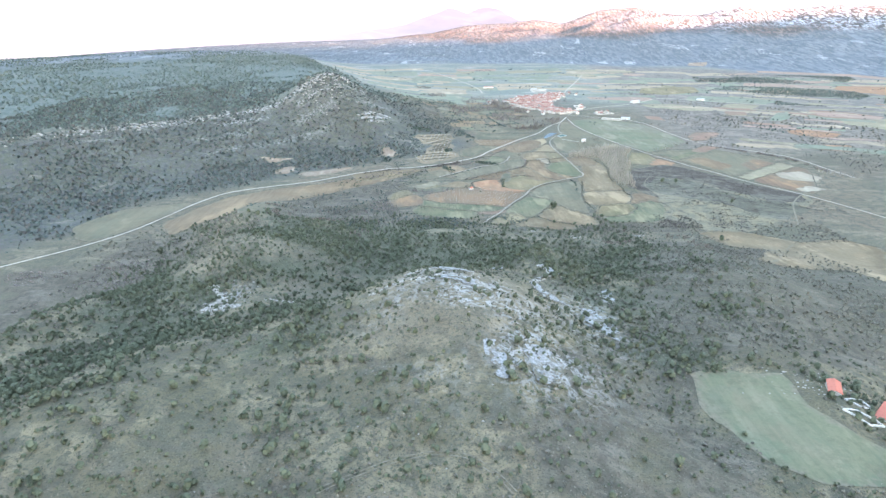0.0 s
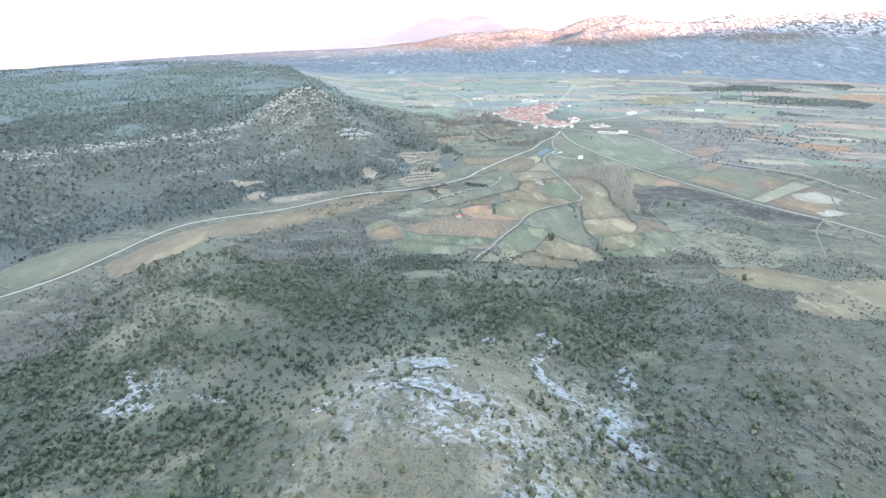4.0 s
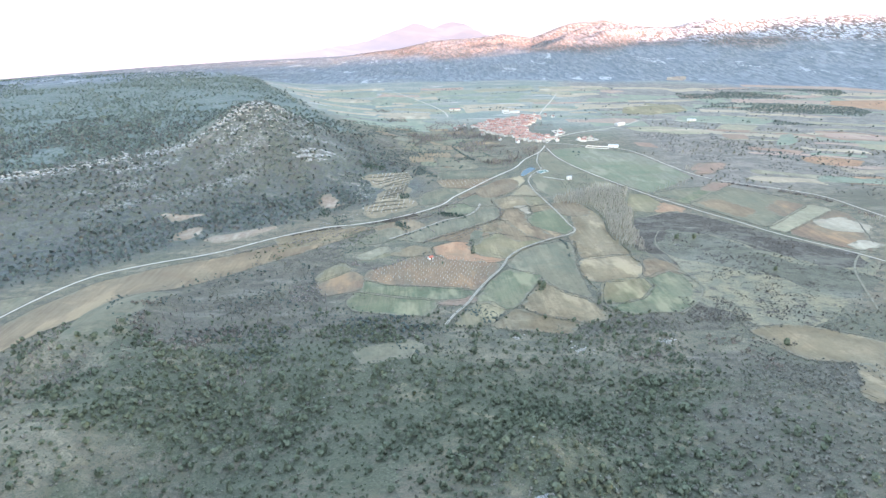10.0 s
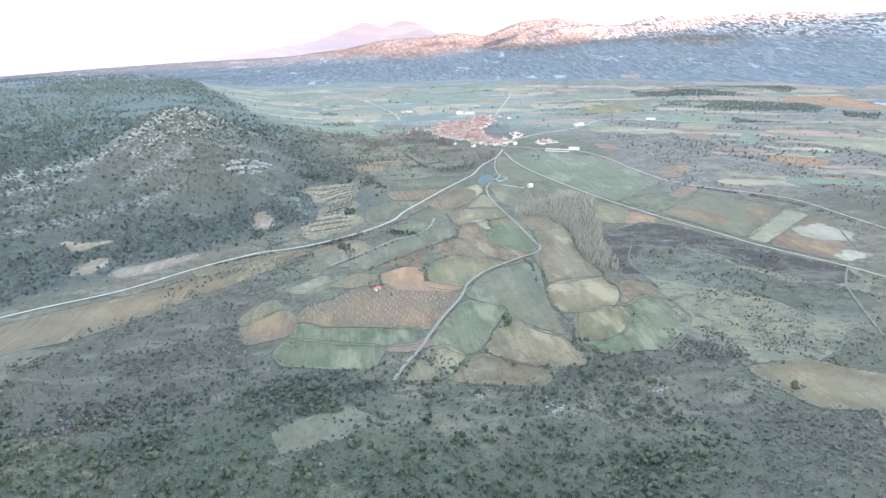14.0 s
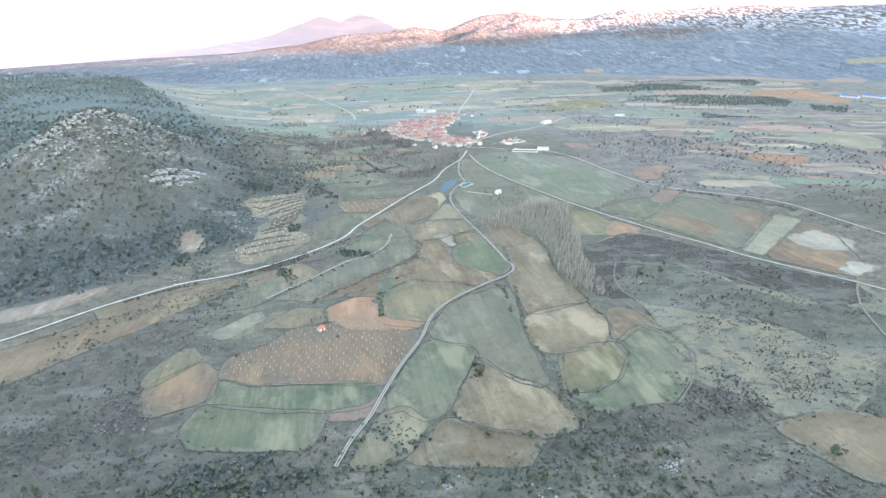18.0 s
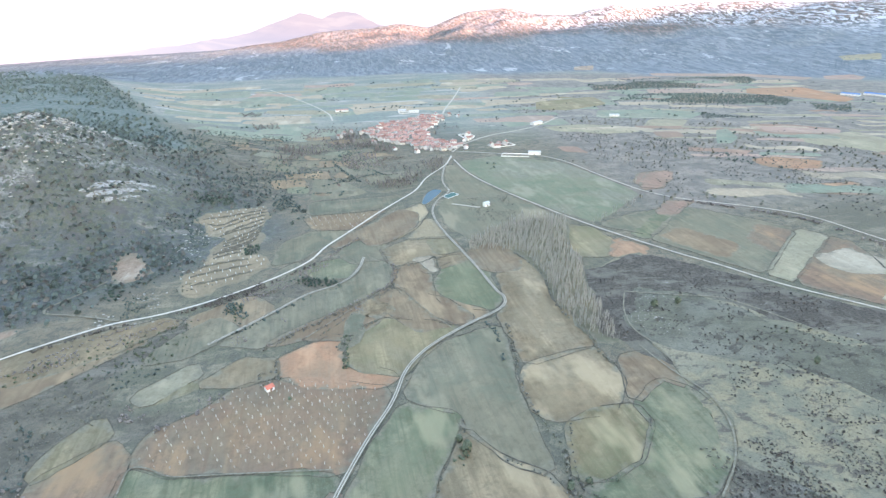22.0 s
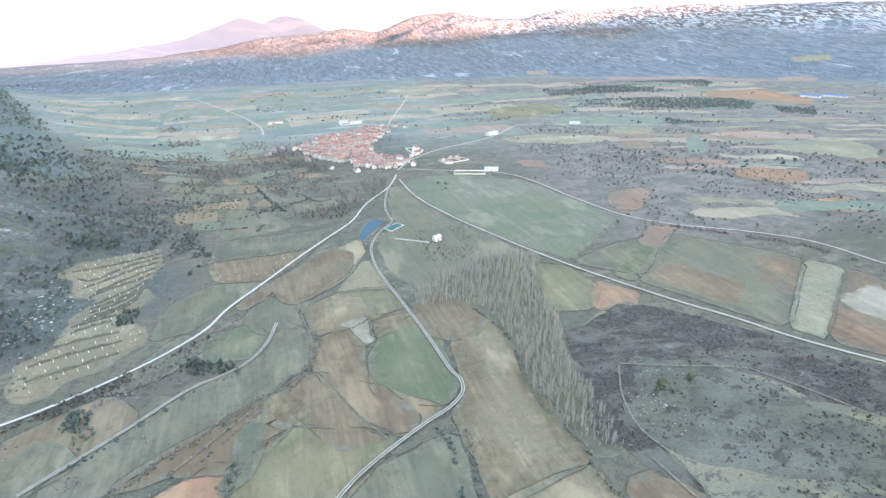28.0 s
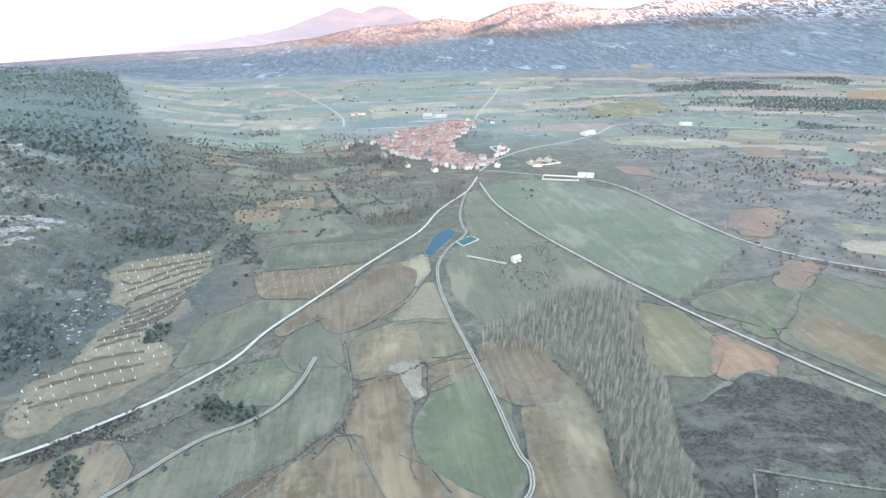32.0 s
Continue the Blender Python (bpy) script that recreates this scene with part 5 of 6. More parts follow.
SPECKS = [clump(rng, 7, 1.0, 1.5, 0.75) for _ in range(6)]


def massif_wood(x, y):
    """How thick the junipers grow on the hills near the start."""
    ox, oy = x + 60 * fbm(x, y, 60, 4), y + 60 * fbm(x + 300, y, 60, 4)
    thick = np.zeros_like(x)
    for poly in DENSE:
        thick = np.maximum(thick, within(ox, oy, poly))
    n = smooth(fbm(x, y, 60, 4), -0.02, 0.16)
    bare = np.zeros_like(x)
    for poly in CRESTS:
        bare = np.maximum(bare, within(ox, oy, poly))
    thick = thick * (1 - bare)
    west = smooth(-x, 30, 110) * (1 - smooth(y, 420, 520)) * smooth(y, 120, 190)
    return np.clip(0.08 + 0.30 * n + 0.66 * thick * (0.45 + 0.55 * n) + 0.6 * west * (0.3 + 0.7 * n), 0, 0.95) * (1 - 0.55 * bare) * (1 - smooth(y, 700, 760)) * smooth(x, -372, -330)


near = scatter(rng, -150, 190, 130, 400, 6.2, lambda x, y: 0.55 * massif_wood(x, y) + 0.03, 0.9, 2.5)
rng.shuffle(near)
singles, rest = near[:290], near[290:]
bush_kinds = []
for q in BUSHES:
    bush_kinds.append(plant("juniper_bush", stem_mesh("trunk", 0.10, 0.04, 1.0, BARK), quads_mesh("crown", q, JUNIPER), "dark green juniper bush on the dry grassy hill", "bush"))
for k, (x, y, s, turn) in enumerate(singles):
    m = pose(x, y, ground_z(x, y) - 0.05, 0, 0, math.degrees(turn)) @ Matrix.Scale(s, 4)
    ob = bush_kinds[k] if k < len(bush_kinds) else copy_thing(bush_kinds[k % len(bush_kinds)], m)
    ob.matrix_basis = m
    tagged(ob, group="juniper bushes on the near hill")

wood = scatter(rng, -420, 260, 120, 740, 4.2, massif_wood, 0.8, 3.0)
under = scatter(rng, -420, 300, 120, 740, 3.2, lambda x, y: 0.85 * massif_wood(x, y) + 0.04, 0.5, 1.5)
thicket("undergrowth", TUFTS, under, JUNIPER, "low green undergrowth between the junipers", "scrub")
wood = [p for p in wood if not (-150 < p[0] < 190 and p[1] < 400 and rng.random() < 0.5)] + rest
thicket("juniper_scrub", LIGHT_BUSHES, wood, JUNIPER, "dense dark green juniper and pine scrub", "scrub")


def oak_scrub(x, y):
    east = smooth(x, 40, 130) * smooth(y, 190, 300) * (1 - smooth(y, 640, 720))
    west = smooth(-x, 170, 240) * (1 - smooth(y, 760, 860)) * smooth(x, -372, -340)
    foot = smooth(y, 520, 580) * (1 - smooth(y, 690, 730))
    return np.clip(0.75 * east + 0.40 * west + 0.50 * foot, 0, 0.85) * smooth(fbm(x + 300, y, 70, 3), -0.2, 0.15) + 0.02


oaks = scatter(rng, -430, 520, 120, 780, 5.4, oak_scrub, 0.7, 2.0)
thicket("oak_scrub", SCRUB, oaks, OAK, "grey leafless oak scrub on the slopes", "scrub")
tufts = scatter(rng, -400, 460, 120, 760, 3.2, lambda x, y: 0.75 * smooth(fbm(x, y, 55, 4), -0.10, 0.16), 0.3, 1.1)
thicket("low_shrubs", TUFTS, tufts, OAK, "small low shrubs dotted over the grass", "scrub")


def slope_scrub(x, y):
    return 0.8 * west_side(x, y) * smooth(fbm(x, y, 120, 3), -0.35, 0.1)


face = scatter(rng, -900, 160, 420, 1700, 6.4, slope_scrub, 0.9, 2.8)
thicket("hillside_scrub", SPECKS, face, HILLSCRUB, "dark juniper scrub on the table hill, tinted for haze", "scrub")
face = scatter(rng, -900, 140, 420, 1600, 8.5, slope_scrub, 0.9, 2.6)
thicket("hillside_oaks", SPECKS, face, HILLOAK, "grey bare scrub on the table hill", "scrub")


def plateau(x, y):
    s = (x + 253) * 0.625 - (y - 1353) * 0.78
    edge = x + 200 + 0.42 * (y - 1364)
    return 0.85 * smooth(-s, 0, 60) * (1 - smooth(edge, 165, 195)) * smooth(fbm(x, y, 160, 3), -0.3, 0.1)


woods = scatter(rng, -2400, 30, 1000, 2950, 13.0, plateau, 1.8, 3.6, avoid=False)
thicket("plateau_wood", SPECKS, woods, PLATEAU, "dark evergreen wood on the flat hilltop, tinted for haze", "wood")


def valley_bits(x, y):
    left = (1 - smooth(x, 150, 330)) * smooth(y, 1240, 1330) * (1 - smooth(y, 1750, 1900))
    right = smooth(x, 430 + 0.12 * (y - 1100), 560 + 0.12 * (y - 1100)) * smooth(y, 1080, 1180) * (1 - smooth(y, 2200, 2500))
    return np.clip(0.55 * left + 0.42 * right, 0, 1) * smooth(fbm(x * 0.5, y, 130, 3), 0.02, 0.18)


bits = scatter(rng, -200, 1500, 1100, 2300, 8.5, valley_bits, 0.9, 2.4, avoid=True)
thicket("valley_scrub", SPECKS, bits, OAK, "grey scrub on the rough ground of the valley", "scrub")
dry = scatter(rng, 320, 520, 640, 900, 2.6, lambda x, y: 0.6 * smooth(fbm(x * 0.7, y, 40, 5, 0.65), 0.06, 0.26), 0.35, 1.0, avoid=False)
thicket("pasture_tufts", SPECKS, dry, HEATHER, "dark low tufts in the dry pasture", "scrub")
tufts = scatter(rng, 340, 590, 750, 1010, 3.0, lambda x, y: 0.45 * smooth(fbm(x, y, 40, 4), 0.06, 0.2) * smooth(-(x - 520) * 0.83 - (y - 915) * 0.56, 6, 14), 0.4, 1.1, avoid=False)
thicket("heath_tufts", SCRUB, tufts, HEATHER, "dark heather tufts beside the valley road", "scrub")
foot = scatter(rng, 60, 420, 560, 720, 4.6, lambda x, y: 0.35 * smooth(fbm(x, y, 60, 3), -0.12, 0.1), 0.6, 1.7)
thicket("foothill_scrub", SCRUB, foot, OAK, "grey heather scrub at the foot of the hill", "scrub")
knoll = scatter(rng, 285, 350, 1150, 1245, 3.2, lambda x, y: 0.6 * smooth(fbm(x, y, 26, 3), -0.02, 0.1), 0.5, 1.0, avoid=False)
thicket("knoll_heather", SCRUB, knoll, HEATHER, "dark heather round the small white house", "scrub")
for poly in ([(1025, 2362), (1129, 2465), (1229, 2456), (1415, 2441), (1682, 2380), (1633, 2269), (1500, 2171), (1246, 2198), (1045, 2206), (981, 2222)], [(1029, 2089), (1238, 2060), (1418, 1956), (1402, 1851), (1317, 1791), (1158, 1852), (1055, 1925), (915, 1976)], [(1395, 1796), (1470, 1734), (1378, 1656), (1343, 1717)], [(1031, 1759), (1075, 1700), (1130, 1653), (990, 1680)]):
    xs, ys = [p[0] for p in poly], [p[1] for p in poly]
    pts = scatter(rng, min(xs), max(xs), min(ys), max(ys), 6.0, lambda x, y: 0.95 * smooth(fbm(x * 0.5, y, 120, 3), -0.3, -0.05), 1.2, 2.4, avoid=False)
    thicket("pine_wood", SPECKS, [p for p in pts if inside(p[0], p[1], poly)], STRIPWOOD, "dark strip of pine wood on the plain, tinted for haze", "wood")

# rough corners of the valley
def wild(poly, leaves, step, lo, hi, text):
    xs, ys = [p[0] for p in poly], [p[1] for p in poly]
    pts = scatter(rng, min(xs), max(xs), min(ys), max(ys), step, lambda x, y: 0.8 * smooth(fbm(x, y, 12 * step, 3), -0.16, 0.06), lo, hi, avoid=False)
    pts = [p for p in pts if inside(p[0] + 9 * float(fbm(np.array(p[0]), np.array(p[1]), 25, 2)), p[1], poly)]
    if pts:
        thicket("thicket", SCRUB, pts, leaves, text, "thicket")


wild(MOORS[1], OAK, 4.2, 0.4, 1.3, "grey scrub on the bank above the fields")
wild([(-154, 888), (-130, 903), (-99, 913), (-80, 918), (-90, 900), (-118, 882), (-148, 874)], JUNIPER, 3.4, 0.7, 1.7, "band of dark bushes along the stream")
wild([(-72, 956), (-24, 990), (0, 1000), (-8, 984), (-44, 951), (-65, 937)], JUNIPER, 3.6, 0.6, 1.5, "band of dark bushes on the field bank")
wild([(-70, 925), (-49, 935), (-32, 920), (-46, 907)], JUNIPER, 3.6, 0.7, 1.6, "clump of dark bushes below the lane")
wild([(-104, 897), (-57, 927), (-34, 933), (-33, 909), (-68, 874), (-113, 846), (-125, 872)], HILLSCRUB, 3.4, 0.5, 1.5, "dark scrub band above the stream")
wild([(-100, 1048), (-74, 1045), (-62, 995), (-89, 997)], HILLSCRUB, 3.6, 0.6, 1.6, "dark bushes in the old pit")
wild([(-118, 1080), (-100, 1045), (-108, 1030), (-122, 1050)], PINE, 3.4, 1.0, 2.0, "young pines beside the old pit")
wild([(208, 691), (228, 693), (240, 669), (233, 631), (216, 610), (196, 615), (198, 640)], BROWNOAK, 4.2, 1.2, 2.6, "pale brown bare oaks below the fields")
wild([(296, 640), (321, 635), (325, 606), (311, 587), (281, 592), (287, 619)], BROWNOAK, 4.6, 1.0, 2.4, "pale brown bare oaks on the hill's foot")
wild([(292, 657), (306, 663), (319, 655), (307, 643), (286, 646)], BROWNOAK, 3.0, 0.7, 1.4, "orange-brown reeds in a damp hollow")
wild([(-42, 707), (-13, 717), (37, 713), (46, 691), (25, 677), (-4, 680), (-34, 687)], HILLSCRUB, 3.4, 0.7, 2.2, "dark green bushes below the crop")
wild([(-58, 665), (-50, 699), (1, 683), (19, 665), (18, 649)], JUNIPER, 3.4, 0.8, 2.4, "dark green bushes on the hill's foot")
wild([(72, 733), (101, 736), (113, 711), (98, 693), (74, 703)], HILLSCRUB, 3.0, 0.6, 1.6, "grey-green brambles beside the farm track")
wild([(-113, 794), (-80, 807), (-63, 754), (-97, 756)], DRYTWIG, 3.4, 0.6, 1.8, "grey thicket on the slope")
wild(MOORS[14], HILLSCRUB, 5.0, 0.5, 1.8, "dark bushes dotted over the lower slope")
wild([(-6, 1008), (13, 1005), (27, 968), (16, 958), (5, 972)], HILLSCRUB, 2.6, 0.9, 2.0, "square plot of dark young pines")
wild([(-25, 983), (-2, 1007), (32, 1020), (64, 1050), (92, 1043), (97, 1022), (60, 1018), (34, 990), (10, 997), (-3, 986), (-22, 972)], HILLSCRUB, 3.6, 0.4, 1.4, "dark bushes on the rough strip by the lane")
wild([(10, 939), (29, 955), (54, 966), (58, 957), (38, 940), (18, 929)], DRYTWIG, 2.8, 0.5, 1.5, "dark brambles below the lane")
wild([(-20, 1014), (18, 1035), (30, 1046), (35, 1030), (-2, 1007), (-13, 1002)], HEATHER, 2.2, 0.7, 1.6, "dark thicket on the road bank")
wild(MOORS[2], DRYTWIG, 2.8, 0.6, 1.5, "purple-brown bramble thicket beside the orchard")
wild([(-6, 805), (8, 808), (15, 795), (-2, 790)], DRYTWIG, 2.6, 0.6, 1.2, "brown bramble patch in the crop")
wild([(36, 888), (56, 888), (60, 857), (39, 872)], OAK, 3.0, 0.7, 1.6, "bushes round the small field hut")
wild([(-200, 893), (-100, 960), (-13, 1003), (38, 1036), (80, 1075), (95, 1072), (50, 1022), (-10, 985), (-100, 940), (-200, 870)], DRYTWIG, 2.3, 0.5, 1.3, "grey brambles below the road bank")
wild([(-200, 905), (-80, 960), (10, 995), (30, 985), (-20, 930), (-90, 905), (-170, 880)], JUNIPER, 5.2, 0.5, 1.6, "dark bushes dotted over the rough strip")
wild([(-53, 1040), (-30, 1045), (10, 1062), (20, 1070), (-10, 1062), (-45, 1060)], OAK, 3.4, 0.5, 1.4, "grey scrub at the foot of the terraces")
wild([(119, 314), (183, 295), (291, 321), (498, 479), (434, 601), (262, 638), (177, 447)], OAK, 4.6, 0.6, 1.7, "dense grey shrubs on the hill's flank")
wild(MOORS[3], OAK, 3.6, 0.5, 1.5, "dark heather scrub below the fields")
wild([(-250, 745), (-201, 755), (-146, 715), (-122, 665), (-134, 612), (-159, 602), (-198, 629)], BROWNOAK, 5.0, 1.2, 3.0, "withered brown oaks on the hillside")
wild([(-196, 812), (-134, 826), (-100, 752), (-135, 722), (-183, 756)], OAK, 4.2, 0.8, 1.8, "grey bare thicket on the slope")
wild([(292, 669), (316, 668), (312, 646), (282, 644)], BROWNOAK, 3.6, 0.9, 1.9, "brown oak clump at the foot of the hill")
wild([(385, 775), (470, 770), (456, 740), (382, 690), (365, 729), (360, 750)], HEATHER, 2.0, 0.35, 0.9, "dark heather patch in the pasture")
wild([(300, 745), (345, 742), (356, 710), (350, 690), (286, 690), (290, 720)], HEATHER, 2.2, 0.5, 1.2, "dark heather below the round field")
wild(MOORS[5], HILLSCRUB, 5.2, 0.5, 1.8, "grey bushes on the old plots")
wild([(-60, 1300), (0, 1290), (30, 1330), (-40, 1500), (-110, 1620), (-150, 1700), (-110, 1500)], HILLSCRUB, 5.9, 0.9, 2.2, "green bushes at the table hill's foot")
wild([(-10, 1310), (190, 1330), (175, 1560), (60, 1750), (-170, 1770), (-70, 1530)], HILLSCRUB, 6.0, 0.5, 1.9, "dark bushes among the old plots")
wild(MOORS[6], DRYTWIG, 6.0, 1.2, 2.6, "purple-grey bare thicket by the village")
wild(MOORS[7], DRYTWIG, 8.0, 1.6, 3.0, "purple-grey bare thicket on the plain")
wild(MOORS[8], DRYTWIG, 5.5, 0.8, 2.0, "dark bare gardens inside the village")
wild(MOORS[0], HILLOAK, 7.5, 0.7, 1.9, "grey-mauve scrub on the rough ground")
wild(MOORS[13], DRYTWIG, 4.2, 0.6, 1.8, "mauve bare thicket between the hill and the road")
wild(MOORS[9], HILLOAK, 8.5, 0.7, 1.9, "grey scrub beyond the upper road")

wild([(-80, 1323), (-28, 1343), (-23, 1297), (-72, 1295)], PINE, 4.0, 1.2, 2.6, "dark evergreen trees at the hill's foot")
wild([(20, 1323), (46, 1328), (74, 1220), (59, 1193), (29, 1252)], HILLSCRUB, 3.6, 1.0, 2.6, "dark bushes beside the terraces")
wild([(-100, 1250), (-69, 1262), (-30, 1149), (-45, 1090), (-90, 1120), (-120, 1180)], HILLSCRUB, 3.8, 0.7, 2.0, "dark bushes between pale boulders")
wild([(131, 1552), (196, 1578), (198, 1447), (142, 1448)], DRYTWIG, 4.4, 1.0, 2.4, "dark bare trees below the village")
wild([(201, 1519), (246, 1525), (220, 1331), (191, 1345)], BROWNOAK, 4.4, 1.0, 2.2, "reddish-brown oaks below the village")
wild([(-60, 1440), (60, 1420), (70, 1380), (-20, 1390)], HILLSCRUB, 6.0, 0.8, 2.2, "dark bushes between the old plots")


def plain_trees(x, y):
    """Rows of small trees along the plots of the plain."""
    rows = smooth(np.abs(fbm(x * 0.4, y * 1.3, 110, 2)), 0.03, 0.0)
    return 0.5 * rows * smooth(x + 0.42 * (y - 1364), 10, 60) * smooth(y + 0.3 * x, 1450, 1600) * (1 - smooth(np.hypot(x - HUB[0], y - HUB[1]), 2400, 2550))


thicket("plain_trees", SCRUB, scatter(rng, -600, 1900, 1150, 2700, 8.0, plain_trees, 0.9, 3.4, avoid=False), HILLSCRUB, "thin rows of dark bushes between far fields", "hedge")


def ridge_trees(x, y):
    r = np.hypot(x - HUB[0], y - HUB[1])
    return 0.8 * smooth(r, 2600, 2900) * (1 - smooth(r, 4040, 4090)) * smooth(fbm(x, y, 300, 4), -0.25, 0.12)


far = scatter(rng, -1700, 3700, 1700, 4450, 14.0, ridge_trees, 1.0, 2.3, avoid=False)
thicket("ridge_wood", SPECKS, far, HAZEWOOD, "scrub oak on the far ridge, tinted blue-grey for haze", "wood")

# bare trees
GROVE = [(-8, 1554), (60, 1700), (150, 1755), (200, 1690), (249, 1569), (311, 1497), (303, 1422), (251, 1359), (213, 1303), (173, 1308), (134, 1323), (79, 1413)]
BARE = [bare_crown(rng, 44, 2.9, 7.0, 0.2) for _ in range(5)]
spots = [p for p in scatter(rng, -10, 330, 1303, 1760, 6.0, lambda x, y: 0.85 * smooth(fbm(x, y, 80, 3), -0.2, 0.05), 0.6, 1.5) if inside(p[0], p[1], GROVE)]
thicket("village_grove", BARE, spots, DRYTWIG, "bare grey-brown trees below the village", "wood")
lower = [p for p in scatter(rng, -330, -60, 560, 760, 7.0, lambda x, y: 0.35 * smooth(fbm(x, y, 80, 3), -0.1, 0.1), 0.5, 0.9)]
thicket("valley_side_trees", BARE, lower, DRYTWIG, "bare brown trees on the valley side", "wood")

POPLARS = [(339, 1153), (392, 1133), (355, 1054), (352, 1012), (331, 952), (323, 902), (316, 864), (301, 872), (293, 891), (291, 931), (303, 993), (301, 1050), (274, 1060), (246, 1066), (251, 1088), (268, 1099), (306, 1122)]
poplar_kinds, crowns = [], [bare_crown(rng, 150, 2.2, 12.5, 0.030, 0.5) for _ in range(5)]
for q in crowns:
    poplar_kinds.append(plant("poplar_tree", stem_mesh("trunk", 0.09, 0.025, 12.5, POPLARTWIG), quads_mesh("crown", q, POPLARTWIG), "tall bare grey poplar in the stream plantation", "tree"))
spots = []
for k in range(56):
    for j in range(25):
        x, y = 244 + j * 6.2 + (k % 2) * 3 + rng.uniform(-1.8, 1.8), 860 + k * 5.3 + rng.uniform(-1.6, 1.6)
        if inside(x, y, POPLARS):
            spots.append((x, y))
rng.shuffle(spots)
for k, (x, y) in enumerate(spots[:290]):
    m = pose(x, y, ground_z(x, y), 0, 0, rng.uniform(0, 364)) @ Matrix.Scale(rng.uniform(0.6, 1.05), 4)
    ob = poplar_kinds[k] if k < len(poplar_kinds) else copy_thing(poplar_kinds[k % len(poplar_kinds)], m)
    ob.matrix_basis = m
    tagged(ob, group="poplars of the plantation")
thin = [bare_crown(rng, 90, 2.1, 12.0, 0.030, 0.4) for _ in range(6)]
more = [p for p in scatter(rng, 244, 395, 860, 1156, 2.4, lambda x, y: 0.55 + 0 * x, 0.35, 0.9, avoid=False) if inside(p[0], p[1], POPLARS)]
thicket("poplar_plantation", thin, more, POPLARTWIG, "dense rows of bare grey poplars", "wood")
roadside = [(543 + 2.2 * k, 1244 - 1.6 * k, rng.uniform(1.0, 1.4)) for k in range(4)]
roadside += [(581 + 23 * k / 15 + rng.uniform(-4, 4), 1448 - 105 * k / 15 + rng.uniform(-4, 4), rng.uniform(0.7, 1.1)) for k in range(16)]
roadside += [(666 + 58 * k / 17 + rng.uniform(-3, 3), 955 - 32 * k / 17 + rng.uniform(-3, 3), rng.uniform(0.6, 0.95)) for k in range(18)]
roadside += [(420 + 100 * k / 21 + rng.uniform(-6, 6), 1108 + 73 * k / 21 + rng.uniform(-7, 7), rng.uniform(0.45, 0.8)) for k in range(22)]
for x, y, s in roadside:
    ob = copy_thing(poplar_kinds[rng.randrange(5)], pose(x, y, ground_z(x, y), 0, 0, rng.uniform(0, 364)) @ Matrix.Scale(s, 4))
    tagged(ob, "bare grey poplar standing beside the meadow", group="poplars beside the roads")


def hedge(pts, width, size, material, gap=2.4, label="unkempt dark hedge along the field bank"):
    line = spline(pts, gap)
    spots = []
    for p in line:
        for _ in range(2):
            if rng.random() < 0.62 and fbm(np.array(p.x), np.array(p.y), 30, 2) > -0.22:
                spots.append((p.x + rng.uniform(-1, 1) * width, p.y + rng.uniform(-1, 1) * width, size * rng.uniform(0.5, 1.3), rng.uniform(0, 6.28)))
    if spots:
        thicket("hedge", SCRUB, spots, material, label, "hedge")


hedge([(293, 1046), (301, 1016), (302, 985), (293, 950), (289, 925), (293, 891), (296, 872), (292, 853), (294, 837)], 1.2, 1.3, OAK)
hedge([(238, 915), (228, 867), (219, 830), (217, 798), (223, 766), (213, 729)], 1.6, 1.2, OAK)
hedge([(170, 800), (166, 776), (178, 768), (204, 746), (212, 722)], 0.8, 0.8, OAK)
hedge([(133, 728), (148, 713), (165, 701), (197, 693), (215, 698)], 1.0, 0.9, OAK)
hedge([(160, 1052), (157, 1012), (125, 987), (81, 957), (42, 924)], 1.3, 1.0, DRYTWIG)
hedge([(-200, 900), (-100, 968), (-37, 1000), (-11, 1011), (20, 1027), (53, 1049), (92, 1085), (129, 1135)], 1.6, 1.1, DRYTWIG, label="brown brambles on the road bank")
hedge([(-140, 960), (-92, 985), (-56, 990), (-13, 1006), (38, 1039), (80, 1077)], 2.4, 1.5, HEATHER, label="dark scrub on the bank below the road")
hedge([(162, 1033), (151, 996), (126, 974), (77, 925), (51, 909), (49, 894)], 1.0, 0.8, OAK)
hedge([(236, 782), (223, 752), (218, 731), (227, 721)], 0.8, 0.8, OAK)
hedge([(287, 774), (277, 754), (257, 738), (235, 733)], 0.6, 0.6, OAK)
hedge([(576, 1158), (630, 1104), (678, 1055), (690, 968)], 3.0, 2.0, DRYTWIG, label="brown thicket below the upper road")
hedge([(-20, 838), (0, 850), (25, 868), (-28, 858), (-45, 852)], 4.0, 1.2, DRYTWIG, label="tangled brown thicket beside the orchard")
hedge([(100, 880), (101, 900), (104, 922)], 2.2, 1.2, JUNIPER, label="green bushes at the orange field's edge")
hedge([(160, 770), (166, 778), (150, 752)], 3.0, 1.3, JUNIPER, label="green thicket between the fields")
hedge([(-10, 930), (20, 953), (46, 977), (75, 1004), (99, 1013), (118, 1031)], 2.4, 1.2, HILLSCRUB, label="dark bushes along the gravel lane")
hedge([(38, 918), (80, 950), (126, 982), (156, 1006)], 1.8, 1.2, OAK)
hedge([(130, 942), (108, 925), (101, 905), (100, 888)], 1.4, 1.0, OAK)
hedge([(69, 927), (85, 943), (107, 964), (132, 985), (151, 1006), (157, 1023), (157, 1048), (151, 1094)], 1.3, 1.0, BROWNOAK, label="brown dead bracken along the field bank")
hedge([(117, 1507), (130, 1440), (152, 1373)], 2.0, 1.8, HILLSCRUB)
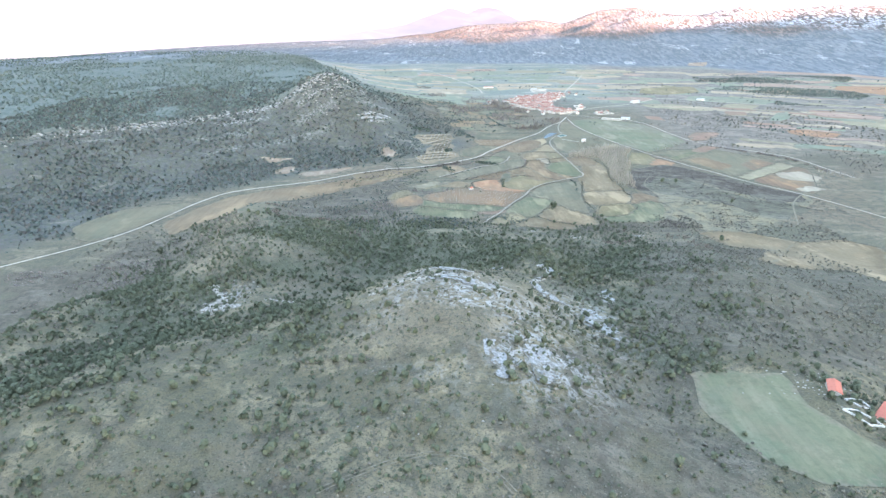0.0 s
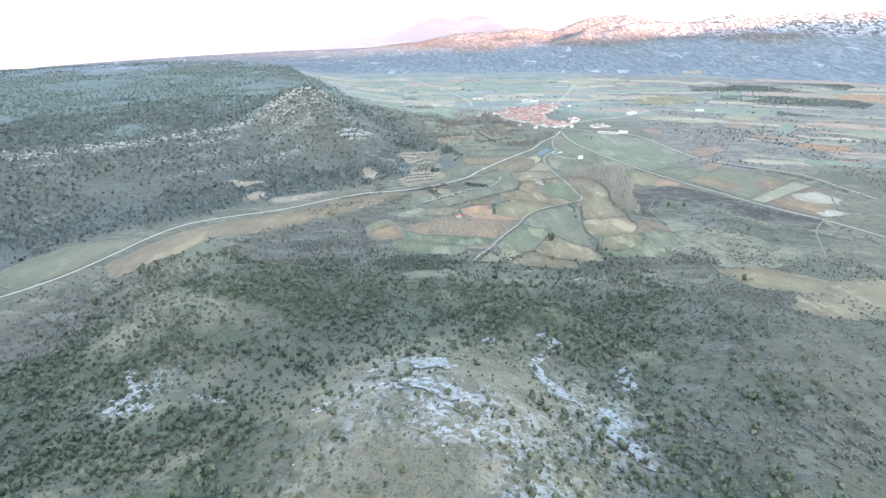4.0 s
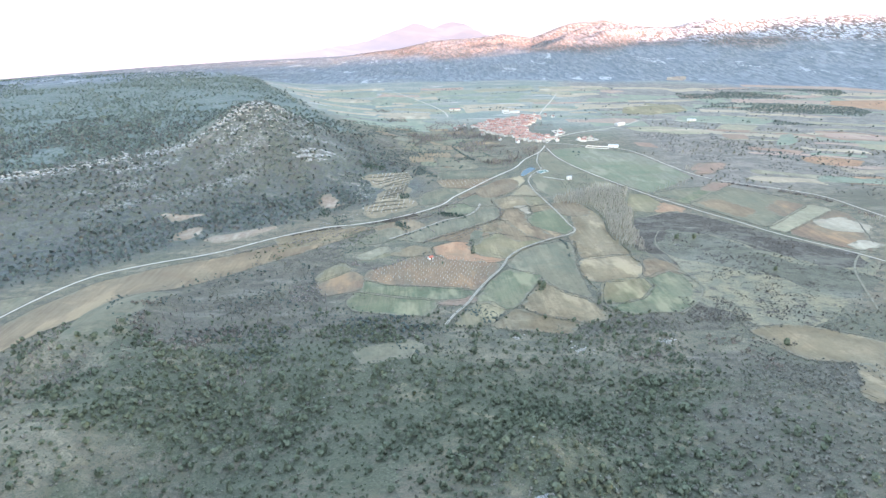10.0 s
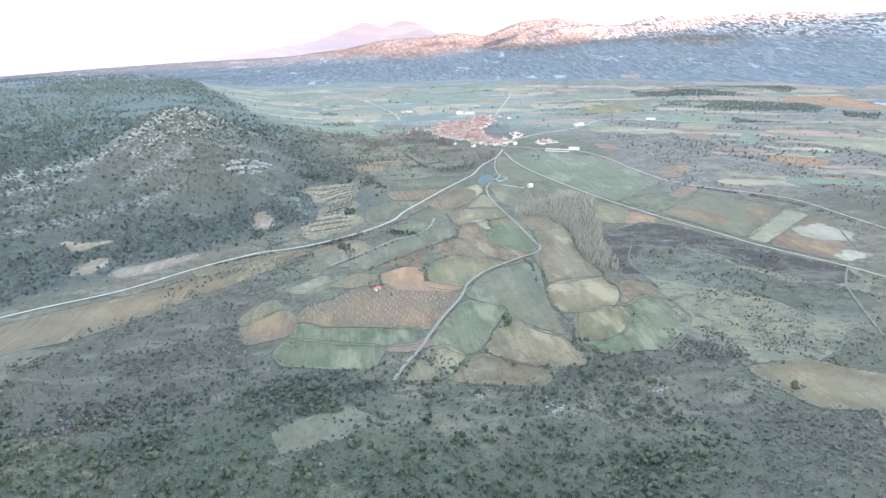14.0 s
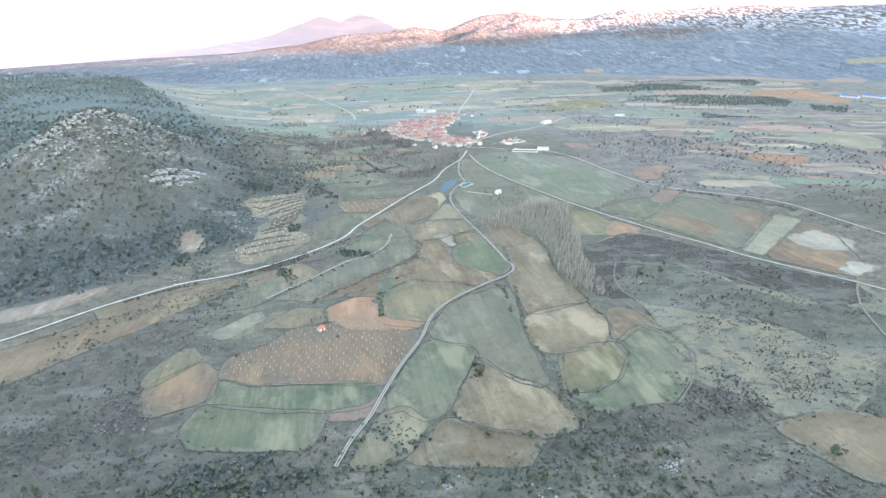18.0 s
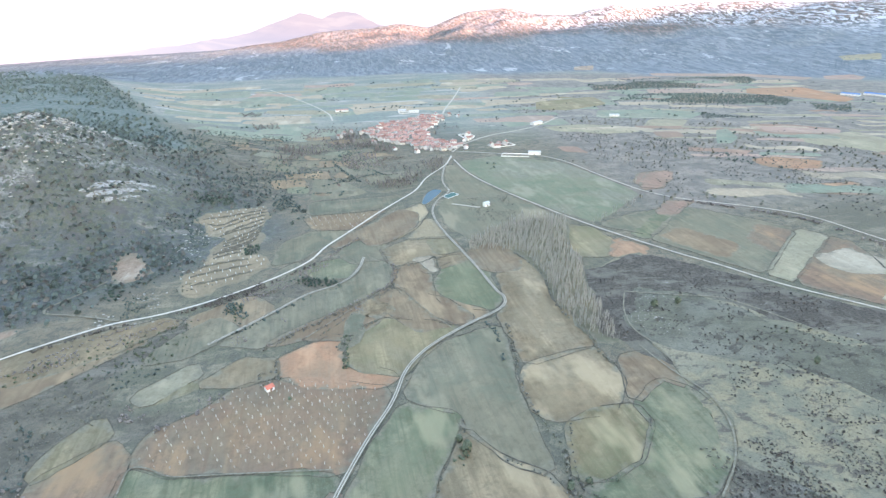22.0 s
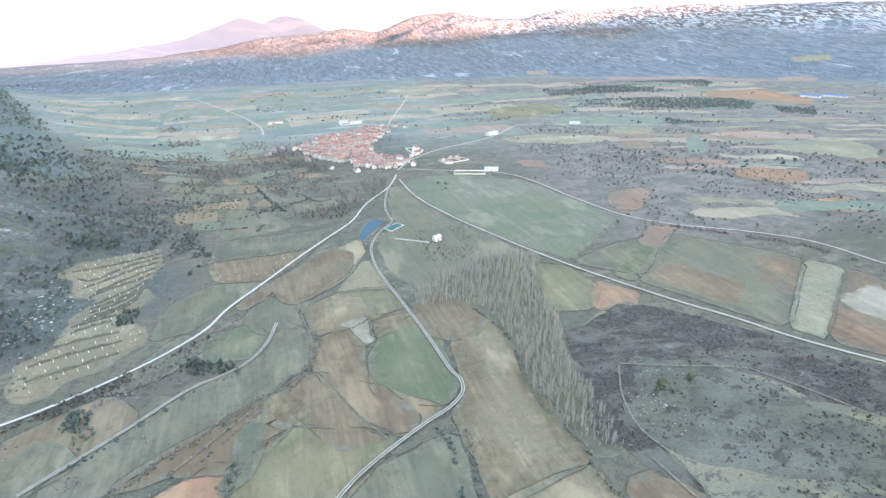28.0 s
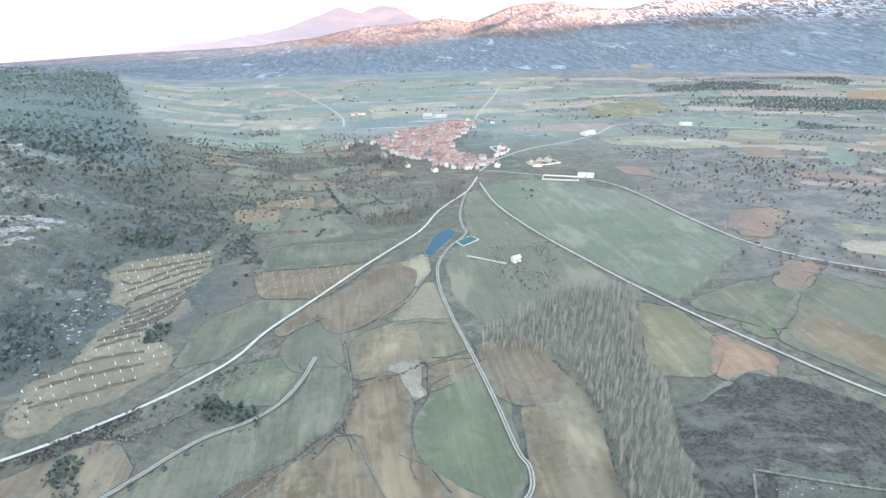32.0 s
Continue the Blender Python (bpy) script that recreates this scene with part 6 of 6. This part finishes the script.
hedge([(97, 1363), (140, 1385), (189, 1417)], 1.6, 1.5, HILLSCRUB)
hedge([(92, 1401), (138, 1380)], 1.6, 1.5, HILLSCRUB)
for plot in OLD_PLOTS:
    if rng.random() < 0.6:
        k = rng.randrange(4)
        hedge([plot[k], plot[(k + 1) % 4]], 1.5, rng.uniform(1.0, 1.8), rng.choice([HILLSCRUB, OAK, DRYTWIG]), label="ragged hedge round an old plot")
hedge([(160, 1039), (198, 1052), (207, 1063), (204, 1036)], 0.8, 0.8, OAK)
hedge([(220, 916), (224, 898), (220, 872), (217, 860)], 1.6, 1.1, HILLSCRUB)
wild([(114, 976), (123, 975), (128, 965), (124, 961), (116, 964)], DRYTWIG, 2.4, 0.8, 1.6, "purple-grey bramble clump beside the mound")
wild([(121, 949), (114, 936), (106, 920), (101, 905), (98, 901), (95, 907), (99, 922), (108, 938), (116, 950)], OAK, 3.0, 0.5, 1.3, "bushes on the stony bank")
wild([(164, 1188), (196, 1224), (211, 1201), (202, 1160), (168, 1121), (145, 1108), (134, 1135), (114, 1125), (105, 1112), (100, 1119), (124, 1150)], BROWNOAK, 3.4, 0.3, 0.8, "dry brown reeds beside the road")
hedge([(-103, 705), (0, 760), (-120, 790), (-60, 900), (-20, 930)], 4.0, 0.8, OAK)
for poly in ([(0, 1114), (6, 1147), (19, 1147), (21, 1121)], [(60, 1035), (70, 1047), (106, 1028), (103, 1016), (76, 1020)], [(-3, 991), (6, 1004), (17, 992), (9, 980)]):
    pts = [p for p in scatter(rng, -10, 120, 975, 1150, 3.4, lambda x, y: 0.9 + 0 * x, 1.0, 1.9, avoid=False) if inside(p[0], p[1], poly)]
    thicket("pine_clump", LIGHT_BUSHES, pts, PINE, "small dark clump of young pines", "wood")
for x, y, s in ((351, 643, 2.6), (165, 772, 2.6), (163, 782, 2.0), (440, 800, 1.8), (452, 842, 1.6), (395, 905, 2.2), (372, 905, 2.4), (151, 703, 1.6), (60, 850, 1.8)):
    ob = copy_thing(bush_kinds[rng.randrange(5)], pose(x, y, ground_z(x, y), 0, 0, rng.uniform(0, 364)) @ Matrix.Scale(s, 4))
    tagged(ob, "round dark green bush standing alone in the valley", group="lone bushes in the valley")

# ---- stones ----


def stones(name, spots, label):
    verts, faces = [], []
    ico = bmesh.new()
    bmesh.ops.create_icosphere(ico, subdivisions=1, radius=1)
    base, tris = [v.co.copy() for v in ico.verts], [[v.index for v in f.verts] for f in ico.faces]
    ico.free()
    for x, y, s, turn in spots:
        z, b = ground_z(x, y), len(verts)
        m = Matrix.Rotation(turn, 3, "Z") @ Matrix.Rotation(turn * 3, 3, "X")
        sx, sy, sz = s * rng.uniform(0.7, 1.4), s * rng.uniform(0.5, 1.0), s * rng.uniform(0.35, 0.7)
        for v in base:
            w = m @ v * rng.uniform(0.75, 1.15)
            verts.append((x + w.x * sx, y + w.y * sy, z + w.z * sz + 0.1 * s))
        faces += [[b + i for i in t] for t in tris]
    tagged(mesh_object(name, verts, faces, CRAGSTONE), label, "rocks", kind="stuff")


rim = lambda x, y: 0.55 * np.exp(-((((x + 253) * 0.625 - (y - 1353) * 0.78) + 5) / 22.0) ** 2) * smooth(fbm(x, y, 40, 3), -0.1, 0.15) * (1 - smooth(x, -260, -120))
stones("rim_rocks", scatter(rng, -760, -120, 880, 1500, 5.5, rim, 1.2, 4.4, avoid=False), "pale limestone outcrops along the hill's rim")
peak = lambda x, y: 0.5 * np.exp(-((x + 262) / 60.0) ** 2 - ((y - 1325) / 55.0) ** 2)
stones("peak_rocks", scatter(rng, -400, -120, 1200, 1450, 5.0, peak, 1.0, 3.8, avoid=False), "pale rocks at the hill's point")
summit = lambda x, y: 0.5 * np.exp(-((x - 15) / 40.0) ** 2 - ((y - 290) / 55.0) ** 2) * smooth(fbm(x, y, 25, 3), 0.0, 0.15)
stones("summit_rocks", scatter(rng, -80, 130, 180, 380, 2.6, summit, 0.25, 0.9, avoid=False), "broken pale limestone on the hilltop")
west = lambda x, y: 0.7 * np.exp(-((x + 166) / 12.0) ** 2 - ((y - 367) / 18.0) ** 2)
stones("crag_rocks", scatter(rng, -205, -130, 315, 420, 2.2, west, 0.5, 1.8, avoid=False), "small pale limestone crag on the ridge")
for arc, size in (([(-19, 311), (-10, 312), (1, 314), (12, 310), (22, 304), (25, 299)], 1.0), ([(-24, 335), (-13, 340), (-1, 344), (19, 340)], 0.8), ([(-44, 303), (-36, 310), (-25, 313)], 0.7),
                  ([(-176, 356), (-168, 366), (-172, 378), (-187, 399)], 1.5), ([(-165, 352), (-158, 360), (-150, 350)], 1.3), ([(-131, 362), (-108, 353)], 0.7), ([(82, 425), (92, 415), (68, 386), (75, 359)], 0.9), ([(126, 389), (124, 370)], 0.9)):
    ledge = []
    for p in spline(arc, 1.1):
        for _ in range(3):
            ledge.append((p.x + rng.uniform(-2.2, 2.2), p.y + rng.uniform(-2.2, 2.2), size * rng.uniform(0.5, 1.4), rng.uniform(0, 6.28)))
    stones("rock_ledge", ledge, "broken pale limestone ledge on the hillside")
scree = lambda x, y: 0.6 * np.exp(-((x + 58) / 22.0) ** 2 - ((y - 1165) / 45.0) ** 2)
stones("scree", scatter(rng, -120, 10, 1070, 1260, 4.0, scree, 0.5, 1.9, avoid=False), "pale scree beside the terraces")
stones("pit_rubble", scatter(rng, -110, -60, 985, 1050, 2.6, lambda x, y: 0.5 * smooth(fbm(x, y, 20, 3), -0.1, 0.1), 0.3, 1.2, avoid=False), "pale rubble of the old pit")
heathstones = lambda x, y: 0.5 * np.exp(-((x - 362) / 26.0) ** 2 - ((y - 898) / 30.0) ** 2) * smooth(fbm(x, y, 18, 3), 0.0, 0.16)
stones("heath_stones", scatter(rng, 320, 440, 840, 980, 2.2, heathstones, 0.3, 0.9, avoid=False), "white stones scattered in the heath")
loose = lambda x, y: 0.06 * smooth(fbm(x, y, 60, 3), 0.0, 0.2)
stones("loose_stones", scatter(rng, -250, 330, 130, 680, 5.0, loose, 0.25, 0.7), "loose pale stones in the dry grass")
for px, py, size in ((249, 654, 4.0), (119, 666, 2.5), (168, 640, 5.0)):
    stones("boulders", [(px + rng.gauss(0, size), py + rng.gauss(0, size), rng.uniform(0.4, 1.3), rng.uniform(0, 6.28)) for _ in range(40)], "cluster of white boulders in the scrub")
heap = lambda x, y: 0.8 * np.exp(-((x - 252) / 6.0) ** 2 - ((y - 652) / 6.0) ** 2) + 0.5 * np.exp(-((x - 205) / 22.0) ** 2 - ((y - 249) / 18.0) ** 2)
stones("rubble", scatter(rng, 150, 300, 200, 680, 2.4, heap, 0.3, 0.9, avoid=False), "rubble of fallen stone walls")


# ---- terraces and planted rows ----
BANK = Nodes("grassy_bank")
BANK = BANK.done(BANK.mix(BANK.ramp(BANK.noise(0.5, 6), 0.35, 0.7), (0.090, 0.082, 0.062), (0.160, 0.140, 0.102)))


def bank(pts, high):
    line = spline(pts, 4)
    verts, faces = [], []
    for k, p in enumerate(line):
        d = (line[min(k + 1, len(line) - 1)] - line[max(k - 1, 0)]).normalized()
        n = Vector((-d.y, d.x))
        t = math.sin(math.pi * k / (len(line) - 1)) ** 0.4
        for off, up in ((1.7, 0.0), (0.5, 1.0), (-0.5, 0.85), (-1.5, 0.0)):
            q = p + n * off
            verts.append((q.x, q.y, ground_z(q.x, q.y) - 0.1 + up * high * t * (0.8 + 0.3 * math.sin(k * 1.3))))
        if k:
            faces += [(4 * k - 4 + s, 4 * k - 3 + s, 4 * k + 1 + s, 4 * k + s) for s in range(3)]
    tagged(mesh_object("terrace_bank", verts, faces, BANK, smooth_faces=True), "low grassy bank between two planted terraces", "bank", group="terrace banks")


for row in ([(-50, 1228), (-34, 1217), (-8, 1250), (23, 1262)], [(-30, 1178), (-24, 1196), (4, 1222), (20, 1235)], [(-24, 1165), (-14, 1172), (6, 1190), (18, 1210)], [(-22, 1150), (-10, 1156), (6, 1170), (17, 1190)],
            [(-24, 1136), (-8, 1143), (6, 1152), (14, 1168)], [(-28, 1118), (-12, 1126), (0, 1130)], [(-40, 1095), (-18, 1104), (10, 1108)], [(-44, 1075), (-20, 1084), (15, 1092)], [(-40, 1054), (-14, 1062), (16, 1074)],
            [(-58, 1244), (-30, 1252), (-2, 1264), (20, 1274)], [(-40, 1204), (-20, 1220), (0, 1238), (20, 1249)], [(-27, 1186), (-14, 1198), (8, 1208), (19, 1222)], [(-23, 1158), (-8, 1166), (8, 1180), (17, 1198)], [(-20, 1143), (-4, 1150), (8, 1160), (15, 1180)], [(-30, 1128), (-14, 1135), (2, 1140)]):
    bank(row, 2.1)

GUARD = Nodes("white_tube", 0.6)
GUARD = GUARD.done((0.66, 0.66, 0.64))


def box_bm(bm, x0, x1, y0, y1, z0, z1, taper=1.0):
    cx, cy = (x0 + x1) / 2, (y0 + y1) / 2
    vs = []
    for z, t in ((z0, 1.0), (z1, taper)):
        for x, y in ((x0, y0), (x1, y0), (x1, y1), (x0, y1)):
            vs.append(bm.verts.new((cx + (x - cx) * t, cy + (y - cy) * t, z)))
    for f in ((3, 2, 1, 0), (4, 5, 6, 7), (0, 1, 5, 4), (1, 2, 6, 5), (2, 3, 7, 6), (3, 0, 4, 7)):
        bm.faces.new([vs[i] for i in f])


def part(name, bm, material, parent, label=""):
    me = bpy.data.meshes.new(name)
    bm.to_mesh(me)
    bm.free()
    me.materials.append(material)
    ob = new(name, me)
    ob.parent = parent
    return tagged(ob, label) if label else ob


def sapling():
    top = tagged(new("sapling"), "young bare sapling in a white tree guard", "sapling", group="saplings on the terraces")
    bm = bmesh.new()
    bmesh.ops.create_cone(bm, cap_ends=True, segments=8, radius1=0.26, radius2=0.22, depth=2.0, matrix=Matrix.Translation((0, 0, 1.0)))
    part("tree_guard", bm, GUARD, top)
    ob = new("twigs", quads_mesh("twigs", bare_crown(rng, 9, 0.5, 3.0, 0.04), TWIG))
    ob.parent = top
    return top


TERRACES = [(-53, 1071), (-31, 1109), (-25, 1177), (-63, 1236), (-62, 1263), (19, 1287), (17, 1227), (14, 1155), (-1, 1119), (28, 1113), (25, 1088), (14, 1063), (-18, 1044), (-33, 1031)]
first = None
for k in range(20):
    for j in range(16):
        x, y = -70 + j * 7.6 + k * 1.2 + rng.uniform(-0.8, 0.8), 1030 + k * 12.5 + j * 1.8 + rng.uniform(-0.8, 0.8)
        if inside(x, y, TERRACES) and rng.random() < 0.85:
            m = pose(x, y, ground_z(x, y) + 0.2, 0, 0, rng.uniform(0, 364))
            if first is None:
                first = sapling()
                first.matrix_basis = m
            else:
                copy_thing(first, m)


def orchard(poly, step, turn, label):
    """Rows of small bare fruit trees with pale stems."""
    c, d = math.cos(turn), math.sin(turn)
    cx, cy = sum(p[0] for p in poly) / len(poly), sum(p[1] for p in poly) / len(poly)
    spots = []
    for i in range(-30, 31):
        for j in range(-30, 31):
            u, v = i * step + rng.uniform(-0.5, 0.5), j * step + rng.uniform(-0.5, 0.5)
            x, y = cx + u * c - v * d, cy + u * d + v * c
            if inside(x, y, poly) and rng.random() < 0.9:
                spots.append((x, y, rng.uniform(0.7, 1.2), rng.uniform(0, 6.28)))
    protos = [bare_crown(rng, 16, 1.3, 3.4, 0.085) for _ in range(4)]
    thicket("orchard_rows", protos, spots, TWIG, label, "orchard")


orchard([(-1, 845), (28, 873), (70, 872), (126, 845), (104, 792), (90, 772), (36, 789), (5, 796), (-3, 794), (-27, 810), (-21, 836)], 6.0, 0.45, "rows of small bare fruit trees in red soil")
orchard([(72, 1222), (143, 1222), (172, 1229), (129, 1169), (85, 1179)], 8.0, 0.2, "thin rows of young bare trees")

# ---- houses ----


def wall_material(name, a, b):
    k = Nodes(name)
    info = k.add("ShaderNodeObjectInfo")
    c = k.mix(info.outputs["Random"], a, b)
    c = k.mix(k.times(k.ramp(k.noise(0.7, 5), 0.45, 0.75), 0.4), c, tuple(v * 0.6 for v in a))
    return k.done(c, k.noise(2.0, 4), 0.3, 0.1)


PLASTER = wall_material("village_plaster", (0.52, 0.49, 0.44), (0.74, 0.71, 0.66))
STONEWALL = wall_material("rubble_stone", (0.40, 0.38, 0.35), (0.55, 0.52, 0.47))
TILES = wall_material("faded_roof_tiles", (0.270, 0.140, 0.112), (0.42, 0.270, 0.225))
REDTILES = wall_material("new_red_tiles", (0.52, 0.17, 0.12), (0.56, 0.21, 0.15))
BLUEROOF = wall_material("blue_sheet_roof", (0.10, 0.20, 0.40), (0.14, 0.26, 0.46))
GREYROOF = wall_material("pale_sheet_roof", (0.48, 0.48, 0.47), (0.58, 0.58, 0.57))
GLASS = Nodes("dark_window", 0.2)
GLASS = GLASS.done((0.045, 0.05, 0.06))
TIMBER = Nodes("brown_door")
TIMBER = TIMBER.done(TIMBER.mix(TIMBER.noise(2.0), (0.12, 0.07, 0.04), (0.22, 0.13, 0.08)))


def house(name, length, depth, high, wall, roof, label, category, windows=2, chimney=True, ridge=0.32):
    """A gabled house: walls, overhanging roof, chimney, door and windows."""
    top = tagged(new(name), label, category)
    bm = bmesh.new()
    l, d = length / 2, depth / 2
    rise = depth * ridge
    base = [bm.verts.new(p) for p in ((-l, -d, -1.5), (l, -d, -1.5), (l, d, -1.5), (-l, d, -1.5))]
    eave = [bm.verts.new(p) for p in ((-l, -d, high), (l, -d, high), (l, d, high), (-l, d, high))]
    g0, g1 = bm.verts.new((-l, 0, high + rise)), bm.verts.new((l, 0, high + rise))
    for f in ((base[0], base[1], eave[1], eave[0]), (base[2], base[3], eave[3], eave[2]), (base[1], base[2], eave[2], g1, eave[1]), (base[3], base[0], eave[0], g0, eave[3]), (base[3], base[2], base[1], base[0])):
        bm.faces.new(f)
    part("wall", bm, wall, top)
    bm = bmesh.new()
    o, th = 0.45, 0.22
    lo, hi = high - o * rise / d, high + rise
    ring = [(-d - o, lo), (0, hi), (d + o, lo), (d + o, lo + th), (0, hi + th), (-d - o, lo + th)]
    ends = [[bm.verts.new((s * (l + 0.35), y, z + 0.02)) for y, z in ring] for s in (-1, 1)]
    for k in range(6):
        m = (k + 1) % 6
        bm.faces.new((ends[0][k], ends[1][k], ends[1][m], ends[0][m]))
    for e in ends:
        bm.faces.new((e[0], e[1], e[4], e[5]))
        bm.faces.new((e[1], e[2], e[3], e[4]))
    bmesh.ops.recalc_face_normals(bm, faces=bm.faces)
    part("roof", bm, roof, top)
    if chimney:
        bm = bmesh.new()
        box_bm(bm, l * 0.4, l * 0.4 + 0.7, -0.35, 0.35, high + rise * 0.6, high + rise + 0.9)
        box_bm(bm, l * 0.4 - 0.1, l * 0.4 + 0.8, -0.45, 0.45, high + rise + 0.9, high + rise + 1.05)
        part("chimney", bm, wall, top)
    bm = bmesh.new()
    box_bm(bm, -0.6, 0.6, -d - 0.06, -d + 0.02, 0, 2.1)
    part("door", bm, TIMBER, top)
    for side in (-1, 1):
        for k in range(windows):
            bm = bmesh.new()
            x = -l + length * (k + 0.5) / windows + (0.9 if side < 0 else 0)
            z = high - 1.7
            box_bm(bm, x - 0.45, x + 0.45, side * d - 0.05, side * d + 0.05, z, z + 1.2)
            part("window", bm, GLASS, top)
    return top


kinds = [house("village_house", L, D, H, W, TILES, text, "house", w) for L, D, H, W, w, text in (
    (10, 7.5, 5.6, PLASTER, 2, "plastered village house with a faded pink tile roof"),
    (8, 7, 6.2, STONEWALL, 2, "narrow stone village house with a tiled roof"),
    (12, 8, 5.2, PLASTER, 3, "long pale village house with a pink tiled roof"),
    (9, 9, 6.0, STONEWALL, 2, "square stone house with a tiled gable roof"),
    (7, 6, 4.2, PLASTER, 1, "small pale outbuilding with a tiled roof"),
    (11, 7, 6.8, PLASTER, 3, "tall plastered house with a faded tile roof"))]
VILLAGE = [(187, 1746), (240, 1815), (300, 1862), (360, 1914), (413, 1870), (357, 1785), (325, 1705), (322, 1630), (352, 1585), (345, 1536), (300, 1552), (262, 1600), (221, 1668)]
sites = []
for k in range(40):
    for j in range(24):
        x, y = 170 + j * 11.8 + (k % 3) * 3 + rng.uniform(-2.4, 2.4), 1535 + k * 10.4 + rng.uniform(-2, 2)
        if inside(x, y, VILLAGE) and rng.random() < 0.86:
            sites.append((x, y, (8 + 70 * (rng.random() < 0.35)) + rng.uniform(-14, 14)))
for x, y in ((352, 1560), (366, 1572), (340, 1590), (360, 1600), (385, 1612), (396, 1622), (408, 1636), (425, 1552), (440, 1556), (455, 1560), (432, 1538), (372, 1548), (150, 1740), (168, 1760), (140, 1712), (205, 1640), (420, 1900), (395, 1925), (440, 1880), (238, 1575), (275, 1540)):
    sites.append((x, y, rng.uniform(0, 176)))
for k, (x, y, turn) in enumerate(sites):
    m = pose(x, y, ground_z(x, y), 0, 0, turn) @ Matrix.Scale(rng.uniform(0.9, 1.12), 4)
    ob = kinds[k] if k < len(kinds) else copy_thing(kinds[rng.randrange(len(kinds))], m)
    ob.matrix_basis = m
    tagged(ob, group="houses of the village")


def building(x, y, turn, *args, **kw):
    ob = house(*args, **kw)
    ob.matrix_basis = pose(x, y, ground_z(x, y) + 0.1, 0, 0, turn)
    return ob


building(213, 245, 62, "stone_barn", 11.5, 6, 2.8, STONEWALL, REDTILES, "low stone barn with a bright red tile roof", "barn", windows=2, chimney=False, ridge=0.22)
building(231, 227, 40, "stone_barn", 19, 9, 3.0, STONEWALL, REDTILES, "large stone farm shed with a red tile roof", "barn", windows=3, chimney=False, ridge=0.2)
building(309, 1207, 20, "white_house", 8, 6, 4.5, PLASTER, GREYROOF, "small white house on the heather knoll", "house", windows=2, chimney=False)
building(46, 865, 30, "field_hut", 5.5, 4.5, 2.8, PLASTER, REDTILES, "small field hut with a red roof", "hut", windows=1, chimney=False)
building(1612, 1874, -64, "farm_shed", 48, 16, 5, PLASTER, BLUEROOF, "long farm shed with a blue metal roof", "shed", windows=4, chimney=False, ridge=0.15)
building(1672, 1848, -72, "farm_shed", 58, 16, 5, PLASTER, BLUEROOF, "long farm shed with a blue metal roof", "shed", windows=4, chimney=False, ridge=0.15)
building(480, 1467, -20, "farm_shed", 22, 9, 4.5, PLASTER, GREYROOF, "pale farm shed beside the meadow road", "shed", windows=3, chimney=False, ridge=0.18)
building(164, 2055, 5, "farm_shed", 34, 12, 4.5, PLASTER, TILES, "long farm shed behind the village", "shed", windows=4, chimney=False, ridge=0.18)
building(345, 1976, 10, "farm_shed", 26, 10, 4.5, PLASTER, GREYROOF, "pale farm shed behind the village", "shed", windows=3, chimney=False, ridge=0.18)
building(318, 1998, 0, "farm_shed", 20, 10, 4.5, PLASTER, GREYROOF, "pale farm shed behind the village", "shed", windows=3, chimney=False, ridge=0.18)
building(590, 1736, 30, "farm_shed", 30, 12, 5, PLASTER, GREYROOF, "white farm shed on the green plain", "shed", windows=3, chimney=False, ridge=0.18)
building(404, 1655, 60, "farmhouse", 16, 10, 6.5, PLASTER, TILES, "large pale farmhouse at the village edge", "house", windows=4)
building(808, 1775, -10, "farm_shed", 22, 10, 4.5, PLASTER, GREYROOF, "white shed beside the north road", "shed", windows=3, chimney=False, ridge=0.18)


def yard(pts, high, label):
    """A walled yard or roofless ruin: lengths of pale wall with a broken top."""
    top = tagged(new("walled_yard"), label, "wall")
    for a, b in zip(pts, pts[1:] + pts[:1]):
        a, b = Vector(a), Vector(b)
        bm, rows = bmesh.new(), []
        n = max(4, int((b - a).length / 3))
        d = (b - a).normalized()
        side = Vector((-d.y, d.x)) * 0.35
        for k in range(n + 1):
            p = a.lerp(b, k / n)
            z, h = ground_z(p.x, p.y), high * (0.8 + 0.4 * rng.random())
            rows.append([bm.verts.new((p.x + s * side.x, p.y + s * side.y, z + up)) for s, up in ((-1, -0.5), (-1, h), (1, h), (1, -0.5))])
        for r, q in zip(rows, rows[1:]):
            for k in range(4):
                bm.faces.new((r[k], q[k], q[(k + 1) % 4], r[(k + 1) % 4]))
        bm.faces.new(rows[0])
        bm.faces.new(rows[-1][::-1])
        bmesh.ops.recalc_face_normals(bm, faces=bm.faces)
        part("wall", bm, PLASTER, top)


yard([(213, 236), (224, 240), (226, 231), (218, 231)], 0.8, "roofless stone ruin with pale broken walls")
yard([(204, 225), (212, 226), (220, 216), (212, 215)], 0.8, "pale broken walls of a fallen barn")
yard([(425, 1486), (470, 1466), (462, 1448), (416, 1466)], 2.2, "pale walled yard beside the meadow road")
yard([(420, 1560), (466, 1568), (472, 1548), (424, 1538)], 2.0, "pale walled yard at the village edge")
yard([(306, 1990), (352, 1994), (354, 1970), (308, 1966)], 2.0, "pale walled yard behind the village")
yard([(388, 1672), (412, 1680), (418, 1650), (392, 1640)], 2.2, "pale walled yard of the farmhouse")
